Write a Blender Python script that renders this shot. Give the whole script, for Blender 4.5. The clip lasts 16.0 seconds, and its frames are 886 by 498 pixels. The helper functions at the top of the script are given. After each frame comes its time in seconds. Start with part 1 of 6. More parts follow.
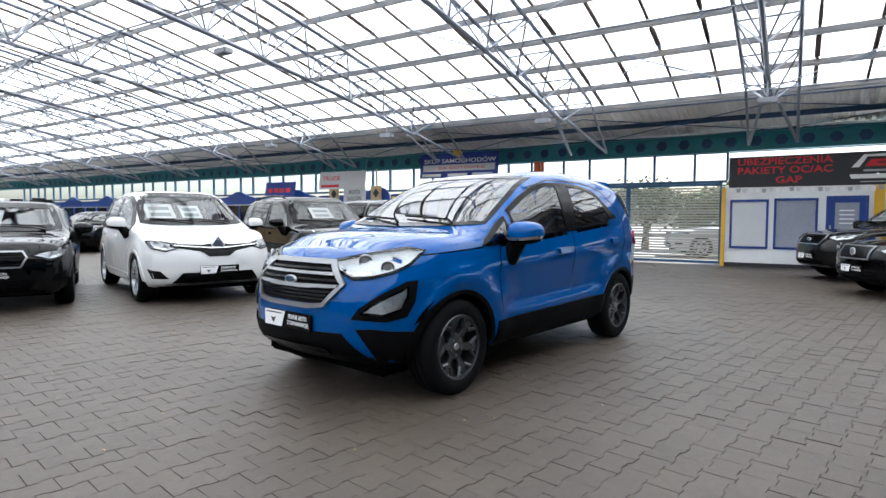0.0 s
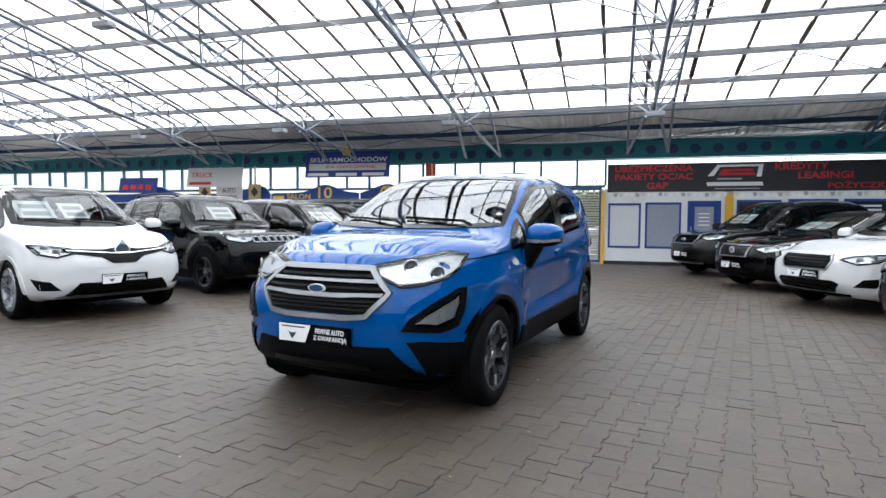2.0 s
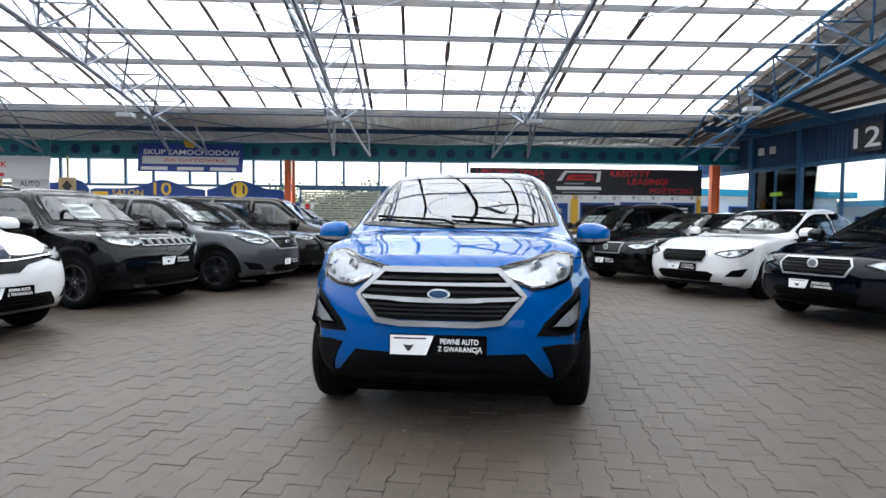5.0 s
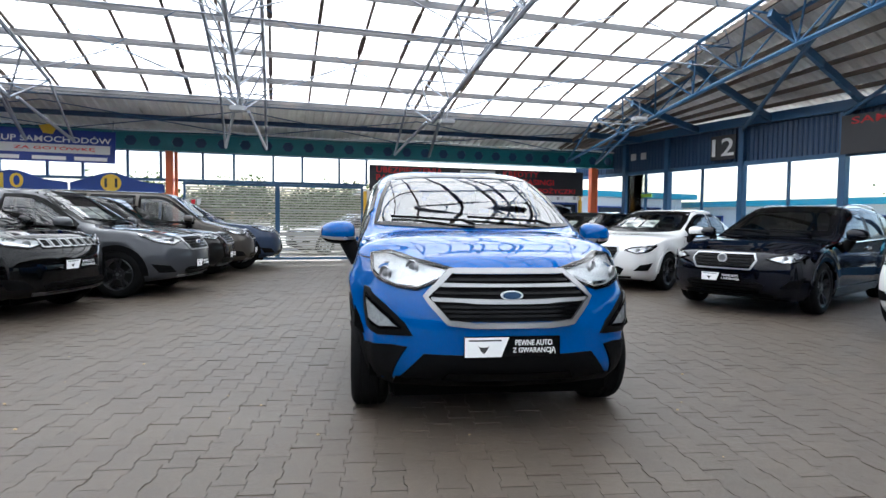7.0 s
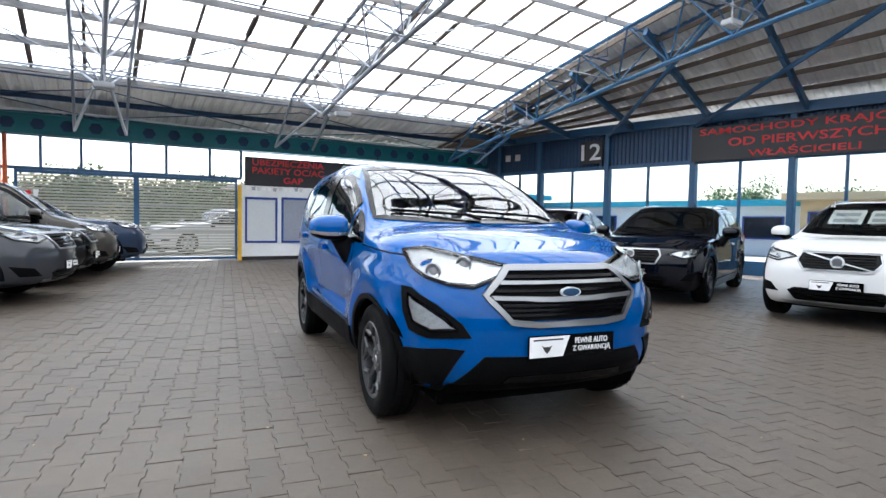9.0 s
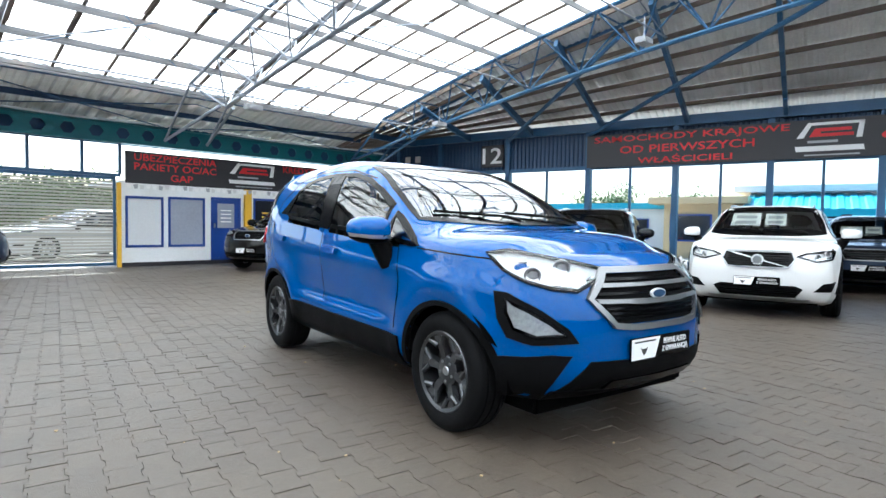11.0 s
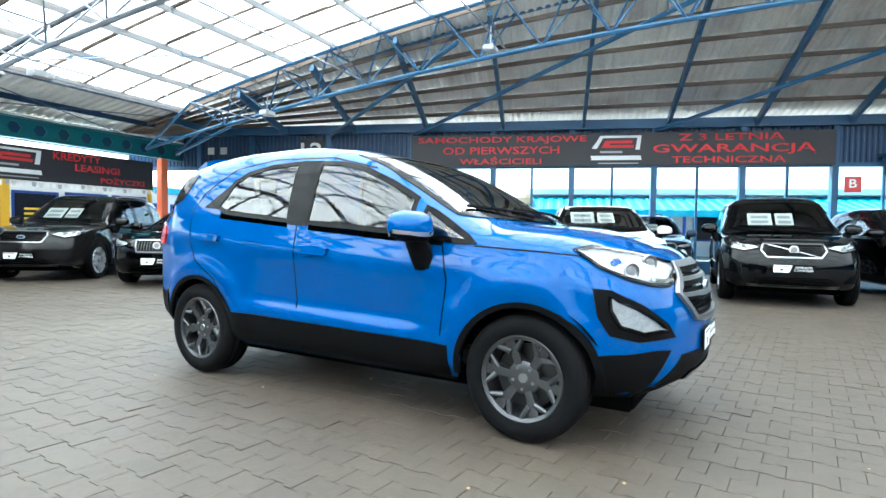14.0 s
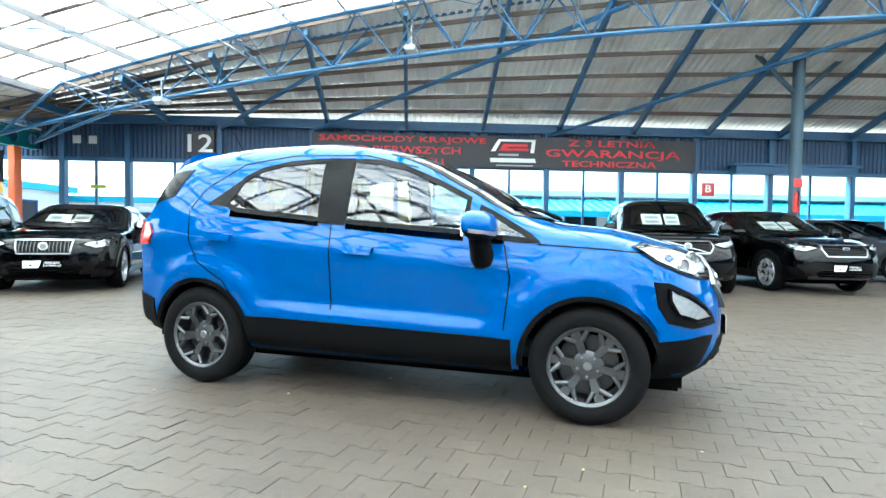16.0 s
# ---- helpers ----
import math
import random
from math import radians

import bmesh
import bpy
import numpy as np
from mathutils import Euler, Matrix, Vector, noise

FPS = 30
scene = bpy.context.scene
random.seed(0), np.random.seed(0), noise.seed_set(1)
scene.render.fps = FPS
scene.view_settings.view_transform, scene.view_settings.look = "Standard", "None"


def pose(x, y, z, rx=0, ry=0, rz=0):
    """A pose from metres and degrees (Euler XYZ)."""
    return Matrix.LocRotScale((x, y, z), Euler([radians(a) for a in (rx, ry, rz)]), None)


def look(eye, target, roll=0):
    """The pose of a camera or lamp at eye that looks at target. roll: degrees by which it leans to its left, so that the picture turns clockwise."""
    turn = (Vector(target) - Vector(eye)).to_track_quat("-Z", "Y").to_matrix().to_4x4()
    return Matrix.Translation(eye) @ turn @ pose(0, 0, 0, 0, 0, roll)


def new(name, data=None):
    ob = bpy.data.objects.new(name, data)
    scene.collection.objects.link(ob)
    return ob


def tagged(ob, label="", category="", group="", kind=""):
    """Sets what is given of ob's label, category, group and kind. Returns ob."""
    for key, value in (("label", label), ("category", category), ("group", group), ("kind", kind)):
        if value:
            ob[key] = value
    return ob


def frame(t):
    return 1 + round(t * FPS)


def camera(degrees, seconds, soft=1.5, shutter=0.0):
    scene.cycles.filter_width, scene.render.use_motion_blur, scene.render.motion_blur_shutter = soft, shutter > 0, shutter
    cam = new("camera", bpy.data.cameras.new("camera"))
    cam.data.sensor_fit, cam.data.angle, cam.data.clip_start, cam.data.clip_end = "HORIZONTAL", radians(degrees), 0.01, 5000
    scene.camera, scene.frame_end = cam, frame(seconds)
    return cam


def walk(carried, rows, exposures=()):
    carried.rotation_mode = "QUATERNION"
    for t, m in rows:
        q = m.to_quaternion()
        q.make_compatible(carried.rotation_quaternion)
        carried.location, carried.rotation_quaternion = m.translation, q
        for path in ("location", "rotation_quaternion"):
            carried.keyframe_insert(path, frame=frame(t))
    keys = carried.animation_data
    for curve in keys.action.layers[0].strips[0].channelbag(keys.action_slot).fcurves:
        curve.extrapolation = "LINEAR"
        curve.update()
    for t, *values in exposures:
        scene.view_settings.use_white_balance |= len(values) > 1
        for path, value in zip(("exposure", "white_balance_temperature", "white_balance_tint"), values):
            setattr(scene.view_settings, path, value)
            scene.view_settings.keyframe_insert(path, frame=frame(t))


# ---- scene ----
cam = camera(75.6, 16.0)
PATH = [
    (0, (1.055, 0.56, 1.183), (0.354, 2.431, 1.078), 0.2),
    (0.5, (0.742, 0.543, 1.192), (0.155, 2.452, 1.086), 0.3),
    (1, (0.447, 0.47, 1.198), (-0.026, 2.41, 1.095), 0.4),
    (1.5, (0.17, 0.484, 1.198), (-0.179, 2.451, 1.096), 0.3),
    (2, (-0.142, 0.514, 1.182), (-0.348, 2.501, 1.083), 0.4),
    (2.5, (-0.446, 0.556, 1.178), (-0.535, 2.552, 1.083), 0.4),
    (3, (-0.709, 0.641, 1.164), (-0.696, 2.639, 1.073), 0.4),
    (3.5, (-0.999, 0.678, 1.166), (-0.847, 2.67, 1.074), 0.4),
    (4, (-1.306, 0.744, 1.146), (-1.05, 2.725, 1.055), 0.4),
    (6.5, (-2.705, 1.019, 1.198), (-1.892, 2.844, 1.099), 0.6),
    (7, (-2.935, 1.235, 1.177), (-2.015, 3.008, 1.078), 0.6),
    (7.5, (-3.134, 1.426, 1.171), (-2.103, 3.137, 1.07), 0.5),
    (8, (-3.304, 1.648, 1.165), (-2.141, 3.271, 1.063), 0.8),
    (8.5, (-3.517, 1.838, 1.156), (-2.248, 3.381, 1.057), 0.8),
    (9, (-3.69, 2.041, 1.136), (-2.334, 3.509, 1.039), 1.0),
    (11.5, (-4.399, 3.277, 1.109), (-2.675, 4.287, 1.03), 0.9),
    (12, (-4.453, 3.513, 1.093), (-2.666, 4.41, 1.018), 0.9),
    (12.5, (-4.521, 3.752, 1.078), (-2.667, 4.5, 1.005), 0.8),
    (13, (-4.599, 4.012, 1.06), (-2.701, 4.637, 0.985), 0.9),
    (13.5, (-4.67, 4.32, 1.097), (-2.737, 4.828, 1.014), 0.8),
    (14, (-4.615, 4.592, 1.079), (-2.652, 4.965, 1.004), 0.8),
    (14.5, (-4.66, 4.87, 1.062), (-2.679, 5.134, 0.99), 0.8),
    (15, (-4.692, 5.114, 1.066), (-2.698, 5.258, 0.993), 0.7),
    (15.5, (-4.713, 5.383, 1.076), (-2.715, 5.379, 1.001), 0.8),
    (16, (-4.778, 5.681, 1.069), (-2.782, 5.575, 0.995), 0.9),
]
EXPOSURES = [(0, 1.37, 5950, 6), (4, 1.47, 5950, 6), (9, 1.58, 5950, 6), (11.5, 2.0, 5800, 0), (13, 2.3, 5700, -3), (14.5, 2.58, 5700, -6), (16, 2.78, 5750, -7)]
walk(cam, [(t, look(eye, target, roll)) for t, eye, target, roll in PATH], EXPOSURES)

# ---- world and light ----
world = bpy.data.worlds.new("daylight")
scene.world = world
world.use_nodes = True
wn = world.node_tree.nodes
sky = wn.new("ShaderNodeTexSky")
sky.sky_type = "NISHITA"
sky.sun_disc = False
SUN_EL, SUN_AZ = 52.0, 35.0
sky.sun_elevation, sky.sun_rotation = radians(SUN_EL), radians(SUN_AZ)
sky.dust_density = 3.0
wn["Background"].inputs["Strength"].default_value = 0.15
world.node_tree.links.new(sky.outputs[0], wn["Background"].inputs["Color"])
sun = new("sun", bpy.data.lights.new("sun", "SUN"))
sun.data.energy, sun.data.angle, sun.data.color = 5.0, radians(0.6), (1.0, 0.95, 0.88)
SUN_DIR = Vector((math.sin(radians(SUN_AZ)) * math.cos(radians(SUN_EL)), math.cos(radians(SUN_AZ)) * math.cos(radians(SUN_EL)), math.sin(radians(SUN_EL))))
sun.matrix_world = look(SUN_DIR * 60, (0, 0, 0))

# ---- materials ----


def material(name, base, rough=0.5, metal=0.0, coat=0.0, var=0.0, scale=8.0, bump=0.0, bscale=60.0, spread=0.0, dirt=None, spec=0.5):
    """A surface with two scales of colour variation, fine relief and some spread of tone between pieces."""
    m = bpy.data.materials.new(name)
    m.use_nodes = True
    nt = m.node_tree
    n, ln = nt.nodes, nt.links
    b = n["Principled BSDF"]
    b.inputs["Base Color"].default_value = (*base, 1)
    b.inputs["Roughness"].default_value = rough
    b.inputs["Metallic"].default_value = metal
    b.inputs["Coat Weight"].default_value = coat
    b.inputs["Coat Roughness"].default_value = 0.03
    b.inputs["Specular IOR Level"].default_value = spec
    tc = n.new("ShaderNodeTexCoord")
    col = None
    if var or spread:
        big = n.new("ShaderNodeTexNoise")
        big.inputs["Scale"].default_value = scale
        big.inputs["Detail"].default_value = 6
        big.inputs["Roughness"].default_value = 0.65
        ln.new(tc.outputs["Object"], big.inputs["Vector"])
        fine = n.new("ShaderNodeTexNoise")
        fine.inputs["Scale"].default_value = scale * 14
        fine.inputs["Detail"].default_value = 3
        ln.new(tc.outputs["Object"], fine.inputs["Vector"])
        add = n.new("ShaderNodeMath")
        add.operation = "ADD"
        ln.new(big.outputs[0], add.inputs[0])
        ln.new(fine.outputs[0], add.inputs[1])
        mr = n.new("ShaderNodeMapRange")
        mr.inputs["From Min"].default_value, mr.inputs["From Max"].default_value = 0.6, 1.4
        mr.inputs["To Min"].default_value, mr.inputs["To Max"].default_value = 1 - var, 1 + var
        ln.new(add.outputs[0], mr.inputs["Value"])
        val = mr.outputs[0]
        if spread:
            oi = n.new("ShaderNodeObjectInfo")
            geo = n.new("ShaderNodeNewGeometry")
            s1 = n.new("ShaderNodeMath")
            s1.operation = "ADD"
            ln.new(oi.outputs["Random"], s1.inputs[0])
            ln.new(geo.outputs["Random Per Island"], s1.inputs[1])
            fr = n.new("ShaderNodeMath")
            fr.operation = "FRACT"
            ln.new(s1.outputs[0], fr.inputs[0])
            m2 = n.new("ShaderNodeMapRange")
            m2.inputs["To Min"].default_value, m2.inputs["To Max"].default_value = 1 - spread, 1 + spread
            ln.new(fr.outputs[0], m2.inputs["Value"])
            mul = n.new("ShaderNodeMath")
            mul.operation = "MULTIPLY"
            ln.new(val, mul.inputs[0])
            ln.new(m2.outputs[0], mul.inputs[1])
            val = mul.outputs[0]
        mix = n.new("ShaderNodeMix")
        mix.data_type, mix.blend_type = "RGBA", "MULTIPLY"
        mix.inputs["Factor"].default_value = 1
        mix.inputs["A"].default_value = (*base, 1)
        ln.new(val, mix.inputs["B"])
        col = mix.outputs["Result"]
        if dirt:
            dn = n.new("ShaderNodeTexNoise")
            dn.inputs["Scale"].default_value = dirt[1]
            dn.inputs["Detail"].default_value = 8
            ln.new(tc.outputs["Object"], dn.inputs["Vector"])
            dr = n.new("ShaderNodeMapRange")
            dr.inputs["From Min"].default_value, dr.inputs["From Max"].default_value = 0.52, 0.72
            dr.inputs["To Max"].default_value = dirt[2]
            ln.new(dn.outputs[0], dr.inputs["Value"])
            dm = n.new("ShaderNodeMix")
            dm.data_type = "RGBA"
            ln.new(dr.outputs[0], dm.inputs["Factor"])
            ln.new(col, dm.inputs["A"])
            dm.inputs["B"].default_value = (*dirt[0], 1)
            col = dm.outputs["Result"]
        ln.new(col, b.inputs["Base Color"])
        rr = n.new("ShaderNodeMapRange")
        rr.inputs["To Min"].default_value, rr.inputs["To Max"].default_value = max(0.02, rough * 0.8), min(1, rough * 1.2)
        ln.new(big.outputs[0], rr.inputs["Value"])
        ln.new(rr.outputs[0], b.inputs["Roughness"])
    if bump:
        bn = n.new("ShaderNodeTexNoise")
        bn.inputs["Scale"].default_value = bscale
        bn.inputs["Detail"].default_value = 5
        ln.new(tc.outputs["Object"], bn.inputs["Vector"])
        bp = n.new("ShaderNodeBump")
        bp.inputs["Strength"].default_value = bump
        bp.inputs["Distance"].default_value = 0.01
        ln.new(bn.outputs[0], bp.inputs["Height"])
        ln.new(bp.outputs[0], b.inputs["Normal"])
    return m


def car_paint(name, base, flake=0.25, metal=0.45, ior=1.36):
    m = material(name, base, rough=0.38, metal=metal, coat=1.0, var=flake * 0.25, scale=5.0, spec=0.0)
    m.node_tree.nodes["Principled BSDF"].inputs["Coat IOR"].default_value = ior
    m.node_tree.nodes["Principled BSDF"].inputs["Coat Roughness"].default_value = 0.012
    return m


def glass_material(name, tint, rough=0.0, mixin=0.85):
    """Thin glazing: clear with a mirror's gloss that grows towards grazing angles."""
    m = bpy.data.materials.new(name)
    m.use_nodes = True
    n, ln = m.node_tree.nodes, m.node_tree.links
    n.remove(n["Principled BSDF"])
    tr = n.new("ShaderNodeBsdfTransparent")
    tr.inputs[0].default_value = (*tint, 1)
    gl = n.new("ShaderNodeBsdfGlossy")
    gl.inputs["Roughness"].default_value = rough
    fr = n.new("ShaderNodeFresnel")
    fr.inputs[0].default_value = mixin
    mx = n.new("ShaderNodeMixShader")
    ln.new(fr.outputs[0], mx.inputs[0])
    ln.new(tr.outputs[0], mx.inputs[1])
    ln.new(gl.outputs[0], mx.inputs[2])
    ln.new(mx.outputs[0], n["Material Output"].inputs[0])
    return m


def translucent_material(name, base):
    m = bpy.data.materials.new(name)
    m.use_nodes = True
    n, ln = m.node_tree.nodes, m.node_tree.links
    n.remove(n["Principled BSDF"])
    tl = n.new("ShaderNodeBsdfTranslucent")
    df = n.new("ShaderNodeBsdfDiffuse")
    tc = n.new("ShaderNodeTexCoord")
    nz = n.new("ShaderNodeTexNoise")
    nz.inputs["Scale"].default_value = 1.4
    nz.inputs["Detail"].default_value = 8
    ln.new(tc.outputs["Object"], nz.inputs["Vector"])
    geo = n.new("ShaderNodeNewGeometry")
    ad = n.new("ShaderNodeMath")
    ad.operation = "MULTIPLY_ADD"
    ad.inputs[1].default_value = 0.4
    ln.new(geo.outputs["Random Per Island"], ad.inputs[0])
    ln.new(nz.outputs[0], ad.inputs[2])
    rp = n.new("ShaderNodeMix")
    rp.data_type = "RGBA"
    rp.inputs["A"].default_value = (*base, 1)
    rp.inputs["B"].default_value = (base[0] * 0.86, base[1] * 0.85, base[2] * 0.83, 1)
    ln.new(ad.outputs[0], rp.inputs["Factor"])
    ln.new(rp.outputs["Result"], tl.inputs[0])
    df.inputs[0].default_value = (0.6, 0.6, 0.58, 1)
    mx = n.new("ShaderNodeMixShader")
    mx.inputs[0].default_value = 0.12
    ln.new(tl.outputs[0], mx.inputs[1])
    ln.new(df.outputs[0], mx.inputs[2])
    ln.new(mx.outputs[0], n["Material Output"].inputs[0])
    return m


M = {}
M["paver"] = material("paver_concrete", (0.068, 0.0535, 0.040), 0.46, var=0.28, scale=2.2, bump=0.5, bscale=180, spread=0.10, spec=0.5, dirt=((0.10, 0.083, 0.062), 0.45, 0.6))
M["joint"] = material("joint_sand", (0.056, 0.045, 0.035), 0.95, var=0.3, scale=6.0, bump=0.4, bscale=90)
M["asphalt"] = material("yard_ground", (0.30, 0.29, 0.27), 0.9, var=0.25, scale=0.6, bump=0.3, bscale=60)
M["panel"] = translucent_material("translucent_sheet", (0.92, 0.93, 0.94))
M["batten"] = material("weathered_batten", (0.13, 0.10, 0.08), 0.8, var=0.35, scale=3.0)
M["purlin"] = material("purlin_paint", (0.15, 0.15, 0.155), 0.45, var=0.12, scale=4.0, dirt=((0.25, 0.2, 0.16), 1.5, 0.5))
M["silver"] = material("galvanised_tube", (0.26, 0.28, 0.32), 0.38, metal=0.6, var=0.12, scale=6.0)
M["blue_steel"] = material("blue_steel_paint", (0.024, 0.092, 0.195), 0.42, var=0.12, scale=3.0)
M["navy"] = material("navy_steel_paint", (0.010, 0.045, 0.11), 0.45, var=0.12, scale=3.0)
M["teal"] = material("teal_steel_paint", (0.012, 0.16, 0.19), 0.42, var=0.15, scale=3.0)
M["sheet"] = material("corrugated_sheet", (0.76, 0.745, 0.71), 0.55, var=0.12, scale=1.2, dirt=((0.33, 0.29, 0.24), 0.8, 0.5), spread=0.05)
M["white_wall"] = material("white_panel", (0.74, 0.75, 0.76), 0.5, var=0.06, scale=1.5, dirt=((0.5, 0.47, 0.42), 0.9, 0.35))
M["yellow"] = material("yellow_paint", (0.72, 0.42, 0.03), 0.5, var=0.1, scale=3.0)
M["orange"] = material("orange_red_paint", (0.62, 0.12, 0.03), 0.5, var=0.15, scale=3.0)
M["shop_blue"] = material("shopfront_blue", (0.008, 0.045, 0.24), 0.4, var=0.1, scale=2.0)
M["banner_dark"] = material("printed_dark_vinyl", (0.018, 0.017, 0.022), 0.45, var=0.15, scale=2.0)
M["banner_blue"] = material("printed_blue_vinyl", (0.006, 0.03, 0.24), 0.42, var=0.1, scale=2.0)
M["banner_white"] = material("printed_white_vinyl", (0.6, 0.6, 0.6), 0.45, var=0.05, scale=2.0)
M["red_ink"] = material("red_lettering", (0.62, 0.010, 0.018), 0.5, var=0.06, scale=9.0)
M["white_ink"] = material("white_lettering", (0.80, 0.80, 0.80), 0.5, var=0.04, scale=9.0)
M["grey_ink"] = material("grey_lettering", (0.35, 0.36, 0.38), 0.5, var=0.04, scale=9.0)
M["black_ink"] = material("black_lettering", (0.02, 0.02, 0.02), 0.5, var=0.04, scale=9.0)
M["yellow_ink"] = material("yellow_lettering", (0.80, 0.52, 0.05), 0.5, var=0.04, scale=9.0)
M["louvre"] = material("beige_louvre", (0.42, 0.41, 0.36), 0.5, var=0.08, scale=4.0)
M["office_glass"] = material("screened_glass", (0.33, 0.35, 0.42), 0.12, var=0.1, scale=1.0, spec=0.6)
M["office_blind"] = material("closed_blind", (0.62, 0.63, 0.65), 0.35, var=0.06, scale=1.5)
M["dark_glass"] = material("dark_shop_glass", (0.02, 0.022, 0.03), 0.08, var=0.1, scale=1.0)
M["window"] = glass_material("window_glass", (0.93, 0.96, 0.96), 0.0, 1.45)
M["cream"] = material("cream_render", (0.50, 0.38, 0.22), 0.85, var=0.08, scale=1.0, bump=0.2)
M["aqua"] = material("aqua_sheet", (0.02, 0.30, 0.42), 0.4, var=0.12, scale=1.0)
M["pale_wall"] = material("pale_render", (0.72, 0.73, 0.75), 0.8, var=0.06, scale=1.0)
M["leaf"] = material("foliage", (0.075, 0.12, 0.03), 0.7, var=0.4, scale=2.0, spread=0.35)
M["bark"] = material("bark", (0.12, 0.09, 0.06), 0.9, var=0.3, scale=8.0, bump=0.5)
M["fog_bowl"] = material("fog_lamp_reflector", (0.62, 0.63, 0.64), 0.25, metal=0.3, var=0.45, scale=38)
M["screen_glass"] = glass_material("windscreen_glass", (0.80, 0.84, 0.83), 0.0, 1.75)
M["coated_screen"] = glass_material("coated_windscreen_glass", (0.70, 0.74, 0.73), 0.0, 2.6)
M["sun_streak_tone"] = material("painted_sun_streak", (0.13, 0.115, 0.095), 0.8, var=0.4, scale=9.0)
M["badge_silver"] = material("badge_silver", (0.72, 0.73, 0.74), 0.3, metal=0.2, var=0.05, scale=20)
M["column"] = material("column_paint", (0.045, 0.085, 0.12), 0.5, var=0.15, scale=3.0)
M["trim_satin"] = material("satin_trim", (0.24, 0.243, 0.25), 0.34, metal=0.85, var=0.05, scale=12)
M["rubber"] = material("tyre_rubber", (0.0035, 0.0035, 0.004), 0.75, spec=0.1, var=0.2, scale=20.0, bump=0.2, bscale=150)
M["alloy"] = material("alloy_grey", (0.085, 0.087, 0.092), 0.30, metal=0.8, var=0.06, scale=10)
M["alloy_light"] = material("alloy_silver", (0.55, 0.56, 0.58), 0.28, metal=0.85, var=0.05, scale=10)
M["alloy_black"] = material("alloy_black", (0.02, 0.02, 0.022), 0.3, metal=0.3, var=0.05, scale=10)
M["chrome"] = material("chrome", (0.80, 0.81, 0.82), 0.12, metal=1.0, var=0.04, scale=12)
M["lamp_bowl"] = material("lamp_bowl", (0.74, 0.75, 0.76), 0.24, metal=0.35, var=0.3, scale=26)
M["satin"] = material("satin_chrome", (0.32, 0.325, 0.335), 0.3, metal=0.9, var=0.05, scale=12)
M["plastic"] = material("black_plastic", (0.003, 0.003, 0.0035), 0.6, spec=0.06, var=0.15, scale=6, bump=0.25, bscale=400)
M["gloss_black"] = material("gloss_black", (0.002, 0.002, 0.0025), 0.15, spec=0.12, var=0.05, scale=6)
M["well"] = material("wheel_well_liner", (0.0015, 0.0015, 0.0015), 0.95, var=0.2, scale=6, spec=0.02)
M["seat"] = material("seat_cloth", (0.012, 0.0125, 0.014), 0.9, var=0.2, scale=30, bump=0.3, bscale=300)
M["paper"] = material("price_paper", (0.80, 0.80, 0.78), 0.6, var=0.04, scale=3)
M["car_glass"] = glass_material("car_glass", (0.66, 0.70, 0.69), 0.0, 1.9)
M["privacy"] = glass_material("privacy_glass", (0.07, 0.075, 0.08), 0.0, 1.6)
M["lens"] = glass_material("lamp_lens", (0.93, 0.95, 0.96), 0.0, 1.5)
M["red_lens"] = material("red_lamp_lens", (0.45, 0.008, 0.012), 0.1, coat=1.0, var=0.1, scale=20)
M["disc"] = material("brake_disc", (0.06, 0.06, 0.06), 0.45, metal=0.9, var=0.15, scale=12)
M["ext_red"] = material("extinguisher_red", (0.60, 0.02, 0.02), 0.3, coat=0.5, var=0.05, scale=8)
M["green_sign"] = material("green_sign", (0.35, 0.60, 0.05), 0.5, var=0.05, scale=6)

# ---- mesh helpers ----


def smooth(me, angle=40):
    me.polygons.foreach_set("use_smooth", [True] * len(me.polygons))
    me.set_sharp_from_angle(angle=radians(angle))


def mesh_of(name, bm, mat, soft=None):
    me = bpy.data.meshes.new(name)
    bm.to_mesh(me)
    bm.free()
    me.materials.append(mat)
    if soft:
        smooth(me, soft)
    return me


def part(name, bm, mat, parent=None, label="", soft=None, at=None):
    ob = new(name, mesh_of(name, bm, mat, soft))
    if parent is not None:
        ob.parent = parent
    if at is not None:
        ob.matrix_basis = at
    if label:
        ob["label"] = label
    return ob


def thing(name, label, category, group="", kind="", at=None):
    ob = new(name)
    ob.empty_display_size = 0.2
    if at is not None:
        ob.matrix_basis = at
    return tagged(ob, label, category, group, kind)


def box(bm, x0, x1, y0, y1, z0, z1, bevel=0.0):
    vs = [bm.verts.new((x, y, z)) for x in (x0, x1) for y in (y0, y1) for z in (z0, z1)]
    fs = [bm.faces.new([vs[i] for i in q]) for q in ((0, 1, 3, 2), (4, 6, 7, 5), (0, 4, 5, 1), (2, 3, 7, 6), (0, 2, 6, 4), (1, 5, 7, 3))]
    bmesh.ops.recalc_face_normals(bm, faces=fs)
    if bevel:
        es = list({e for f in fs for e in f.edges})
        bmesh.ops.bevel(bm, geom=es, offset=bevel, segments=2, affect="EDGES")
    return bm


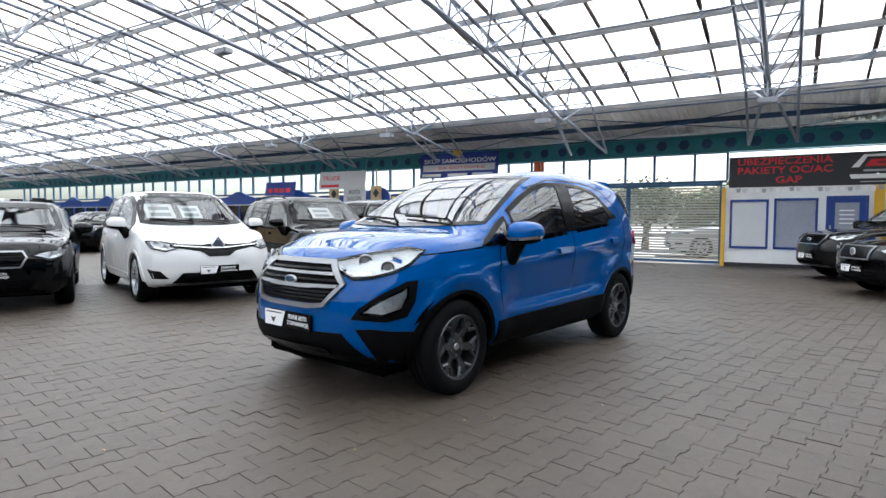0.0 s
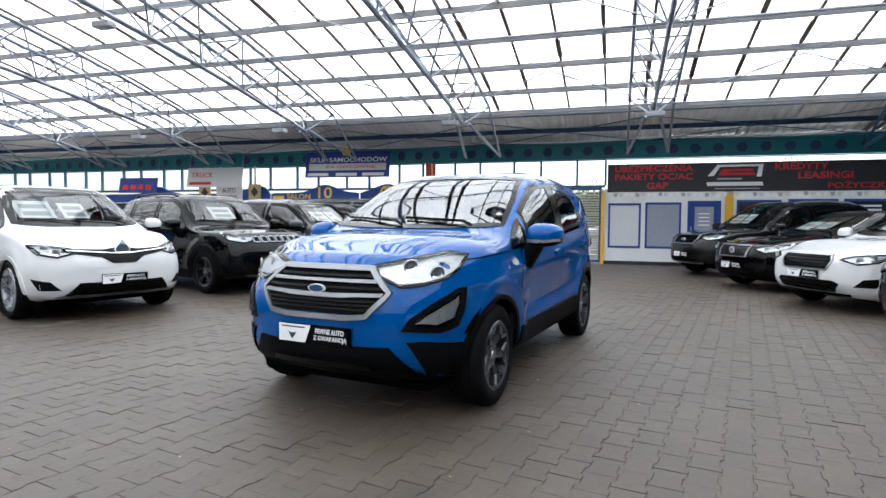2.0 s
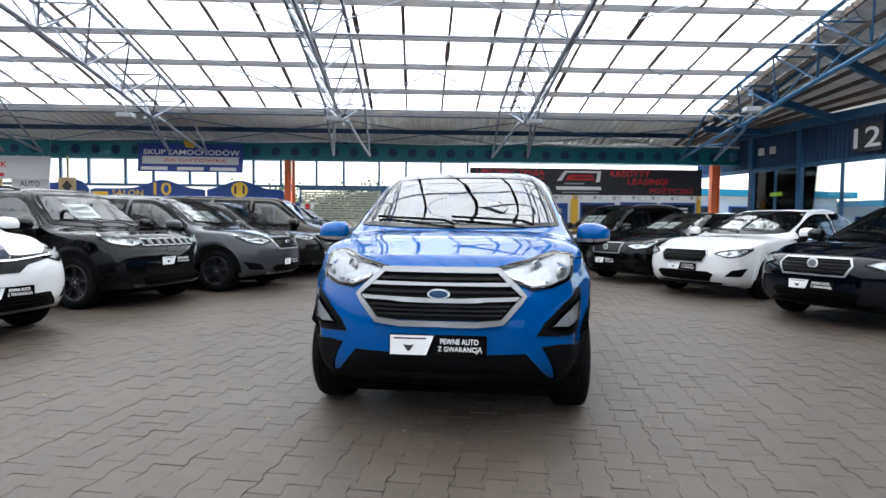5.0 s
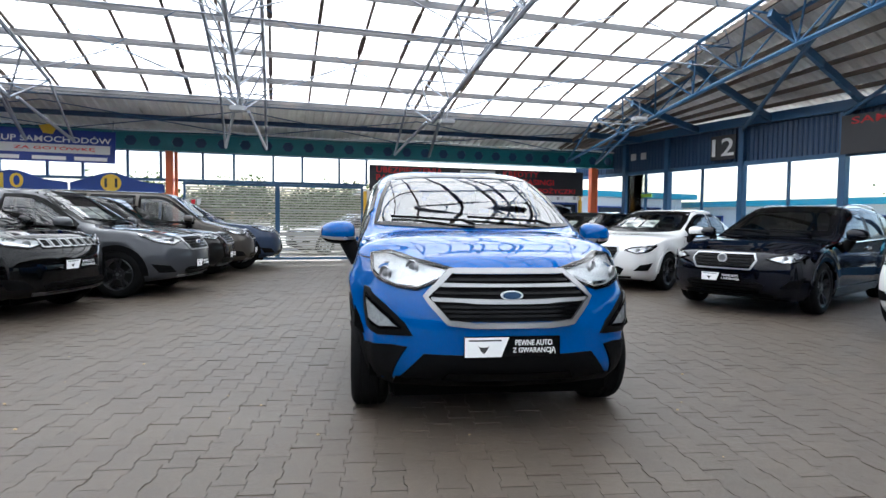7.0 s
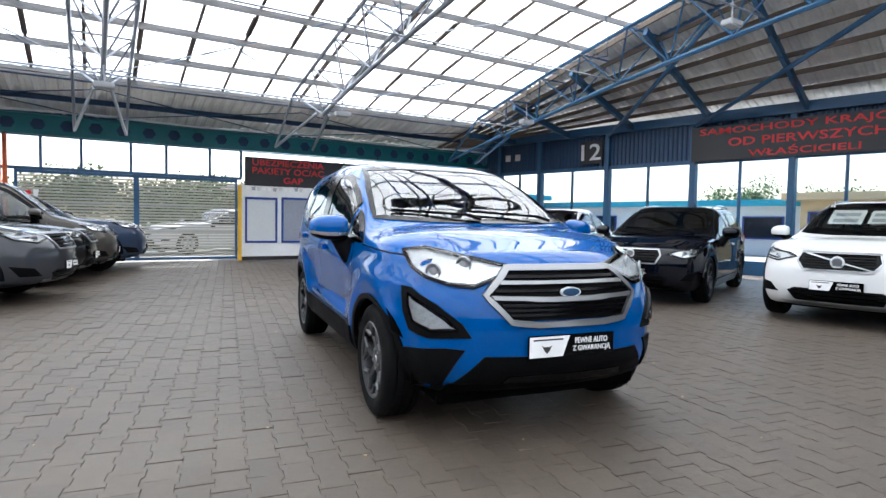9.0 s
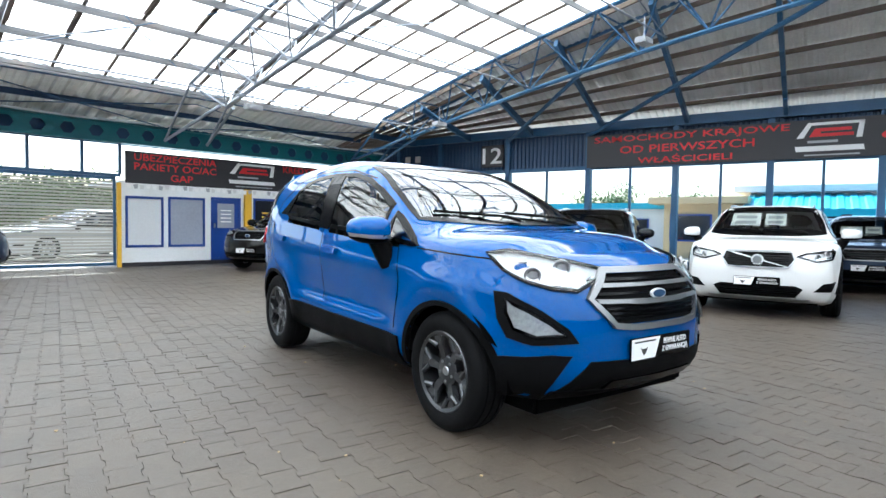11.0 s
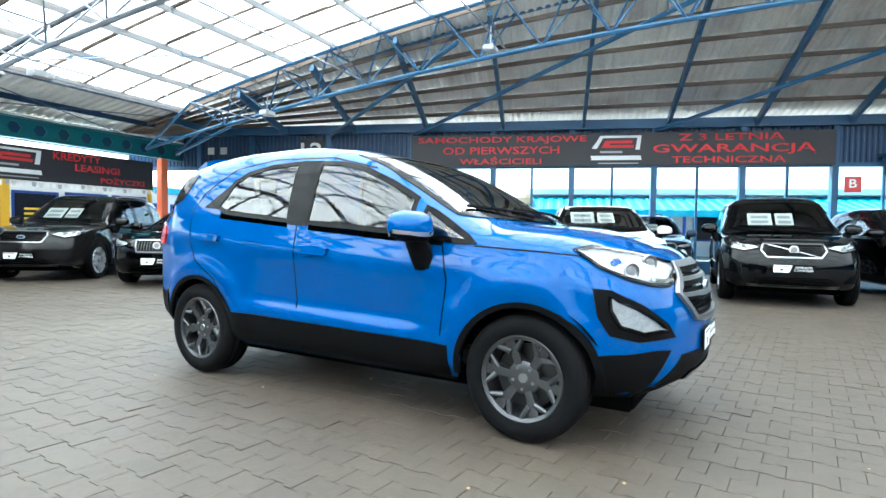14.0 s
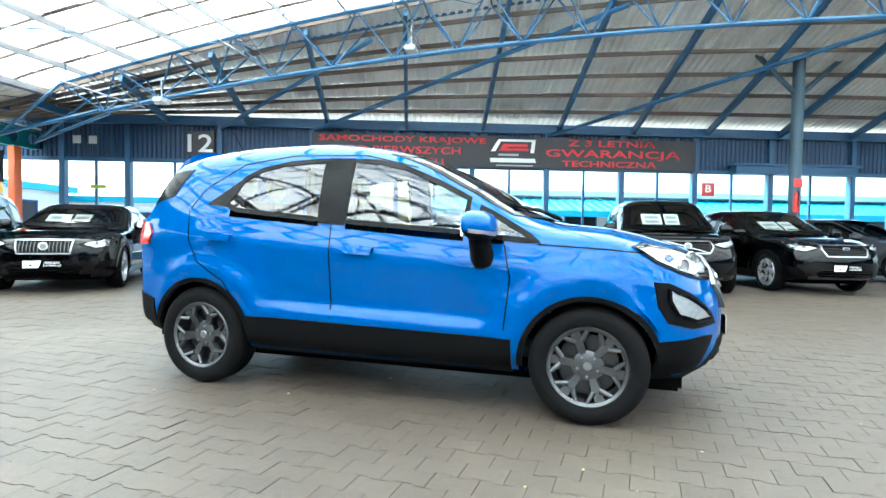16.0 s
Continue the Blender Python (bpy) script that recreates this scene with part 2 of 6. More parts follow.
def tube(bm, a, b, r, n=6, r2=None):
    a, b = Vector(a), Vector(b)
    d = b - a
    q = d.to_track_quat("Z", "Y").to_matrix()
    r2 = r if r2 is None else r2
    ra, rb = [], []
    for i in range(n):
        c = Vector((math.cos(2 * math.pi * i / n), math.sin(2 * math.pi * i / n), 0))
        ra.append(bm.verts.new(a + q @ (c * r)))
        rb.append(bm.verts.new(b + q @ (c * r2)))
    for i in range(n):
        bm.faces.new((ra[i], ra[(i + 1) % n], rb[(i + 1) % n], rb[i]))
    bm.faces.new(ra[::-1])
    bm.faces.new(rb)
    return bm


def pipe(bm, pts, r, n=8):
    """One continuous round bar through the points."""
    rings = []
    for i, p in enumerate(pts):
        d = Vector(pts[min(i + 1, len(pts) - 1)]) - Vector(pts[max(i - 1, 0)])
        q = d.to_track_quat("Z", "Y").to_matrix()
        rings.append([bm.verts.new(Vector(p) + q @ Vector((r * math.cos(2 * math.pi * k / n), r * math.sin(2 * math.pi * k / n), 0))) for k in range(n)])
    for a, b in zip(rings, rings[1:]):
        for k in range(n):
            bm.faces.new((a[k], a[(k + 1) % n], b[(k + 1) % n], b[k]))
    bm.faces.new(rings[0][::-1])
    bm.faces.new(rings[-1])
    return bm


def beam(bm, a, b, w, h):
    """A rectangular bar from a to b, w wide across and h high."""
    a, b = Vector(a), Vector(b)
    d = (b - a).normalized()
    side = d.cross(Vector((0, 0, 1)))
    side = side.normalized() if side.length > 1e-4 else Vector((1, 0, 0))
    up = side.cross(d)
    vs = [bm.verts.new(p + side * (sx * w / 2) + up * (sz * h / 2)) for p in (a, b) for sx, sz in ((-1, -1), (1, -1), (1, 1), (-1, 1))]
    for q in ((3, 2, 1, 0), (4, 5, 6, 7), (0, 1, 5, 4), (1, 2, 6, 5), (2, 3, 7, 6), (3, 0, 4, 7)):
        bm.faces.new([vs[i] for i in q])
    return bm


def lathe(bm, profile, n=32, axis="y"):
    """Turns a profile of (radius, along) round the axis."""
    rings = []
    for r, h in profile:
        ring = []
        for i in range(n):
            c, s = math.cos(2 * math.pi * i / n), math.sin(2 * math.pi * i / n)
            ring.append(bm.verts.new((r * c, h, r * s) if axis == "y" else (r * c, r * s, h)))
        rings.append(ring)
    for k in range(len(rings) - 1):
        for i in range(n):
            bm.faces.new((rings[k][i], rings[k][(i + 1) % n], rings[k + 1][(i + 1) % n], rings[k + 1][i]))
    return bm


def words(text, width, height, mat, parent, m, name="lettering", depth=0.004, label=""):
    """Lettering as a mesh, stretched to width x height, lying in the plane of the pose m (x along the line, y up)."""
    cu = bpy.data.curves.new(name, "FONT")
    cu.body = text
    cu.align_x = "CENTER"
    cu.space_line = 0.9
    cu.resolution_u = 3
    cu.extrude = 0.01
    cu.offset = 0.012
    ob = bpy.data.objects.new(name, cu)
    scene.collection.objects.link(ob)
    dg = bpy.context.evaluated_depsgraph_get()
    me = bpy.data.meshes.new_from_object(ob.evaluated_get(dg))
    bpy.data.objects.remove(ob)
    co = np.empty(len(me.vertices) * 3)
    me.vertices.foreach_get("co", co)
    co = co.reshape(-1, 3)
    lo, hi = co.min(0), co.max(0)
    k = np.array((width / (hi[0] - lo[0]), height / (hi[1] - lo[1]), depth / max(1e-6, hi[2] - lo[2])))
    co = (co - (lo + hi) / 2) * k
    co[:, 2] += depth / 2
    me.vertices.foreach_set("co", co.ravel())
    me.materials.clear()
    me.materials.append(mat)
    # one object for each word of the line
    bm = bmesh.new()
    bm.from_mesh(me)
    xs = sorted((min(v.co.x for v in f.verts), max(v.co.x for v in f.verts)) for f in bm.faces)
    gaps, reach = [], xs[0][1]
    for a, b in xs:
        if a > reach:
            gaps.append((a - reach, (a + reach) / 2))
        reach = max(reach, b)
    cuts = sorted(c for _, c in sorted(gaps, reverse=True)[:text.count(" ")]) + [1e9]
    for i, cut in enumerate(cuts):
        lo_x = cuts[i - 1] if i else -1e9
        b2 = bm.copy()
        bmesh.ops.delete(b2, geom=[v for v in b2.verts if not lo_x < v.co.x <= cut], context="VERTS")
        one = bpy.data.meshes.new(name)
        b2.to_mesh(one)
        b2.free()
        one.materials.append(mat)
        o = new(name, one)
        o.parent = parent
        o.matrix_basis = m
        if label:
            o["label"] = label
    bm.free()
    return o


def plate(bm, pts, depth=0.006):
    """A flat outline of (x, y) points, given depth along z."""
    lo = [bm.verts.new((x, y, 0)) for x, y in pts]
    hi = [bm.verts.new((x, y, depth)) for x, y in pts]
    bm.faces.new(hi)
    bm.faces.new(lo[::-1])
    for i in range(len(pts)):
        j = (i + 1) % len(pts)
        bm.faces.new((lo[i], lo[j], hi[j], hi[i]))
    return bm


def facing_a(x, z, y):
    """A pose on the long shop wall: x along it, lettering towards the hall."""
    return pose(x, y, z, 90, 0, 0)


def facing_b(y, z, x):
    """A pose on the end wall, lettering towards the hall."""
    return pose(x, y, z, 90, 0, -90)

# ---- plan ----
WALL_A, WALL_B = 17.0, 10.6
END_TRUSS = 8.9
RIDGE_Y, RIDGE_Z, ARCH = -2.5, 6.25, 0.00745
EAVE_A = 14.9
HALL_W = -62.0
WALL_D = 2 * RIDGE_Y - WALL_A
B_TOP = 3.92
EAVE_Z = 3.50


# hall axes, angled to the end wall about the gate post to fit the camera's view
VIEW_TURN = 11.0
HALL = Matrix.Translation((2.6, WALL_A, 0)) @ Matrix.Rotation(radians(-VIEW_TURN), 4, "Z") @ Matrix.Translation((-2.6, -WALL_A, 0))


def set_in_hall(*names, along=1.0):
    """Turns top-level things into the hall's axes; along scales them from the gate post to fit the camera's view."""
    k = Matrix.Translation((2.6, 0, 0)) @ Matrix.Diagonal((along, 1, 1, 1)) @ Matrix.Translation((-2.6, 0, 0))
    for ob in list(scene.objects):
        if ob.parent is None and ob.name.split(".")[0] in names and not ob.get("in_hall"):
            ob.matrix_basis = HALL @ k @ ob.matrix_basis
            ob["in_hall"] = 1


def arch(y):
    return RIDGE_Z - ARCH * (y - RIDGE_Y) ** 2


def roof_z(y):
    """Height of the roof skin over the hall."""
    d = abs(y - RIDGE_Y)
    e = EAVE_A - RIDGE_Y
    if d <= e:
        return arch(y)
    return arch(EAVE_A) + (EAVE_Z - arch(EAVE_A)) * (d - e) / (WALL_A - EAVE_A)


# ---- floor and ground ----
bm = bmesh.new()
box(bm, -400, 400, -400, 400, -0.4, -0.03)
tagged(part("ground", bm, M["joint"]), "sandy bed between and beyond the concrete pavers", "ground", kind="structure")

# ---- roof ----
TRUSS_X = [END_TRUSS] + [8.0 - 4.25 * i for i in range(1, 17)]
STEP_Y = 1.14
ROWS_Y = [EAVE_A - STEP_Y * i for i in range(40)]
ROWS_Y = [y for y in ROWS_Y if y >= 2 * RIDGE_Y - EAVE_A - 0.01]
bm = bmesh.new()
rnd = random.Random(3)
SHEET_X = 0.88
nx = int((END_TRUSS - HALL_W) / SHEET_X)
for k in range(len(ROWS_Y) - 1):
    ya, yb = ROWS_Y[k], ROWS_Y[k + 1]
    for i in range(nx):
        x1 = END_TRUSS - SHEET_X * i + 0.03
        x0 = x1 - SHEET_X - 0.06
        t = 0.008 * (i % 2) + 0.03 * (k % 2)
        vs = [bm.verts.new(p) for p in ((x0, ya, roof_z(ya) + 0.02 + t), (x1, ya, roof_z(ya) + 0.02 + t), (x1, yb - 0.06, roof_z(yb) + 0.03 + t), (x0, yb - 0.06, roof_z(yb) + 0.03 + t))]
        bm.faces.new(vs)
tagged(part("roof_skylight", bm, M["panel"]), "white translucent roof sheets over the hall", "roof", kind="structure")
bm = bmesh.new()
for i in range(1, nx):
    x = END_TRUSS - SHEET_X * i
    for k in range(len(ROWS_Y) - 1):
        ya, yb = ROWS_Y[k], ROWS_Y[k + 1]
        if rnd.random() < 0.9:
            u, v = rnd.uniform(0, 0.2), rnd.uniform(0.55, 1.0)
            p = [Vector((x, ya + (yb - ya) * f, roof_z(ya) + (roof_z(yb) - roof_z(ya)) * f + 0.0)) for f in (u, v)]
            beam(bm, p[0], p[1], rnd.uniform(0.035, 0.10), 0.02)
for i in range(1, nx):
    x = END_TRUSS - SHEET_X * i
    for k in range(0, len(ROWS_Y) - 1):
        ya, yb = ROWS_Y[k], ROWS_Y[k + 1]
        beam(bm, Vector((x, ya, roof_z(ya) - 0.012)), Vector((x, yb, roof_z(yb) - 0.012)), 0.05, 0.03)
tagged(part("roof_sheet_joints", bm, M["batten"]), "dark weathered joints between the roof sheets", "roof joint", kind="stuff")
bm = bmesh.new()
for y in ROWS_Y:
    z = roof_z(y)
    beam(bm, (HALL_W, y, z - 0.05), (END_TRUSS, y, z - 0.05), 0.06, 0.075)
    beam(bm, (HALL_W, y - 0.06, z - 0.13), (END_TRUSS, y - 0.06, z - 0.13), 0.035, 0.04)
tagged(part("roof_purlins", bm, M["purlin"]), "pale grey steel purlins under the roof sheets", "purlin", kind="structure")


def corrugated(bm, a, b, c, d, pitch=0.2, depth=0.035, n=2):
    """A ribbed sheet over the corners a, b, c, d, with ribs running from a to d; a-b is cut into ribs."""
    a, b, c, d = map(Vector, (a, b, c, d))
    m = max(2, int((b - a).length / pitch))
    nor = (b - a).cross(d - a).normalized()
    if nor.z < 0:
        nor = -nor
    prof = []
    for i in range(m):
        for f, h in ((0.0, 0), (0.3, 0), (0.45, 1), (0.85, 1)):
            prof.append(((i + f) / m, h))
    prof.append((1.0, 0))
    lines = []
    for f, h in prof:
        p, q = a.lerp(b, f), d.lerp(c, f)
        lines.append([bm.verts.new(p.lerp(q, j / n) + nor * (h * depth)) for j in range(n + 1)])
    for u, v in zip(lines, lines[1:]):
        for j in range(n):
            bm.faces.new((u[j], v[j], v[j + 1], u[j + 1]))
    return bm


# opaque ribbed strips along both long sides
for side, nm in ((1, "a"), (-1, "d")):
    bm = bmesh.new()
    y0 = RIDGE_Y + side * (EAVE_A - RIDGE_Y)
    y1 = RIDGE_Y + side * (WALL_A + 0.35 - RIDGE_Y)
    z0, z1 = arch(EAVE_A) - 0.02, EAVE_Z - 0.05
    corrugated(bm, (HALL_W, y0, z0), (END_TRUSS + 0.2, y0, z0), (END_TRUSS + 0.2, y1, z1), (HALL_W, y1, z1), 0.22, 0.04, 1)
    tagged(part("roof_strip_" + nm, bm, M["sheet"]), "grey ribbed steel roof sheets along the eave", "roof", kind="structure")
    bm = bmesh.new()
    for f in (0.02, 0.5, 0.97):
        y, z = y0 + (y1 - y0) * f, z0 + (z1 - z0) * f - 0.07
        beam(bm, (HALL_W, y, z), (END_TRUSS + 0.2, y, z), 0.06, 0.12)
    tagged(part("eave_purlins_" + nm, bm, M["navy"]), "dark blue steel eave purlins", "purlin", kind="structure")

# ribbed end bay: from the end truss down to the level head of the end wall
END_Y = [WALL_A + 0.3 - 2.08 * i for i in range(20)]


def end_z(y, f):
    """Height over the end bay: f = 0 at the end truss, 1 at the end wall."""
    top = roof_z(min(y, WALL_A)) if y > RIDGE_Y else roof_z(y)
    return top + (min(B_TOP, top + 0.3) - top) * (f ** 0.92)


def end_point(y, f, dz=0.0, over=0.0):
    """A point under the end bay: y along the end truss, f from the truss to the end wall."""
    p = HALL @ Vector((END_TRUSS - 0.05, y, 0))
    return Vector((p.x + (WALL_B + over - p.x) * f, p.y, end_z(y, f) + dz))


bm = bmesh.new()
NB = 7
for ya, yb in zip(END_Y, END_Y[1:]):
    for j in range(NB):
        f0, f1 = j / NB, (j + 1.06) / NB
        corrugated(bm, end_point(ya, f0, 0, 0.35), end_point(yb, f0, 0, 0.35), end_point(yb, f1, 0.015, 0.35), end_point(ya, f1, 0.015, 0.35), 0.17, 0.03, 1)
tagged(part("roof_end_bay", bm, M["sheet"]), "grey ribbed steel roof sheets sloping to the end wall", "roof", kind="structure")
bm = bmesh.new()
for j in range(NB + 1):
    for ya, yb in zip(END_Y, END_Y[1:]):
        beam(bm, end_point(ya, j / NB, -0.09), end_point(yb, j / NB, -0.09), 0.05, 0.09)
tagged(part("end_bay_purlins", bm, M["batten"]), "dark weathered purlins under the end bay sheets", "purlin", kind="structure")
bm = bmesh.new()
for y in END_Y[1:-1]:
    for j in range(6):
        beam(bm, end_point(y, j / 6, -0.24), end_point(y, (j + 1) / 6, -0.22), 0.085, 0.16)
tagged(part("end_bay_rafters", bm, M["blue_steel"]), "blue painted steel rafters of the end bay", "rafter", kind="structure")


def truss_mesh(mat_name, r=1.0):
    """One arched lattice girder across the hall, in its own plane at x = 0."""
    bm = bmesh.new()
    n = 26
    ys = [EAVE_A - 0.7 - (2 * (EAVE_A - 0.7 - RIDGE_Y)) * i / n for i in range(n + 1)]
    top = [(y, roof_z(y) - 0.2) for y in ys]
    for s in (-0.48, 0.48):
        for (ya, za), (yb, zb) in zip(top, top[1:]):
            tube(bm, (s, ya, za), (s, yb, zb), 0.04 * r)
    low = [((ys[i] + ys[i + 1]) / 2, roof_z((ys[i] + ys[i + 1]) / 2) - 0.2 - (0.62 + 0.45 * math.sin(math.pi * (i + 0.5) / n))) for i in range(n)]
    for (ya, za), (yb, zb) in zip(low, low[1:]):
        tube(bm, (0, ya, za), (0, yb, zb), 0.045 * r)
    for i, (y, z) in enumerate(low):
        for s in (-0.48, 0.48):
            tube(bm, (s, *top[i]), (0, y, z), 0.02 * r, 5)
            tube(bm, (s, *top[i + 1]), (0, y, z), 0.02 * r, 5)
    for i, (y, z) in enumerate(top):
        tube(bm, (-0.48, y, z), (0.48, y, z), 0.02 * r, 5)
    for e in (0, -1):
        y, z = low[e]
        sgn = 1 if e == 0 else -1
        for s in (-0.48, 0.48):
            tube(bm, (s * 0.3, y, z), (s, y + sgn * 2.1, z - 0.55), 0.035 * r)
            tube(bm, (s, top[e][0], top[e][1]), (s, y + sgn * 2.1, z - 0.55), 0.03 * r)
    return mesh_of("truss", bm, M[mat_name], 40)


TRUSS_SILVER = truss_mesh("silver")
TRUSS_BLUE = truss_mesh("blue_steel", 1.05)
for i, x in enumerate(TRUSS_X):
    ob = new("roof_truss", TRUSS_BLUE if i == 0 else TRUSS_SILVER)
    ob.location = (x, 0, 0)
    tagged(ob, "blue painted arched lattice truss at the end bay" if i == 0 else "silver tubular arched lattice truss under the roof", "truss", "roof trusses", "structure")
# ties along the hall and crossed rods between trusses
bm = bmesh.new()
for y in (12.6, 9.6, 6.6, 3.6, 0.6, -2.4, -5.4, -8.4):
    for xa, xb in zip(TRUSS_X, TRUSS_X[1:]):
        z = roof_z(y) - 1.0
        tube(bm, (xa, y, z), (xb, y, z), 0.018, 5)
        mid = (xa + xb) / 2
        zt = roof_z(y) - 0.2
        tube(bm, (mid, y, zt), (xa, y, z), 0.013, 4)
        tube(bm, (mid, y, zt), (xb, y, z), 0.013, 4)
tagged(part("roof_ties", bm, M["silver"]), "thin silver ties between the roof trusses", "roof tie", kind="structure")
bm = bmesh.new()
for k, (xa, xb) in enumerate(zip(TRUSS_X, TRUSS_X[1:])):
    for ya, yb in ((14.5, 10.0), (10.0, 5.5), (5.5, 1.0)):
        tube(bm, (xa, ya, roof_z(ya) - 0.3), (xb, yb, roof_z(yb) - 0.3), 0.009, 4)
        tube(bm, (xb, ya, roof_z(ya) - 0.3), (xa, yb, roof_z(yb) - 0.3), 0.009, 4)
    for s in (1, -1):
        ya, yb = RIDGE_Y + s * (EAVE_A + 0.2 - RIDGE_Y), RIDGE_Y + s * (WALL_A - 0.1 - RIDGE_Y)
        tube(bm, (xa, ya, roof_z(ya) - 0.2), (xb, yb, EAVE_Z - 0.1), 0.012, 4)
        tube(bm, (xb, ya, roof_z(ya) - 0.2), (xa, yb, EAVE_Z - 0.1), 0.012, 4)
tagged(part("roof_bracing", bm, M["blue_steel"]), "crossed steel bracing rods", "bracing", kind="structure")
bm = bmesh.new()
for y0, y1 in ((8.3, 2.5), (2.1, -4.5), (10.7, 7.6)):
    tube(bm, (WALL_B - 0.1, y0, B_TOP - 0.35), end_point(y1, 0.05, -0.5), 0.05, 6)
tagged(part("end_braces", bm, M["blue_steel"]), "blue tubular braces from the end wall to the truss", "bracing", kind="structure")

# ---- long shop wall ----
BEAM0, BEAM1 = 2.95, 3.38
bm = bmesh.new()
cells = []
x = 10.9
while x > -45:
    cells.append((x - 0.56, x))
    x -= 0.56
for x0, x1 in cells:
    cx, cz, r = (x0 + x1) / 2, (BEAM0 + BEAM1) / 2, 0.15
    hexa = [(cx + r * math.cos(math.pi / 3 * k), cz + r * 0.95 * math.sin(math.pi / 3 * k)) for k in range(6)]
    out = [(x1, cz), (x1, BEAM1), (x0, BEAM1), (x0, cz), (x0, BEAM0), (x1, BEAM0)]
    ring_f, ring_b = [], []
    for yy, store in ((WALL_A - 0.05, ring_f), (WALL_A - 0.03, ring_b)):
        store.append([bm.verts.new((px, yy, pz)) for px, pz in hexa])
        store.append([bm.verts.new((px, yy, pz)) for px, pz in out])
    for k in range(6):
        j = (k + 1) % 6
        bm.faces.new((ring_f[0][k], ring_f[0][j], ring_f[1][j], ring_f[1][k]))
        bm.faces.new((ring_b[0][k], ring_b[1][k], ring_b[1][j], ring_b[0][j]))
        bm.faces.new((ring_f[0][k], ring_b[0][k], ring_b[0][j], ring_f[0][j]))
x_end = cells[-1][0]
box(bm, x_end, 10.9, WALL_A - 0.13, WALL_A + 0.05, BEAM1, BEAM1 + 0.025)
box(bm, x_end, 10.9, WALL_A - 0.13, WALL_A + 0.05, BEAM0 - 0.025, BEAM0)
tagged(part("beam_castellated", bm, M["teal"]), "teal castellated steel beam with hexagonal holes", "beam", kind="structure")
bm = bmesh.new()
box(bm, HALL_W, WALL_B, WALL_A + 0.25, WALL_A + 0.33, BEAM0 - 0.02, EAVE_Z)
tagged(part("wall_fascia", bm, M["navy"]), "dark blue steel fascia behind the beam", "wall", kind="structure")
bm = bmesh.new()
pipe(bm, [(10.8 - i * 0.7, WALL_A - 0.12, BEAM1 + 0.06 + 0.025 * math.sin(i * 0.85)) for i in range(80)], 0.026)
tagged(part("cable_run", bm, M["white_ink"]), "white cable run sagging along the top of the beam", "cable", kind="structure")

# strip windows over the gate and shops
bm = bmesh.new()
xs = [2.72 - 0.9 * i + (0.12 if i % 2 else 0) for i in range(44)]
for x in xs:
    box(bm, x - 0.03, x + 0.03, WALL_A - 0.03, WALL_A + 0.05, 2.2, BEAM0 - 0.03)
box(bm, xs[-1], 2.72, WALL_A - 0.04, WALL_A + 0.06, 2.14, 2.21)
box(bm, xs[-1], 2.72, WALL_A - 0.03, WALL_A + 0.05, 2.90, 2.925)
tagged(part("window_strip", bm, M["blue_steel"]), "blue framed strip window over the gate and shops", "window", kind="structure")

# ---- end wall ----
POSTS_B = [14.75, 13.1, 10.75, 8.35, 6.15, 4.12, 2.1, 0.04, -2.0, -4.14, -6.5, -8.7, -10.7, WALL_D]
bm = bmesh.new()
for y in POSTS_B:
    box(bm, WALL_B - 0.1, WALL_B + 0.1, y - 0.07, y + 0.07, 0.0, B_TOP - 0.1, 0.006)
box(bm, WALL_B - 0.06, WALL_B + 0.08, WALL_D, 16.9, 2.66, 2.76)
box(bm, WALL_B - 0.14, WALL_B + 0.14, WALL_D, 16.9, B_TOP - 0.28, B_TOP - 0.05)
box(bm, WALL_B - 0.05, WALL_B + 0.06, WALL_D, 14.7, 0.0, 0.28)
tagged(part("wall_east_frame", bm, M["blue_steel"]), "blue steel posts and rails of the glazed end wall", "wall frame", kind="structure")
bm = bmesh.new()
corrugated(bm, (WALL_B + 0.03, 17.2, 2.76), (WALL_B + 0.03, WALL_D, 2.76), (WALL_B + 0.03, WALL_D, B_TOP - 0.2), (WALL_B + 0.03, 17.2, B_TOP - 0.2), 0.12, 0.025, 1)
tagged(part("wall_east_panel", bm, M["navy"]), "dark blue ribbed steel panels over the windows", "wall", kind="structure")
for k, (ya, yb) in enumerate(zip(POSTS_B, POSTS_B[1:])):
    win = thing("window_%d" % (k + 1), "tall blue framed window of the end wall", "window", "end wall windows", "structure")
    bm = bmesh.new()
    ym = (ya + yb) / 2
    box(bm, WALL_B - 0.03, WALL_B + 0.03, ym - 0.03, ym + 0.03, 0.28, 2.66)
    box(bm, WALL_B - 0.025, WALL_B + 0.025, yb + 0.07, ya - 0.07, 0.28, 0.33)
    part("window_frame", bm, M["blue_steel"], win)
    for y0, y1 in ((yb + 0.07, ym - 0.03), (ym + 0.03, ya - 0.07)):
        bm = bmesh.new()
        box(bm, WALL_B - 0.004, WALL_B + 0.004, y0, y1, 0.33, 2.66)
        part("pane", bm, M["window"], win).visible_shadow = False


def banner(name, label, x0, x1, z0, z1, y, mat, cat="banner"):
    t = thing(name, label, cat)
    bm = bmesh.new()
    box(bm, x0, x1, y - 0.02, y, z0, z1, 0.004)
    part("sheet", bm, mat, t)
    return t


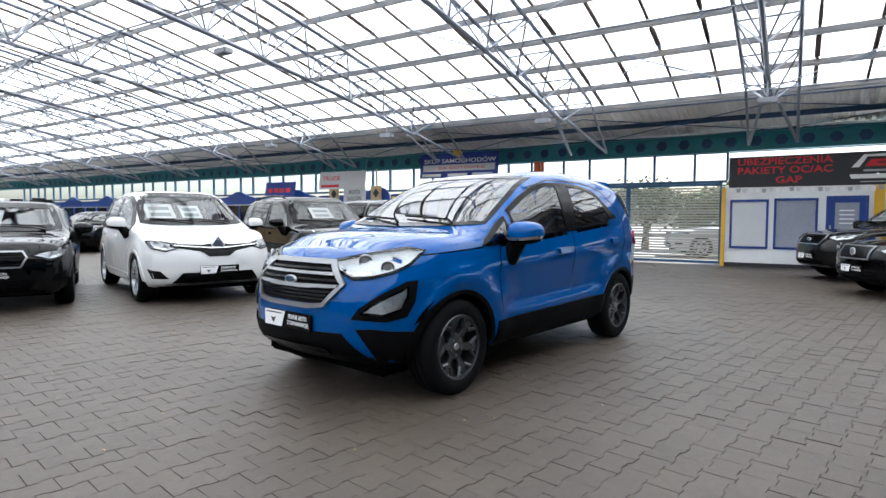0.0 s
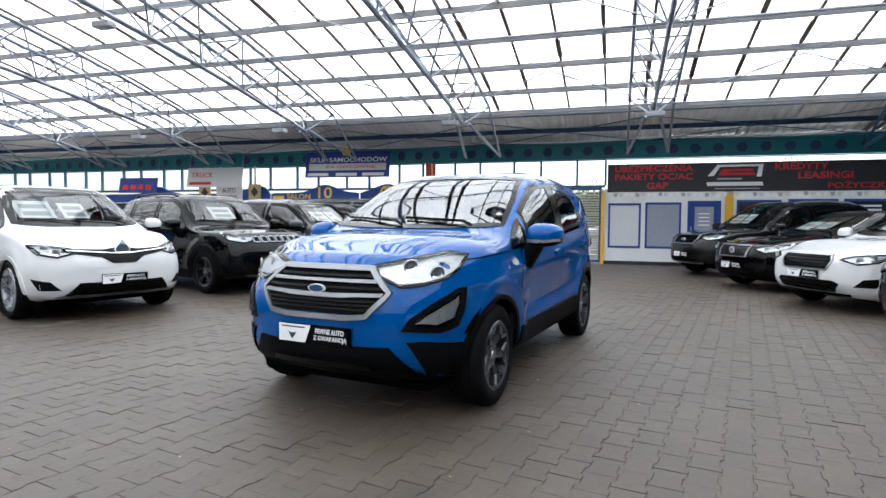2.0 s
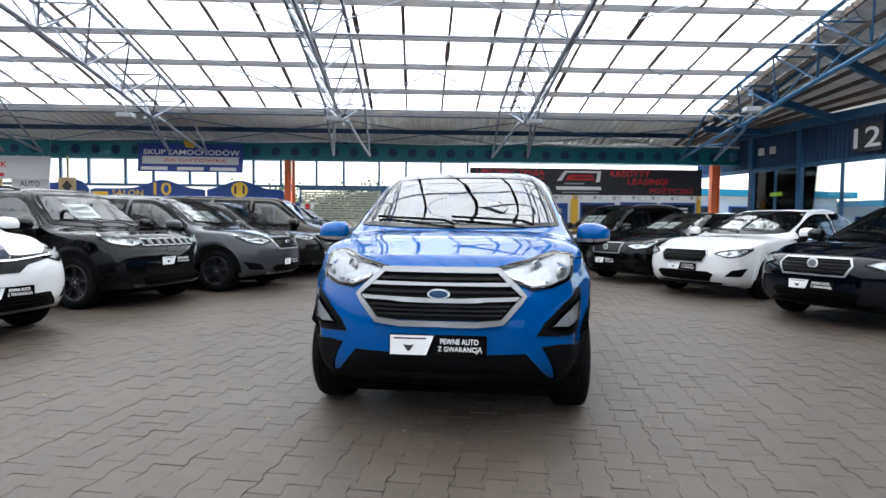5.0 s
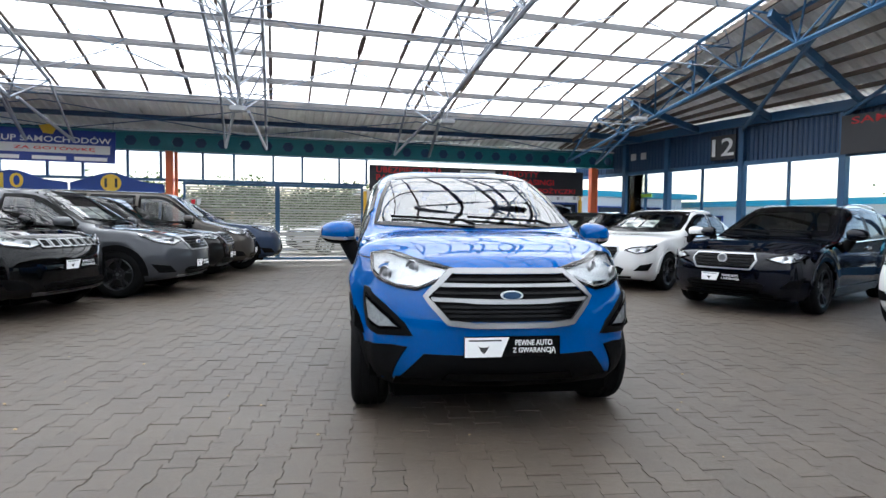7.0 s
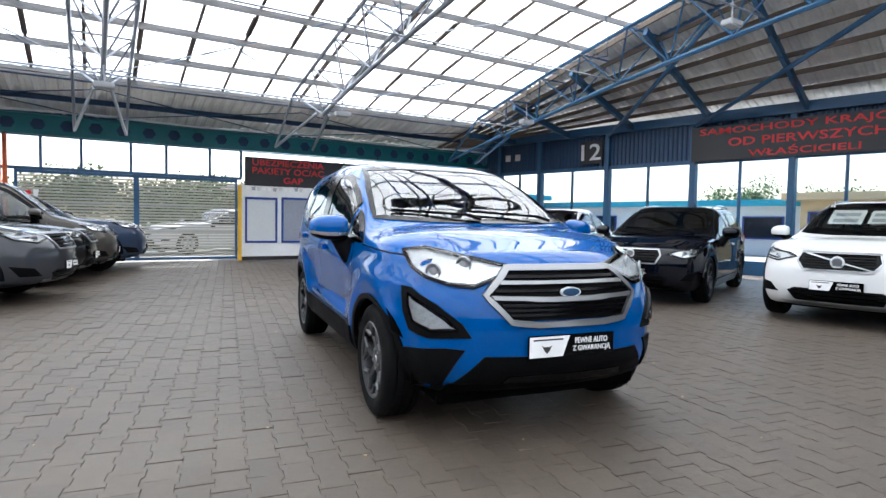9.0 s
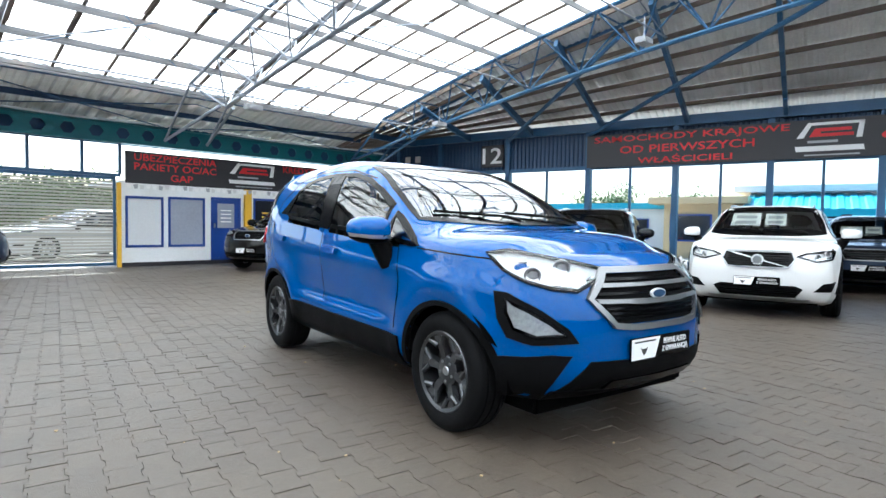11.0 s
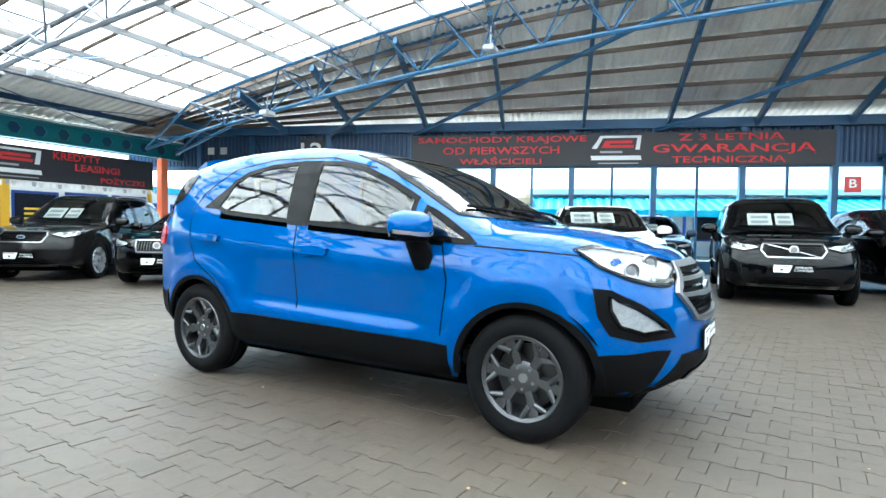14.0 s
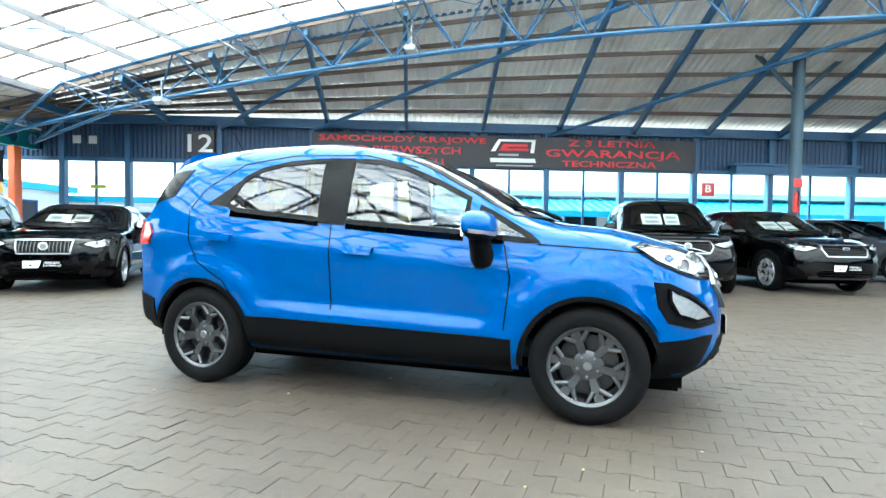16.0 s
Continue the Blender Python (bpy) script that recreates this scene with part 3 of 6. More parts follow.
def mark(parent, m, w, h):
    """A plain emblem of two bent bars, in white and red, over a grey bar."""
    bm = bmesh.new()
    r = 0.16
    plate(bm, [(-0.46 * w, 0.02 * h), (-0.30 * w, 0.46 * h), (0.47 * w, 0.46 * h), (0.44 * w, 0.38 * h), (-0.25 * w, 0.38 * h), (-0.36 * w, 0.02 * h)])
    plate(bm, [(0.36 * w, -0.02 * h), (0.44 * w, -0.02 * h), (0.47 * w, 0.46 * h), (0.40 * w, 0.46 * h)])
    o = part("emblem", bm, M["white_ink"], parent, "white emblem")
    o.matrix_basis = m
    bm = bmesh.new()
    plate(bm, [(-0.28 * w, 0.05 * h), (-0.20 * w, 0.29 * h), (0.30 * w, 0.29 * h), (0.30 * w, 0.20 * h), (-0.12 * w, 0.20 * h), (-0.12 * w, 0.14 * h), (0.33 * w, 0.14 * h), (0.33 * w, 0.05 * h)])
    o = part("emblem", bm, M["red_ink"], parent, "red emblem")
    o.matrix_basis = m
    bm = bmesh.new()
    plate(bm, [(-0.3 * w, -0.13 * h), (0.12 * w, -0.13 * h), (0.12 * w, -0.06 * h), (-0.3 * w, -0.06 * h)])
    plate(bm, [(-0.34 * w, -0.5 * h), (0.42 * w, -0.5 * h), (0.42 * w, -0.46 * h), (-0.34 * w, -0.46 * h)])
    o = part("bar", bm, M["grey_ink"], parent)
    o.matrix_basis = m
    bm = bmesh.new()
    plate(bm, [(-0.46 * w, -0.37 * h), (0.48 * w, -0.37 * h), (0.46 * w, -0.22 * h), (-0.48 * w, -0.22 * h)])
    o = part("bar", bm, M["white_ink"], parent)
    o.matrix_basis = m


# insurance banner over the office
ya = WALL_A - 0.17
t = banner("advertising_banner", "long dark banner with red lettering above the office", 2.8, 10.6, 2.0, 2.76, ya, M["banner_dark"])
yl = ya - 0.022
words("UBEZPIECZENIA", 2.25, 0.17, M["red_ink"], t, facing_a(4.15, 2.63, yl))
words("PAKIETY OC/AC", 2.25, 0.17, M["red_ink"], t, facing_a(4.15, 2.41, yl))
words("GAP", 0.62, 0.17, M["red_ink"], t, facing_a(4.28, 2.17, yl))
mark(t, facing_a(6.42, 2.39, yl), 1.6, 0.66)
words("KREDYTY", 1.35, 0.17, M["red_ink"], t, facing_a(8.15, 2.63, yl))
words("LEASINGI", 1.35, 0.17, M["red_ink"], t, facing_a(8.75, 2.40, yl))
words("POŻYCZKI", 1.45, 0.18, M["red_ink"], t, facing_a(9.55, 2.16, yl))

# banner and lettering squeezed along the wall to fit the camera's view
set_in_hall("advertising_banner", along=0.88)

# banner on the end wall
t = thing("advertising_banner", "long dark banner with red lettering on the end wall", "banner")
xb = WALL_B - 0.13
bm = bmesh.new()
box(bm, xb, xb + 0.02, -1.98, 8.37, 2.70, 3.53, 0.004)
part("sheet", bm, M["banner_dark"], t)
xl = xb - 0.002
words("SAMOCHODY KRAJOWE", 4.4, 0.2, M["red_ink"], t, facing_b(5.97, 3.38, xl))
words("OD PIERWSZYCH", 3.05, 0.19, M["red_ink"], t, facing_b(5.97, 3.12, xl))
words("WŁAŚCICIELI", 2.15, 0.2, M["red_ink"], t, facing_b(5.97, 2.86, xl))
mark(t, facing_b(3.04, 3.12, xl), 1.3, 0.74)
words("Z 3 LETNIĄ", 2.4, 0.22, M["red_ink"], t, facing_b(0.35, 3.38, xl))
words("GWARANCJĄ", 3.7, 0.27, M["red_ink"], t, facing_b(0.30, 3.10, xl))
words("TECHNICZNĄ", 2.6, 0.21, M["red_ink"], t, facing_b(0.40, 2.83, xl))

# bay number
t = thing("bay_sign", "dark bay sign with the white number 12", "sign")
bm = bmesh.new()
box(bm, xb - 0.01, xb + 0.02, 10.86, 11.60, 2.84, 3.48, 0.01)
part("board", bm, M["banner_dark"], t)
words("12", 0.64, 0.46, M["white_ink"], t, facing_b(11.23, 3.17, xb - 0.012), label="white number")

# blue banner hung from the roof
t = thing("hanging_banner", "blue hanging banner with white lettering and a red line", "banner", at=pose(-4.52, WALL_A - 0.35, 2.92, 82, 0, 2))
bm = bmesh.new()
box(bm, -1.2, 1.2, -0.35, 0.35, -0.02, 0.0, 0.004)
part("sheet", bm, M["banner_blue"], t)
bm = bmesh.new()
box(bm, -1.1, 1.1, -0.16, 0.03, 0.0, 0.004)
part("band", bm, M["banner_white"], t, "white band")
words("SKUP SAMOCHODÓW", 2.2, 0.16, M["white_ink"], t, pose(0.02, 0.15, 0.001))
words("ZA GOTÓWKĘ", 1.45, 0.1, M["red_ink"], t, pose(0.1, -0.065, 0.005), label="red lettering")
bm = bmesh.new()
for a in (-1.12, -0.3, 0.45):
    box(bm, a, a + 0.6, -0.31, -0.23, 0.001, 0.005)
part("bar", bm, M["white_ink"], t)
bm = bmesh.new()
plate(bm, [(-0.12, 0.26), (0.05, 0.24), (0.12, 0.38), (-0.02, 0.46), (-0.2, 0.42)])
part("patch", bm, M["yellow_ink"], t, "yellow patch")
t.matrix_basis = t.matrix_basis @ Matrix.Diagonal((1.1, 1.15, 1, 1))

t = thing("hanging_banner", "white and red hanging banner lettered truck", "banner", at=pose(-9.1, WALL_A - 0.35, 2.6, 80, 0, 2))
bm = bmesh.new()
box(bm, -1.0, 1.0, -0.33, 0.33, -0.02, 0.0, 0.004)
part("sheet", bm, M["banner_white"], t)
words("TRUCK", 0.8, 0.17, M["red_ink"], t, pose(-0.45, 0.08, 0.001))
bm = bmesh.new()
box(bm, -0.9, -0.1, -0.26, -0.16, 0.001, 0.005)
part("bar", bm, M["red_ink"], t)
t = thing("hanging_banner", "dark blue hanging banner with a pale picture", "banner", at=pose(-12.1, WALL_A - 0.35, 2.36, 80, 0, 2))
bm = bmesh.new()
box(bm, -0.75, 0.75, -0.27, 0.27, -0.02, 0.0, 0.004)
part("sheet", bm, M["banner_blue"], t)
bm = bmesh.new()
for i in range(4):
    box(bm, -0.6 + i * 0.3, -0.38 + i * 0.3, -0.15, 0.02, 0.001, 0.005)
part("bar", bm, M["red_ink"], t)


def cords(t, half, up):
    """Two cords from a banner's upper corners to the roof steel."""
    for sx in (-1, 1):
        bm = bmesh.new()
        tube(bm, (sx * half, 0.0, -0.005), (sx * half * 1.04, up, -0.02), 0.007, 5)
        part("cord", bm, M["silver"], t)


for t in [o for o in scene.objects if o.parent is None and o.name.startswith("hanging_banner")]:
    half = 1.12 if "lettering and a red line" in t["label"] else (0.94 if "truck" in t["label"] else 0.7)
    cords(t, half, EAVE_Z + 0.25 - t.matrix_basis.translation.z)

# ---- cars ----
from mathutils.bvhtree import BVHTree


def curve(pts, smooth_m=0.05):
    """A smoothed line through (x, value) points, as a function of x."""
    p = sorted(pts)
    xs = np.arange(p[0][0] - 0.4, p[-1][0] + 0.4, 0.01)
    ys = np.interp(xs, [a for a, _ in p], [b for _, b in p])
    n = max(1, int(smooth_m / 0.01))
    for _ in range(2):
        pad = np.pad(ys, n, mode="edge")
        ys = np.convolve(pad, np.ones(2 * n + 1) / (2 * n + 1), "valid")
    return lambda x: float(np.interp(x, xs, ys))


def ease(a, b, x):
    u = min(1.0, max(0.0, (x - a) / (b - a)))
    return u * u * (3 - 2 * u)


def shell(S, step):
    """The closed skin of a car: sections along its length, rounded off at nose and tail. x ahead of the front axle, y left."""
    top, belt, plan, bot = curve(S["top"], S.get("soft", 0.05)), curve(S["belt"]), curve(S["plan"], 0.1), curve(S["bot"], 0.04)
    nose, tail = S["nose"], S["tail"]
    cf, cr = 0.13, 0.12
    st = [(x, 1.0, 0.0) for x in np.arange(tail + cr, nose - cf, step)]
    K = 9
    front = [(nose - cf, math.cos(k / K * math.pi / 2) ** 0.55 if k < K else 0.02, cf * math.sin(k / K * math.pi / 2)) for k in range(K + 1)]
    rear = [(tail + cr, math.cos(k / K * math.pi / 2) ** 0.5 if k < K else 0.02, -cr * math.sin(k / K * math.pi / 2)) for k in range(K, -1, -1)]
    st = rear + st[1:] + front
    nS, nT = S.get("ns", 14), S.get("nt", 14)
    R, wb = S["R"], S["wb"]
    rows = []
    for x, sc, dx in st:
        w, zb, zt = plan(x), bot(x), top(x)
        zs = min(belt(x), zt - 0.05)
        half = [(0, zb), (0.5 * w, zb), (0.85 * w, zb), (0.93 * w, zb + 0.02), (0.965 * w, zb + 0.07)]
        for i in range(1, nS + 1):
            f = i / nS
            z = zb + 0.07 + (zs - zb - 0.07) * f
            y = w * (0.965 + 0.035 * math.sin(math.pi * min(1, f * 1.02) ** 0.9) + 0.008 * f)
            if S.get("crease"):
                # shoulder ridge under the windows and hollow door skin over a sharp lower ledge
                y += 0.017 * max(0.0, 1 - abs(i - 18) / 4.5)
                hollow = max(0.0, min((i - 6) / 1.6, (16.5 - i) / 9.0, 1.0))
                y -= 0.040 * hollow * ease(-0.42, -0.75, x) * ease(-wb + 0.30, -wb + 0.75, x)
            for xa in (0.0, -wb):
                r = math.hypot(x - xa, z - R)
                y += 0.022 * math.exp(-((r - R - S.get("arch_r", 0.035) - 0.085) / 0.08) ** 2)
            half.append((y, z))
        y0, h = half[-1][0], zt - zs
        n = 3.2 + 2.6 * min(1, max(0, (h - 0.12) / 0.35))
        tum = S.get("tum", 0.2) * min(1, h / 0.5)
        for i in range(1, nT + 1):
            th = i / nT * math.pi / 2
            f = math.sin(th) ** (2 / n)
            half.append((y0 * (1 - tum * f) * max(0, math.cos(th)) ** (2 / n), zs + h * f))
        zc = S.get("zc", 0.58)
        ring = []
        for y, z in half:
            y2, z2 = y * sc, zc + (z - zc) * sc
            b = ease(0.0, nose, x + dx)
            X = x + dx - S.get("bend", 0.26) * b * (abs(y2) / (0.5 * S["W"])) ** 2.4 - S.get("rake", 0.16) * b * max(0, (z2 - 0.56) / 0.4) ** 2 - 0.12 * b * max(0, (0.45 - z2) / 0.25) ** 2
            c = ease(-wb, tail, x + dx)
            X += 0.12 * c * (abs(y2) / (0.5 * S["W"])) ** 2.4
            ring.append((X, y2, z2))
        rows.append(ring)
    bm = bmesh.new()
    m = len(rows[0])
    full = []
    for ring in rows:
        left = [bm.verts.new(p) for p in ring]
        right = [left[0]] + [bm.verts.new((p[0], -p[1], p[2])) for p in ring[1:-1]] + [left[-1]]
        full.append((left, right))
    for (la, ra), (lb, rb) in zip(full, full[1:]):
        for i in range(m - 1):
            bm.faces.new((la[i], lb[i], lb[i + 1], la[i + 1]))
            if i == 0 or i == m - 2:
                q = [ra[i], ra[i + 1], rb[i + 1], rb[i]]
            else:
                q = (ra[i], ra[i + 1], rb[i + 1], rb[i])
            bm.faces.new(q)
    for (l, r), flip in ((full[0], False), (full[-1], True)):
        loop = l + r[-2:0:-1]
        bm.faces.new(loop if flip else loop[::-1])
    bmesh.ops.recalc_face_normals(bm, faces=bm.faces)
    return bm


VIEWS = {
    "left": (lambda u, v: Vector((u, 3, v)), Vector((0, -1, 0))),
    "right": (lambda u, v: Vector((u, -3, v)), Vector((0, 1, 0))),
    "front": (lambda u, v: Vector((4, u, v)), Vector((-1, 0, 0))),
    "rear": (lambda u, v: Vector((-8, u, v)), Vector((1, 0, 0))),
    "top": (lambda u, v: Vector((u, v, 4)), Vector((0, 0, -1))),
    "diag_l": (lambda u, v: Vector((4 - u * 0.7071, 4 + u * 0.7071, v)), Vector((-0.7071, -0.7071, 0))),
    "diag_r": (lambda u, v: Vector((4 - u * 0.7071, -4 - u * 0.7071, v)), Vector((-0.7071, 0.7071, 0))),
    "rdiag_l": (lambda u, v: Vector((-7 + u * 0.7071, 4 + u * 0.7071, v)), Vector((0.7071, -0.7071, 0))),
    "rdiag_r": (lambda u, v: Vector((-7 + u * 0.7071, -4 - u * 0.7071, v)), Vector((0.7071, 0.7071, 0))),
}


def cast(tree, view, u, v, off):
    org, d = VIEWS[view]
    o = org(u, v)
    loc, nor, _, _ = tree.ray_cast(o, d)
    if loc is None:
        loc, nor, _, _ = tree.find_nearest(o + d * (o.length - 0.9))
    if nor.dot(d) > 0:
        nor = -nor
    return loc + nor * off


def skirt(bm, view, depth):
    if depth <= 0:
        return
    d = VIEWS[view][1]
    edges = [e for e in bm.edges if e.is_boundary]
    r = bmesh.ops.extrude_edge_only(bm, edges=edges)
    bmesh.ops.translate(bm, verts=[g for g in r["geom"] if isinstance(g, bmesh.types.BMVert)], vec=d * depth)
    bmesh.ops.recalc_face_normals(bm, faces=bm.faces)


def patch(tree, view, pts, off=0.004, grid=0.05, depth=0.012):
    """An outline laid on the skin: cut to a grid, pressed on and given an edge."""
    bm = bmesh.new()
    bm.faces.new([bm.verts.new((u, v, 0)) for u, v in pts])
    us, vs = [p[0] for p in pts], [p[1] for p in pts]
    for k, (lo, hi) in enumerate(((min(us), max(us)), (min(vs), max(vs)))):
        n = int((hi - lo) / grid)
        for i in range(1, n + 1):
            c = lo + (hi - lo) * i / (n + 1)
            co, no = ((c, 0, 0), (1, 0, 0)) if k == 0 else ((0, c, 0), (0, 1, 0))
            bmesh.ops.bisect_plane(bm, geom=bm.verts[:] + bm.edges[:] + bm.faces[:], plane_co=co, plane_no=no)
    for v in bm.verts:
        v.co = cast(tree, view, v.co.x, v.co.y, off)
    bmesh.ops.recalc_face_normals(bm, faces=bm.faces)
    bm.normal_update()
    if sum(f.normal.dot(VIEWS[view][1]) * f.calc_area() for f in bm.faces) > 0:
        bmesh.ops.reverse_faces(bm, faces=bm.faces)
    skirt(bm, view, depth)
    return bm


def resample(pts, step, closed=True):
    out = []
    n = len(pts)
    for i in range(n if closed else n - 1):
        a, b = Vector(pts[i]), Vector(pts[(i + 1) % n])
        k = max(1, int((b - a).length / step))
        out += [a.lerp(b, j / k) for j in range(k)]
    if not closed:
        out.append(Vector(pts[-1]))
    return out


def band(tree, view, pts, width, off=0.006, closed=True, step=0.04, inner=0.0, depth=0.012):
    """A strip along an outline on the skin, from inner to width outside it (for a closed one) or centred on it."""
    p = resample(pts, step, closed)
    n = len(p)
    area = sum(p[i].x * p[(i + 1) % n].y - p[(i + 1) % n].x * p[i].y for i in range(n)) if closed else 1
    sg = 1 if area > 0 else -1
    bm = bmesh.new()
    rows = []
    for i in range(n):
        a, b = (p[i - 1], p[(i + 1) % n]) if closed else (p[max(0, i - 1)], p[min(n - 1, i + 1)])
        t = (b - a).normalized()
        no = Vector((t.y, -t.x)) * sg
        lo, hi = (-inner, width) if closed else (-width / 2, width / 2)
        rows.append([bm.verts.new(cast(tree, view, *(p[i] + no * f), off)) for f in (lo, hi)])
    for i in range(n if closed else n - 1):
        a, b = rows[i], rows[(i + 1) % n]
        bm.faces.new((a[0], a[1], b[1], b[0]))
    bmesh.ops.recalc_face_normals(bm, faces=bm.faces)
    skirt(bm, view, depth)
    return bm


def inside(pts, x, y):
    hit = False
    n = len(pts)
    for i in range(n):
        (x0, y0), (x1, y1) = pts[i], pts[(i + 1) % n]
        if (y0 > y) != (y1 > y) and x < (x1 - x0) * (y - y0) / (y1 - y0) + x0:
            hit = not hit
    return hit


def mirror_pts(pts):
    return [(-u, v) for u, v in pts][::-1]


WHEELS = {}


def wheel_meshes(R, rim, width, style, mat):
    key = (R, rim, width, style, mat)
    if key in WHEELS:
        return WHEELS[key]
    h = width / 2
    bm = bmesh.new()
    lathe(bm, [(rim - 0.01, -h * 0.85), (rim + 0.012, -h), (rim + 0.05, -h * 1.06), (R - 0.035, -h * 1.0), (R - 0.012, -h * 0.88), (R - 0.003, -h * 0.72),
               (R, -h * 0.52), (R - 0.008, -h * 0.5), (R - 0.008, -h * 0.44), (R, -h * 0.42), (R, -h * 0.06), (R - 0.008, -h * 0.05), (R - 0.008, h * 0.05), (R, h * 0.06),
               (R, h * 0.42), (R - 0.008, h * 0.44), (R - 0.008, h * 0.5), (R, h * 0.52), (R - 0.003, h * 0.72), (R - 0.012, h * 0.88), (R - 0.035, h), (rim + 0.05, h * 1.06), (rim + 0.012, h), (rim - 0.01, h * 0.85)], 56)
    bmesh.ops.recalc_face_normals(bm, faces=bm.faces)
    tyre = mesh_of("tyre", bm, M["rubber"], 35)
    bm = bmesh.new()
    lathe(bm, [(rim - 0.008, -h * 0.9), (rim - 0.02, -h * 0.6), (rim - 0.03, 0), (rim - 0.028, h * 0.55), (rim - 0.022, h * 0.9), (rim - 0.004, h * 0.98), (rim + 0.004, h * 0.9)], 56)
    n, paired, wide = style
    for i in range(n):
        a0 = 2 * math.pi * i / n
        for s in ((-1, 1) if paired else (0,)):
            prev = None
            for k in range(5):
                f = k / 4
                r = 0.045 + (rim - 0.07) * f
                a = a0 + s * (0.055 + 0.13 * f) * paired
                c = Vector((math.cos(a), 0, math.sin(a)))
                t = Vector((-math.sin(a), 0, math.cos(a)))
                wd = wide * (0.75 + 0.45 * f)
                y1 = h * (0.62 + 0.22 * f - 0.1 * f * (1 - f))
                quad = [bm.verts.new(c * r + t * (sx * wd * (1.0 if yy < y1 - 0.01 else 0.72)) + Vector((0, yy, 0))) for sx, yy in ((-1, y1 - 0.035), (-1, y1), (1, y1), (1, y1 - 0.035))]
                if prev:
                    for j in range(4):
                        bm.faces.new((prev[j], prev[(j + 1) % 4], quad[(j + 1) % 4], quad[j]))
                prev = quad
    if not paired:
        # webs that round off the windows between the spokes at the barrel
        for i in range(n):
            for s in (-1, 1):
                a0 = 2 * math.pi * i / n
                a1, a2 = a0 + s * 0.12, a0 + s * 0.36
                for ra, rb, aa, ab in ((rim - 0.075, rim - 0.02, a1, a2),):
                    p = Vector((math.cos(aa) * ra, h * 0.72, math.sin(aa) * ra))
                    q = Vector((math.cos(ab) * rb, h * 0.84, math.sin(ab) * rb))
                    tube(bm, p, q, 0.017, 8, 0.012)
    lathe(bm, [(0.001, h * 0.68), (0.06, h * 0.68), (0.085, h * 0.6), (0.09, h * 0.3)], 28)
    bmesh.ops.recalc_face_normals(bm, faces=bm.faces)
    rimm = mesh_of("rim", bm, M[mat], 35)
    bm = bmesh.new()
    lathe(bm, [(0.001, h * 0.74), (0.022, h * 0.74), (0.028, h * 0.66)], 20)
    for i in range(5):
        a = 2 * math.pi * (i + 0.5) / 5
        tube(bm, (0.057 * math.cos(a), h * 0.6, 0.057 * math.sin(a)), (0.057 * math.cos(a), h * 0.73, 0.057 * math.sin(a)), 0.009, 6)
    cap = mesh_of("cap", bm, M["satin"], 35)
    bm = bmesh.new()
    lathe(bm, [(0.05, h * 0.12), (rim - 0.055, h * 0.12), (rim - 0.055, h * 0.02)], 40)
    disc = mesh_of("brake_disc", bm, M["disc"], 35)
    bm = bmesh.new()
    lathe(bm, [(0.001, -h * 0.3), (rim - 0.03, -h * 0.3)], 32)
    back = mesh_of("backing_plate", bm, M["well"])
    WHEELS[key] = (tyre, rimm, cap, disc, back)
    return WHEELS[key]


def add_wheel(car, x, y, S):
    tyre, rim, cap, disc, back = wheel_meshes(S["R"], S["rim"], S.get("tw", 0.215), S["spokes"], S["wheel_mat"])
    w = new("wheel", tyre)
    w.parent = car
    w.matrix_basis = pose(x, y, S["R"], 0, 17 * (x + 3), 0 if y > 0 else 180)
    for nm, me in (("rim", rim), ("cap", cap), ("brake_disc", disc), ("backing_plate", back)):
        o = new(nm, me)
        o.parent = w


def seat_mesh():
    bm = bmesh.new()
    box(bm, -0.25, 0.28, -0.24, 0.24, 0.0, 0.16, 0.05)
    box(bm, -0.36, -0.22, -0.23, 0.23, 0.1, 0.66, 0.05)
    box(bm, -0.42, -0.34, -0.12, 0.12, 0.70, 0.88, 0.03)
    tube(bm, (-0.37, -0.06, 0.6), (-0.38, -0.06, 0.74), 0.008)
    tube(bm, (-0.37, 0.06, 0.6), (-0.38, 0.06, 0.74), 0.008)
    return mesh_of("seat", bm, M["seat"], 40)


SEAT = seat_mesh()


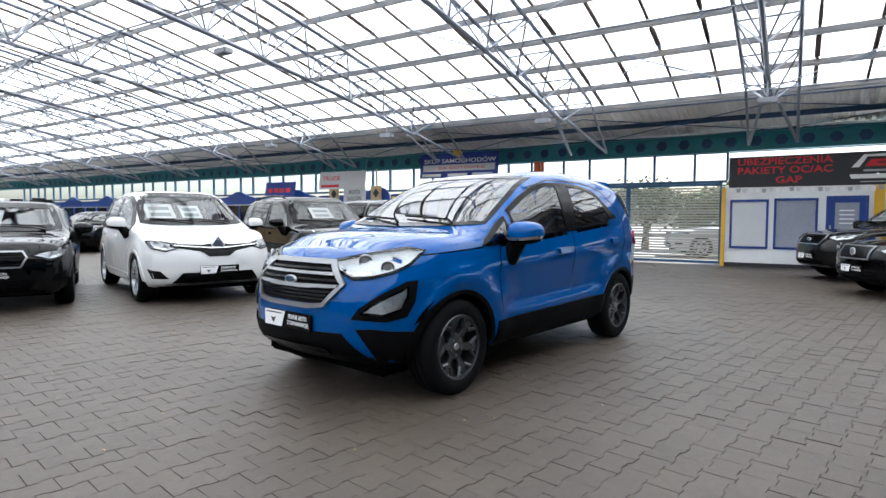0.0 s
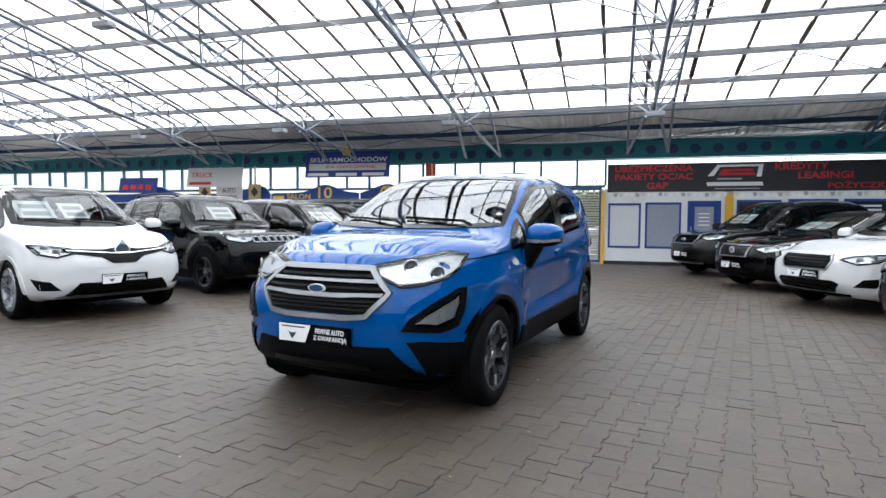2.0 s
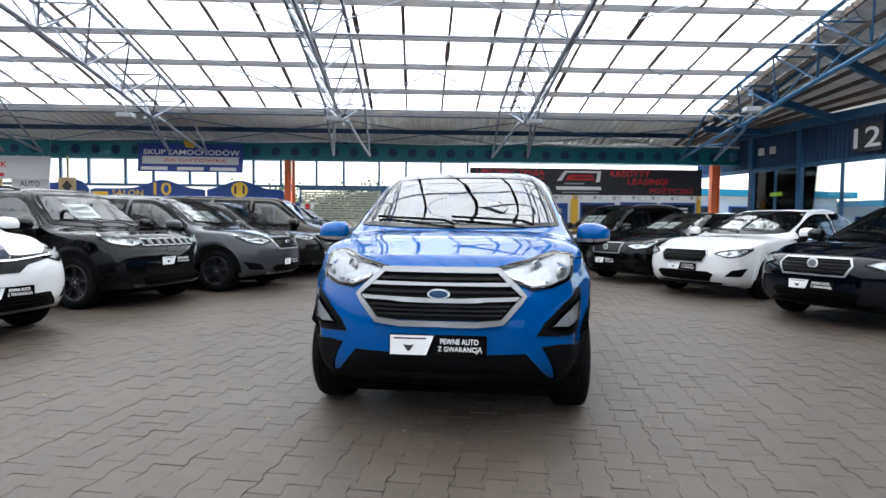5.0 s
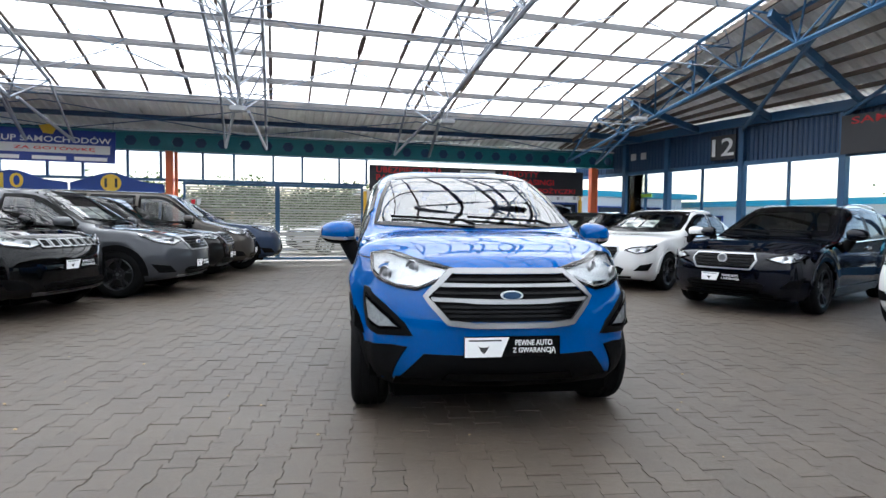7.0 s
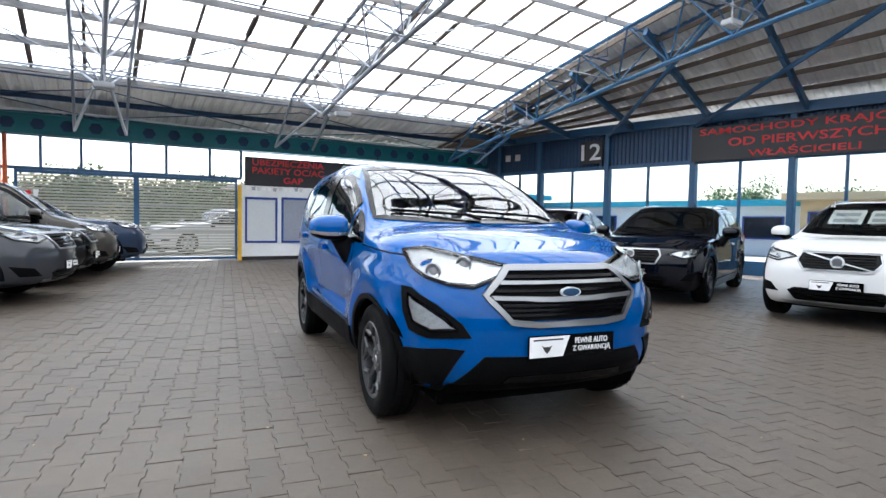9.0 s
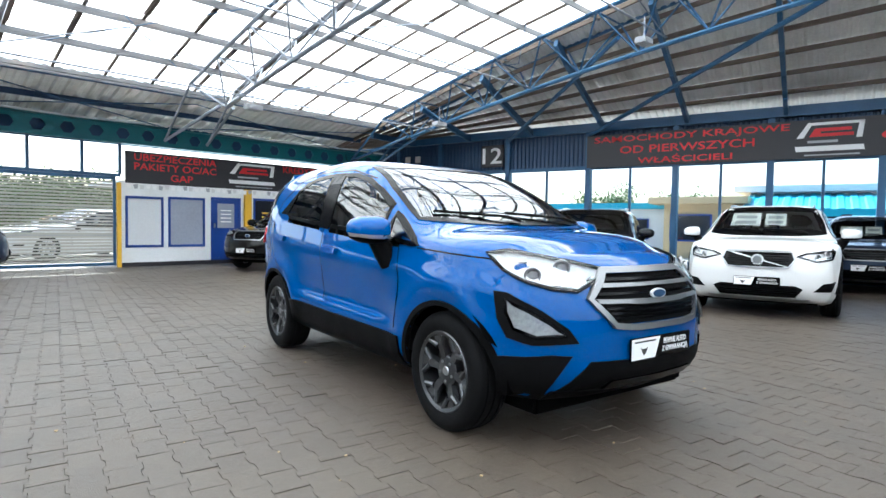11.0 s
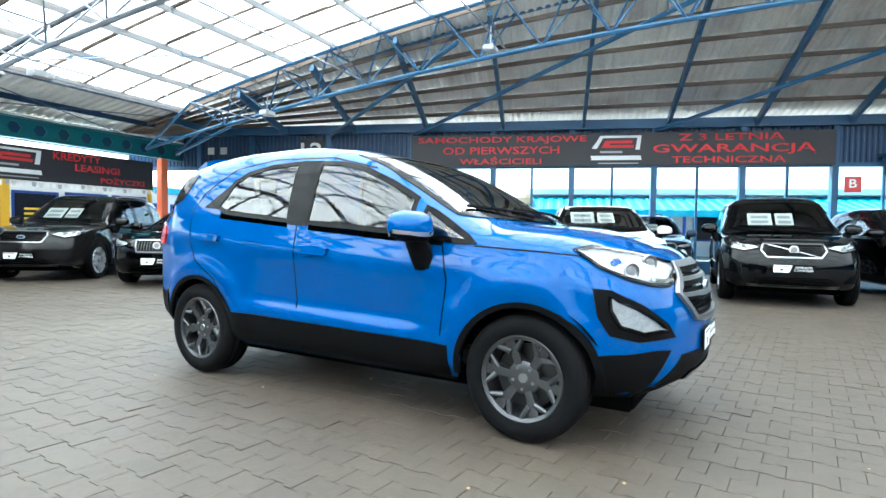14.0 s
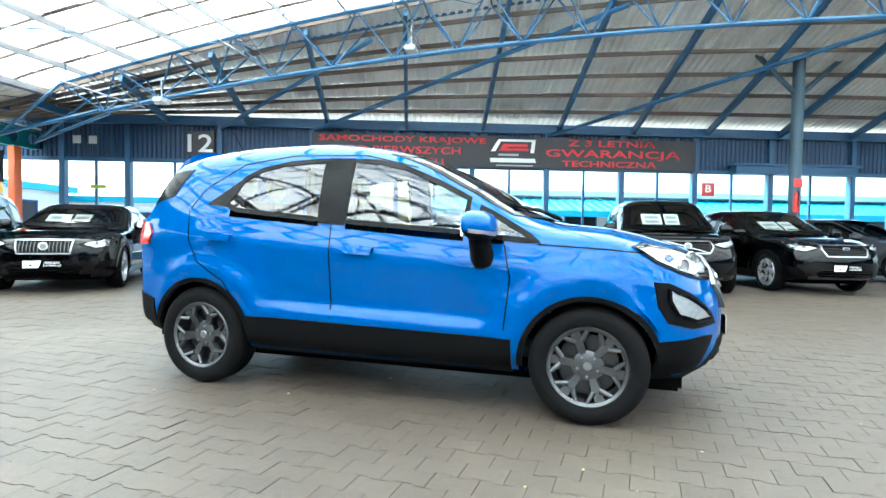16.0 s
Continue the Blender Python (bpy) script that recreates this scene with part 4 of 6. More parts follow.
def build_car(name, label, at, S, group="parked cars"):
    car = thing(name, label, "car", group, at=at)
    paint = S["paint"]
    R, wb, W = S["R"], S["wb"], S["W"]
    bm = shell(S, S.get("step", 0.06))
    tree = BVHTree.FromBMesh(bm)
    side = S["glass_side"]
    ws, rw = S["glass_front"], S["glass_rear"]
    drop = []
    for f in bm.faces:
        c, n = f.calc_center_median(), f.normal
        if any(math.hypot(c.x - xa, c.z - R) < R + S.get("arch_r", 0.035) - 0.005 for xa in (0.0, -wb)) and abs(c.y) > 0.42 * W * 0.75 and c.z < R * 2 + 0.1:
            drop.append(f)
        elif abs(n.y) > 0.35 and c.z > 0.8 and any(inside(p, c.x, c.z) for p, _ in side):
            drop.append(f)
        elif n.x > 0.25 and inside(ws, c.y, c.z) and c.x < 0.3:
            drop.append(f)
        elif n.x < -0.25 and c.x < -wb * 0.6 and inside(rw, c.y, c.z):
            drop.append(f)
    bmesh.ops.delete(bm, geom=drop, context="FACES")
    part("body", bm, paint, car, S.get("body_label", ""), 50)
    g = S.get("grid", 0.08)
    # glazing
    o = part("windscreen", patch(tree, "front", ws, 0.003, g, 0.0), M[S.get("screen", "screen_glass")], car, "", 60)
    o.visible_shadow = False
    part("windscreen_surround", band(tree, "front", ws, S.get("ws_out", 0.03), 0.006, inner=S.get("ws_in", 0.045), step=g), M["gloss_black"], car)
    o = part("rear_window", patch(tree, "rear", rw, 0.003, g, 0.0), M["privacy"], car, "", 60)
    part("rear_window_surround", band(tree, "rear", rw, 0.025, 0.006, inner=0.04, step=g), M["gloss_black"], car)
    for view in ("left", "right"):
        for p, tint in side:
            part("side_window", patch(tree, view, p, 0.003, g, 0.0), M[tint], car, "", 60).visible_shadow = False
            part("window_trim", band(tree, view, p, *S.get("trim", (0.022, 0.007)), inner=S.get("trim_in", 0.03), step=g), M["gloss_black"], car)
        for p in S.get("pillars", ()):
            part("pillar_trim", patch(tree, view, p, 0.008, 0.1, 0.006), M["gloss_black"], car)
        if "dlo_chrome" in S:
            part("chrome_strip", band(tree, view, S["dlo_chrome"], 0.018, 0.012, closed=False), M["chrome"], car)
        for line in S["shuts"]:
            part("shut_line", band(tree, view, line, 0.008, 0.0015, closed=False, step=g, depth=0.0), M["gloss_black"], car)
        for hx, hz in S["handles"]:
            bm = patch(tree, view, [(hx - 0.1, hz - 0.018), (hx + 0.09, hz - 0.024), (hx + 0.1, hz + 0.01), (hx, hz + 0.024), (hx - 0.09, hz + 0.022)], 0.03, 0.06, 0.03)
            part("door_handle", bm, M["chrome"] if S.get("chrome_handles") else paint, car, "", 40)
        # sill cladding and arches
        part("sill", patch(tree, view, S["sill"], 0.014, S.get("grid", 0.12), 0.03), M[S.get("clad", "plastic")] if S.get("clad") != "paint" else paint, car, "", 40)
        for xa in (0.0, -wb):
            ring = [(xa + (R + S.get("arch_r", 0.035)) * math.cos(a), R + (R + S.get("arch_r", 0.035)) * math.sin(a)) for a in np.linspace(radians(-3), radians(183), 40)]
            bm = band(tree, view, ring, S.get("arch_w", 0.10), 0.012, closed=False, depth=0.03)
            part("wheel_arch", bm, paint if S.get("arch_paint") else M["plastic"], car, "", 40)
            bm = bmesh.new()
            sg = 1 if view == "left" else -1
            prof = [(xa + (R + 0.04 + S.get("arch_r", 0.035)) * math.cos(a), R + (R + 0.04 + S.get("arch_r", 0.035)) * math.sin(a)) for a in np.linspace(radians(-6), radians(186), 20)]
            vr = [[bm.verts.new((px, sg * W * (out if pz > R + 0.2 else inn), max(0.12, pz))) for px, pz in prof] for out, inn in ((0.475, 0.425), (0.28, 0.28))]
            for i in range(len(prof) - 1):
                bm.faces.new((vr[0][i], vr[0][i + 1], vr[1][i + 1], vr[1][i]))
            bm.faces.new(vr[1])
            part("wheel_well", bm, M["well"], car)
        # mirror
        sg = 1 if view == "left" else -1
        mx, mz, my = S["mirror"]

        def mirror_form(lo, hi, grow, front=-2.0):
            """The rounded mirror housing, or the band of it between two heights."""
            bm = bmesh.new()
            bmesh.ops.create_icosphere(bm, subdivisions=4, radius=1.0)
            gone = [f for f in bm.faces if not lo <= f.calc_center_median().z <= hi or f.calc_center_median().x < front]
            bmesh.ops.delete(bm, geom=gone, context="FACES")
            for v in bm.verts:
                q = v.co
                taper = 1 - 0.16 * q.y
                v.co = Vector((mx + grow * 0.10 * math.copysign(abs(q.x) ** 0.8, q.x) * (1 if q.x > 0 else 0.5) - 0.03 * q.y, sg * (my + grow * 0.125 * math.copysign(abs(q.y) ** 0.72, q.y)), mz + grow * 0.082 * taper * math.copysign(abs(q.z) ** 0.72, q.z) - 0.012 * q.x))
            return bm

        mir = part("door_mirror", mirror_form(-2, 2, 1.0), M["gloss_black"] if S.get("mirror_black") else paint, car, "", 60)
        part("mirror_base", mirror_form(-2, -0.34, 1.012), M["plastic"], mir, "", 60)
        bm = bmesh.new()
        box(bm, mx - 0.062, mx - 0.048, sg * my - 0.095, sg * my + 0.095, mz - 0.06, mz + 0.06, 0.004)
        part("mirror_glass", bm, M["chrome"], mir)
        bm = bmesh.new()
        tube(bm, (mx - 0.005, sg * (my - 0.055), mz - 0.05), (mx + 0.01, sg * (my - 0.16), mz - 0.20), 0.055, 10, 0.075)
        part("mirror_foot", bm, M["plastic"], mir, "", 50)
        if S.get("indicator"):
            part("indicator", mirror_form(-0.38, -0.16, 1.022, 0.12), M["alloy_light"], mir, "pale indicator strip", 60)
    for xa in (0.0, -wb):
        for y in (W / 2 - 0.135, -W / 2 + 0.135):
            add_wheel(car, xa, y, S)
    # cabin
    bm = bmesh.new()
    zf = 0.42
    box(bm, -wb - 0.1, -0.25, -W * 0.4, W * 0.4, zf - 0.1, zf, 0.02)
    part("cabin_floor", bm, M["seat"], car)
    bm = bmesh.new()
    dx = S["dash"]
    box(bm, dx - 0.35, dx + 0.1, -W * 0.40, W * 0.40, 0.55, S["belt_z"] + 0.02, 0.05)
    part("dashboard", bm, M["plastic"], car, "", 40)
    bm = bmesh.new()
    ring = [Vector((dx - 0.48 + 0.05 * math.sin(a), 0.36 + 0.18 * math.cos(a), S["belt_z"] - 0.02 + 0.17 * math.sin(a))) for a in np.linspace(0, 2 * math.pi, 21)]
    for a, b in zip(ring, ring[1:]):
        tube(bm, a, b, 0.015, 6)
    part("steering_wheel", bm, M["plastic"], car, "", 50)
    zs = S.get("seat_z", 0.5)
    for sx, sy in ((dx - 1.0, 0.37), (dx - 1.0, -0.37), (dx - 1.85, 0.42), (dx - 1.85, -0.42), (dx - 1.85, 0.0)):
        o = new("seat", SEAT)
        o.parent = car
        o.location = (sx, sy, zs)
    # prices behind the screen
    for k, (u, v, pw, ph) in enumerate(S.get("papers", ())):
        quad = [(u - pw / 2, v - ph / 2), (u + pw / 2, v - ph / 2), (u + pw / 2, v + ph / 2), (u - pw / 2, v + ph / 2)]
        sheet = part("price_sheet", patch(tree, "front", quad, -0.008, 0.2, 0.0), M["paper"], car, "white paper price sheet")
        bm = bmesh.new()
        for r in range(2):
            b2 = patch(tree, "front", [(u - pw * 0.36, v + ph * (0.28 - 0.42 * r)), (u + pw * 0.36, v + ph * (0.28 - 0.42 * r)), (u + pw * 0.36, v + ph * (0.04 - 0.42 * r)), (u - pw * 0.36, v + ph * (0.04 - 0.42 * r))], -0.005, 0.2, 0.0)
            tmp = bpy.data.meshes.new("tmp")
            b2.to_mesh(tmp)
            b2.free()
            bm.from_mesh(tmp)
            bpy.data.meshes.remove(tmp)
        part("bar", bm, M["grey_ink"], sheet)
    # plate
    pz, py = S["plate"]
    px = max(cast(tree, "front", py, pz, 0.0).x - 0.012, cast(tree, "front", py + 0.2, pz, 0.0).x + 0.006)
    bm = bmesh.new()
    box(bm, px, px + 0.012, py - 0.26, py + 0.26, pz - 0.057, pz + 0.057, 0.004)
    plate_ob = part("dealer_plate", bm, M["gloss_black"], car, "black and white dealer plate")
    bm = bmesh.new()
    plate(bm, [(-0.255, -0.052), (-0.06, -0.052), (-0.02, 0.052), (-0.255, 0.052)], 0.002)
    part("field", bm, M["white_ink"], plate_ob, "white field", at=pose(px + 0.0125, py, pz, 90, 0, 90))
    bm = bmesh.new()
    plate(bm, [(-0.17, -0.02), (-0.155, -0.035), (-0.14, -0.02), (-0.125, 0.008), (-0.14, 0.0), (-0.17, 0.0), (-0.185, 0.008)], 0.001)
    plate(bm, [(-0.235, 0.032), (-0.06, 0.032), (-0.06, 0.040), (-0.235, 0.040)], 0.001)
    part("bar", bm, M["black_ink"], plate_ob, at=pose(px + 0.0148, py, pz, 90, 0, 90))
    if S.get("plate_words", True):
        words("PEWNE AUTO", 0.20, 0.03, M["white_ink"], plate_ob, pose(px + 0.0122, py + 0.115, pz + 0.023, 90, 0, 90), depth=0.002)
        words("Z GWARANCJĄ", 0.235, 0.036, M["white_ink"], plate_ob, pose(px + 0.0122, py + 0.118, pz - 0.02, 90, 0, 90), depth=0.002)
    # lamps
    for v in ("l", "r"):
        for nm, pts, core in S["lamps"]:
            lamp = part(nm, patch(tree, "diag_" + v, pts, 0.016 if core == "fog" else 0.004, 0.05, 0.0), M["fog_bowl" if core == "fog" else "lamp_bowl"], car, "", 40)
            part("lamp_rim", band(tree, "diag_" + v, pts, 0.006, 0.022 if core == "fog" else 0.012, inner=0.010), M["gloss_black"], lamp)
            cu = sum(p[0] for p in pts) / len(pts)
            cv = sum(p[1] for p in pts) / len(pts)
            ext = max(p[1] for p in pts) - min(p[1] for p in pts)
            if core != "fog":
                part("light_strip", band(tree, "diag_" + v, [(a, b + 0.026) for a, b in pts[1:4]], 0.016, 0.010, closed=False, depth=0.004), M["chrome"], lamp)
                for du in (-0.07, 0.07):
                    bm = bmesh.new()
                    lathe(bm, [(0.001, 0.012), (0.02, 0.01), (0.028, 0.0), (0.034, 0.004), (0.040, 0.014), (0.044, 0.004)], 20, "z")
                    c = cast(tree, "diag_" + v, cu + du, cv + du * S.get("lamp_slope", 0.3), 0.004)
                    mm = Matrix.Translation(c) @ (-VIEWS["diag_" + v][1]).to_track_quat("Z", "Y").to_matrix().to_4x4()
                    part("projector", bm, M["satin"], lamp, at=mm, soft=40)
            o = part("lens", patch(tree, "diag_" + v, pts, 0.024 if core == "fog" else 0.016, 0.05, 0.0), M["lens"], lamp, "", 60)
            o.visible_shadow = False
        for nm, pts, mat in S.get("rear_lamps", ()):
            part(nm, patch(tree, "rdiag_" + v, pts, 0.014, 0.05, 0.015), M[mat], car, "red tail lamp", 40)
        for nm, pts, mat, off in S.get("diag_parts", ()):
            part(nm, patch(tree, "diag_" + v, pts, off, 0.05, 0.015), paint if mat == "paint" else M[mat], car, "", 40)
    for nm, pts, mat, off, both in S.get("front_parts", ()):
        for q in ((pts, mirror_pts(pts)) if both else (pts,)):
            part(nm, patch(tree, "front", q, off, 0.06, 0.015), paint if mat == "paint" else M[mat], car, "", 40)
    for nm, pts, wd, mat, off, closed in S.get("front_bands", ()):
        part(nm, band(tree, "front", pts, wd, off, closed=closed, inner=0.006, depth=0.02), M[mat], car, "", 40)
    for nm, pts, wd, mat, off in S.get("top_bands", ()):
        for q in (pts, [(a, -b) for a, b in pts]):
            part(nm, band(tree, "top", q, wd, off, closed=False, depth=0.0), M[mat], car)
    # badge
    bz = S.get("badge")
    if bz:
        c = cast(tree, "front", 0, bz[0], 0.022)
        bm = bmesh.new()
        n = 28
        kind, r = bz[1], bz[2]
        if kind == "diamond":
            plate(bm, [(0, r * 1.25), (-r * 0.9, 0), (0, -r * 1.25), (r * 0.9, 0)], 0.02)
        else:
            plate(bm, [(r * (1.75 if kind == "oval" else 1) * math.cos(2 * math.pi * i / n), r * 0.75 * (1 if kind == "oval" else 1.33) * math.sin(2 * math.pi * i / n)) for i in range(n)], 0.012)
        bd = part("badge", bm, M["badge_silver"], car, "plain chrome badge", at=pose(c.x - 0.008, c.y, c.z, 90, 0, 90))
        bm = bmesh.new()
        rr = r * 0.8
        plate(bm, [(rr * (1.78 if kind == "oval" else 0.9) * math.cos(2 * math.pi * i / n), rr * 0.7 * (1 if kind == "oval" else 1.2) * math.sin(2 * math.pi * i / n)) for i in range(n)], 0.004)
        part("field", bm, M["navy"] if kind == "oval" else M["satin"], bd, at=pose(0, 0, 0.0125 if kind != "diamond" else 0.0205))
    # wipers
    for y0 in (0.45, -0.1):
        bm = bmesh.new()
        z0 = min(p[1] for p in ws) + 0.02
        a, b = cast(tree, "front", y0, z0 + 0.0, 0.03), cast(tree, "front", y0 - 0.5, z0 + 0.035, 0.02)
        tube(bm, a, b, 0.009, 5)
        tube(bm, a, a + Vector((0.05, 0.08, -0.03)), 0.012, 5)
        part("wiper", bm, M["plastic"], car)
    if S.get("rails"):
        for sg in (1, -1):
            bm = bmesh.new()
            xs = np.linspace(S["rails"][0], S["rails"][1], 9)
            pts = [cast(tree, "top", x, sg * S["rails"][2], 0.035 if 0 < i < 8 else 0.0) for i, x in enumerate(xs)]
            pipe(bm, pts, 0.016)
            part("roof_rail", bm, M[S["rails"][3]], car, "", 50)
    # near-black underbody slab below the shell, set low to deepen the shadow beneath
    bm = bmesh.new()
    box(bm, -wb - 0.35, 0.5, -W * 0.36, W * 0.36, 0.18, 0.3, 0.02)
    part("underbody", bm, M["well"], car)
    return car, tree

# ---- the blue car ----
M["blue_paint"] = car_paint("bright_blue_paint", (0.0001, 0.064, 0.258), 0.3, 0.2, 1.37)


def bars(z0, z1, y0, n, th, mat="satin", off=0.02):
    out = []
    for i in range(n):
        z = z0 + (z1 - z0) * i / max(1, n - 1)
        out.append(("grille_bar", [(-y0, z - th / 2), (y0, z - th / 2), (y0, z + th / 2), (-y0, z + th / 2)], mat, off, False))
    return out


HERO = dict(
    W=1.765, wb=2.519, R=0.326, rim=0.220, tw=0.215, arch_r=0.050, nose=0.765, tail=-3.26, step=0.03, ns=22, nt=18, grid=0.05, soft=0.06,
    paint=M["blue_paint"], wheel_mat="alloy", spokes=(6, 0, 0.031), tum=0.17, crease=True, bend=0.28, rake=0.14, zc=0.6,
    top=[(-3.26, 1.0), (-3.18, 1.14), (-3.08, 1.28), (-2.98, 1.43), (-2.90, 1.52), (-2.78, 1.565), (-2.3, 1.625), (-1.75, 1.64), (-1.35, 1.60), (-1.05, 1.52), (-0.75, 1.38), (-0.42, 1.19), (-0.25, 1.115), (0.1, 1.085), (0.4, 1.045), (0.62, 0.99), (0.83, 0.93)],
    belt=[(-3.26, 1.0), (-2.9, 1.16), (-2.4, 1.13), (-1.5, 1.055), (-0.8, 1.0), (-0.2, 0.965), (0.3, 0.935), (0.83, 0.82)],
    plan=[(-3.26, 0.74), (-3.0, 0.82), (-2.6, 0.865), (-1.6, 0.868), (-0.4, 0.865), (0.1, 0.858), (0.42, 0.805), (0.77, 0.70)],
    bot=[(-3.26, 0.40), (-3.0, 0.30), (-2.6, 0.255), (0.2, 0.25), (0.5, 0.255), (0.83, 0.28)],
    glass_side=[
        ([(-0.62, 1.03), (-0.28, 1.0), (-0.62, 1.19)], "car_glass"),
        ([(-1.47, 1.10), (-0.70, 1.045), (-0.70, 1.24), (-0.90, 1.34), (-1.12, 1.43), (-1.30, 1.47), (-1.46, 1.48)], "car_glass"),
        ([(-2.33, 1.20), (-2.25, 1.165), (-1.64, 1.11), (-1.64, 1.485), (-1.9, 1.47), (-2.1, 1.43), (-2.22, 1.37)], "car_glass")],
    pillars=[[(-1.64, 1.085), (-1.47, 1.075), (-1.46, 1.495), (-1.64, 1.50)], [(-2.48, 1.20), (-2.33, 1.185), (-2.21, 1.385)]],
    glass_front=[(-0.71, 1.155), (-0.38, 1.14), (0, 1.135), (0.38, 1.14), (0.71, 1.155), (0.655, 1.36), (0.585, 1.525), (0.3, 1.548), (0, 1.553), (-0.3, 1.548), (-0.585, 1.525), (-0.655, 1.36)],
    glass_rear=[(-0.58, 1.15), (0.58, 1.15), (0.52, 1.42), (-0.52, 1.42)],
    shuts=[[(-0.46, 0.50), (-0.43, 0.80), (-0.47, 0.98)], [(-1.555, 0.50), (-1.555, 1.08)], [(-2.62, 1.16), (-2.60, 0.95), (-2.52, 0.82), (-2.32, 0.70), (-2.2, 0.52)],
           [(-0.28, 0.985), (0.1, 0.965), (0.42, 0.935)], [(-2.62, 1.16), (-2.52, 1.30), (-2.25, 1.47), (-1.9, 1.525), (-1.4, 1.52), (-1.05, 1.44)]],
    handles=[(-1.36, 0.925), (-2.36, 0.985)],
    sill=[(-2.12, 0.262), (-0.42, 0.262), (-0.42, 0.455), (-1.3, 0.47), (-2.14, 0.485)],
    mirror=(-0.60, 1.085, 0.985), indicator=True, dash=-0.55, belt_z=1.0, seat_z=0.6, plate=(0.515, 0.0), ws_in=0.014, ws_out=0.014, screen="coated_screen", trim=(0.016, 0.007), trim_in=0.014, arch_w=0.030, lamp_slope=-0.25,
    lamps=[("headlight", [(-0.245, 0.900), (-0.17, 0.842), (-0.09, 0.803), (0.03, 0.813), (0.16, 0.845), (0.27, 0.895), (0.365, 0.975), (0.25, 0.988), (0.08, 0.962), (-0.08, 0.935)], "bright"),
           ("fog_lamp", [(-0.035, 0.600), (0.10, 0.588), (0.205, 0.622), (0.245, 0.70), (0.245, 0.762), (0.13, 0.705), (0.03, 0.650)], "fog")],
    diag_parts=[("fog_housing", [(-0.10, 0.562), (0.12, 0.548), (0.245, 0.575), (0.295, 0.66), (0.315, 0.795), (0.24, 0.790), (0.08, 0.715), (-0.05, 0.630)], "plastic", 0.009),
                ("lower_bumper", [(-0.07, 0.50), (0.05, 0.325), (0.07, 0.272), (0.29, 0.272), (0.305, 0.475), (0.2, 0.487), (0.03, 0.505)], "plastic", 0.010)],
    front_parts=[("grille", [(-0.44, 0.765), (-0.33, 0.645), (0.33, 0.645), (0.44, 0.765), (0.31, 0.885), (-0.31, 0.885)], "plastic", 0.004, False),
                 ("lower_grille", [(-0.585, 0.325), (0.585, 0.325), (0.46, 0.47), (-0.46, 0.47)], "plastic", 0.008, False),
                 ("front_lip", [(-0.62, 0.272), (0.62, 0.272), (0.60, 0.327), (-0.60, 0.327)], "plastic", 0.012, False),
                 ("skid_strip", [(-0.36, 0.335), (0.36, 0.335), (0.33, 0.375), (-0.33, 0.375)], "gloss_black", 0.020, False),
                 ("grille_bar", [(-0.37, 0.814), (0.37, 0.814), (0.36, 0.833), (0.1, 0.830), (-0.1, 0.830), (-0.36, 0.833)], "trim_satin", 0.022, False),
                 ("grille_bar", [(-0.41, 0.744), (-0.1, 0.735), (0.1, 0.735), (0.41, 0.744), (0.42, 0.763), (0.1, 0.754), (-0.1, 0.754), (-0.42, 0.763)], "trim_satin", 0.022, False)]
    + [("grille_slat", [(-w, z), (w, z), (w + 0.01, z + 0.013), (-w - 0.01, z + 0.013)], "gloss_black", 0.014, False) for z, w in ((0.667, 0.33), (0.69, 0.35), (0.713, 0.37), (0.782, 0.40), (0.848, 0.33))],
    front_bands=[("grille_frame", [(-0.44, 0.765), (-0.33, 0.645), (-0.2, 0.632), (0.2, 0.632), (0.33, 0.645), (0.44, 0.765), (0.31, 0.885), (-0.31, 0.885)], 0.021, "trim_satin", 0.022, True)],
    top_bands=[("hood_crease", [(-0.2, 0.52), (0.2, 0.50), (0.52, 0.42)], 0.006, "blue_paint", 0.004)],
    rear_lamps=[("tail_lamp", [(-0.20, 0.92), (0.10, 0.91), (0.16, 1.0), (0.12, 1.09), (-0.18, 1.08)], "red_lens")],
    badge=(0.775, "oval", 0.035),
)
hero, hero_tree = build_car("car", "bright blue compact SUV parked on the pavers", pose(-0.963, 4.436, 0, 0, 0, -110.2), HERO, "")
bm = bmesh.new()
c = cast(hero_tree, "top", -2.75, 0, 0.0)
tube(bm, c, c + Vector((-0.16, 0, 0.26)), 0.005, 6, 0.0025)
part("aerial", bm, M["plastic"], hero)
part("rear_spoiler", patch(hero_tree, "top", [(-2.99, -0.52), (-2.92, -0.58), (-2.74, -0.60), (-2.74, 0.60), (-2.92, 0.58), (-2.99, 0.52)], 0.035, 0.08, 0.035), M["blue_paint"], hero, "", 40)
for view in ("left", "right"):
    part("quarter_glass", patch(hero_tree, view, [(-2.66, 1.44), (-2.84, 1.42), (-2.98, 1.20), (-2.78, 1.26)], 0.006, 0.05, 0.008), M["gloss_black"], hero, "dark wrapped rear glass", 40)
    part("tail_lamp", patch(hero_tree, view, [(-3.12, 0.92), (-2.98, 0.93), (-2.95, 1.0), (-3.0, 1.07), (-3.13, 1.09)], 0.016, 0.04, 0.02), M["red_lens"], hero, "red tail lamp", 40)
    part("rear_bumper", patch(hero_tree, view, [(-3.18, 0.36), (-2.90, 0.34), (-2.93, 0.55), (-3.17, 0.60)], 0.01, 0.06, 0.015), M["plastic"], hero, "", 40)


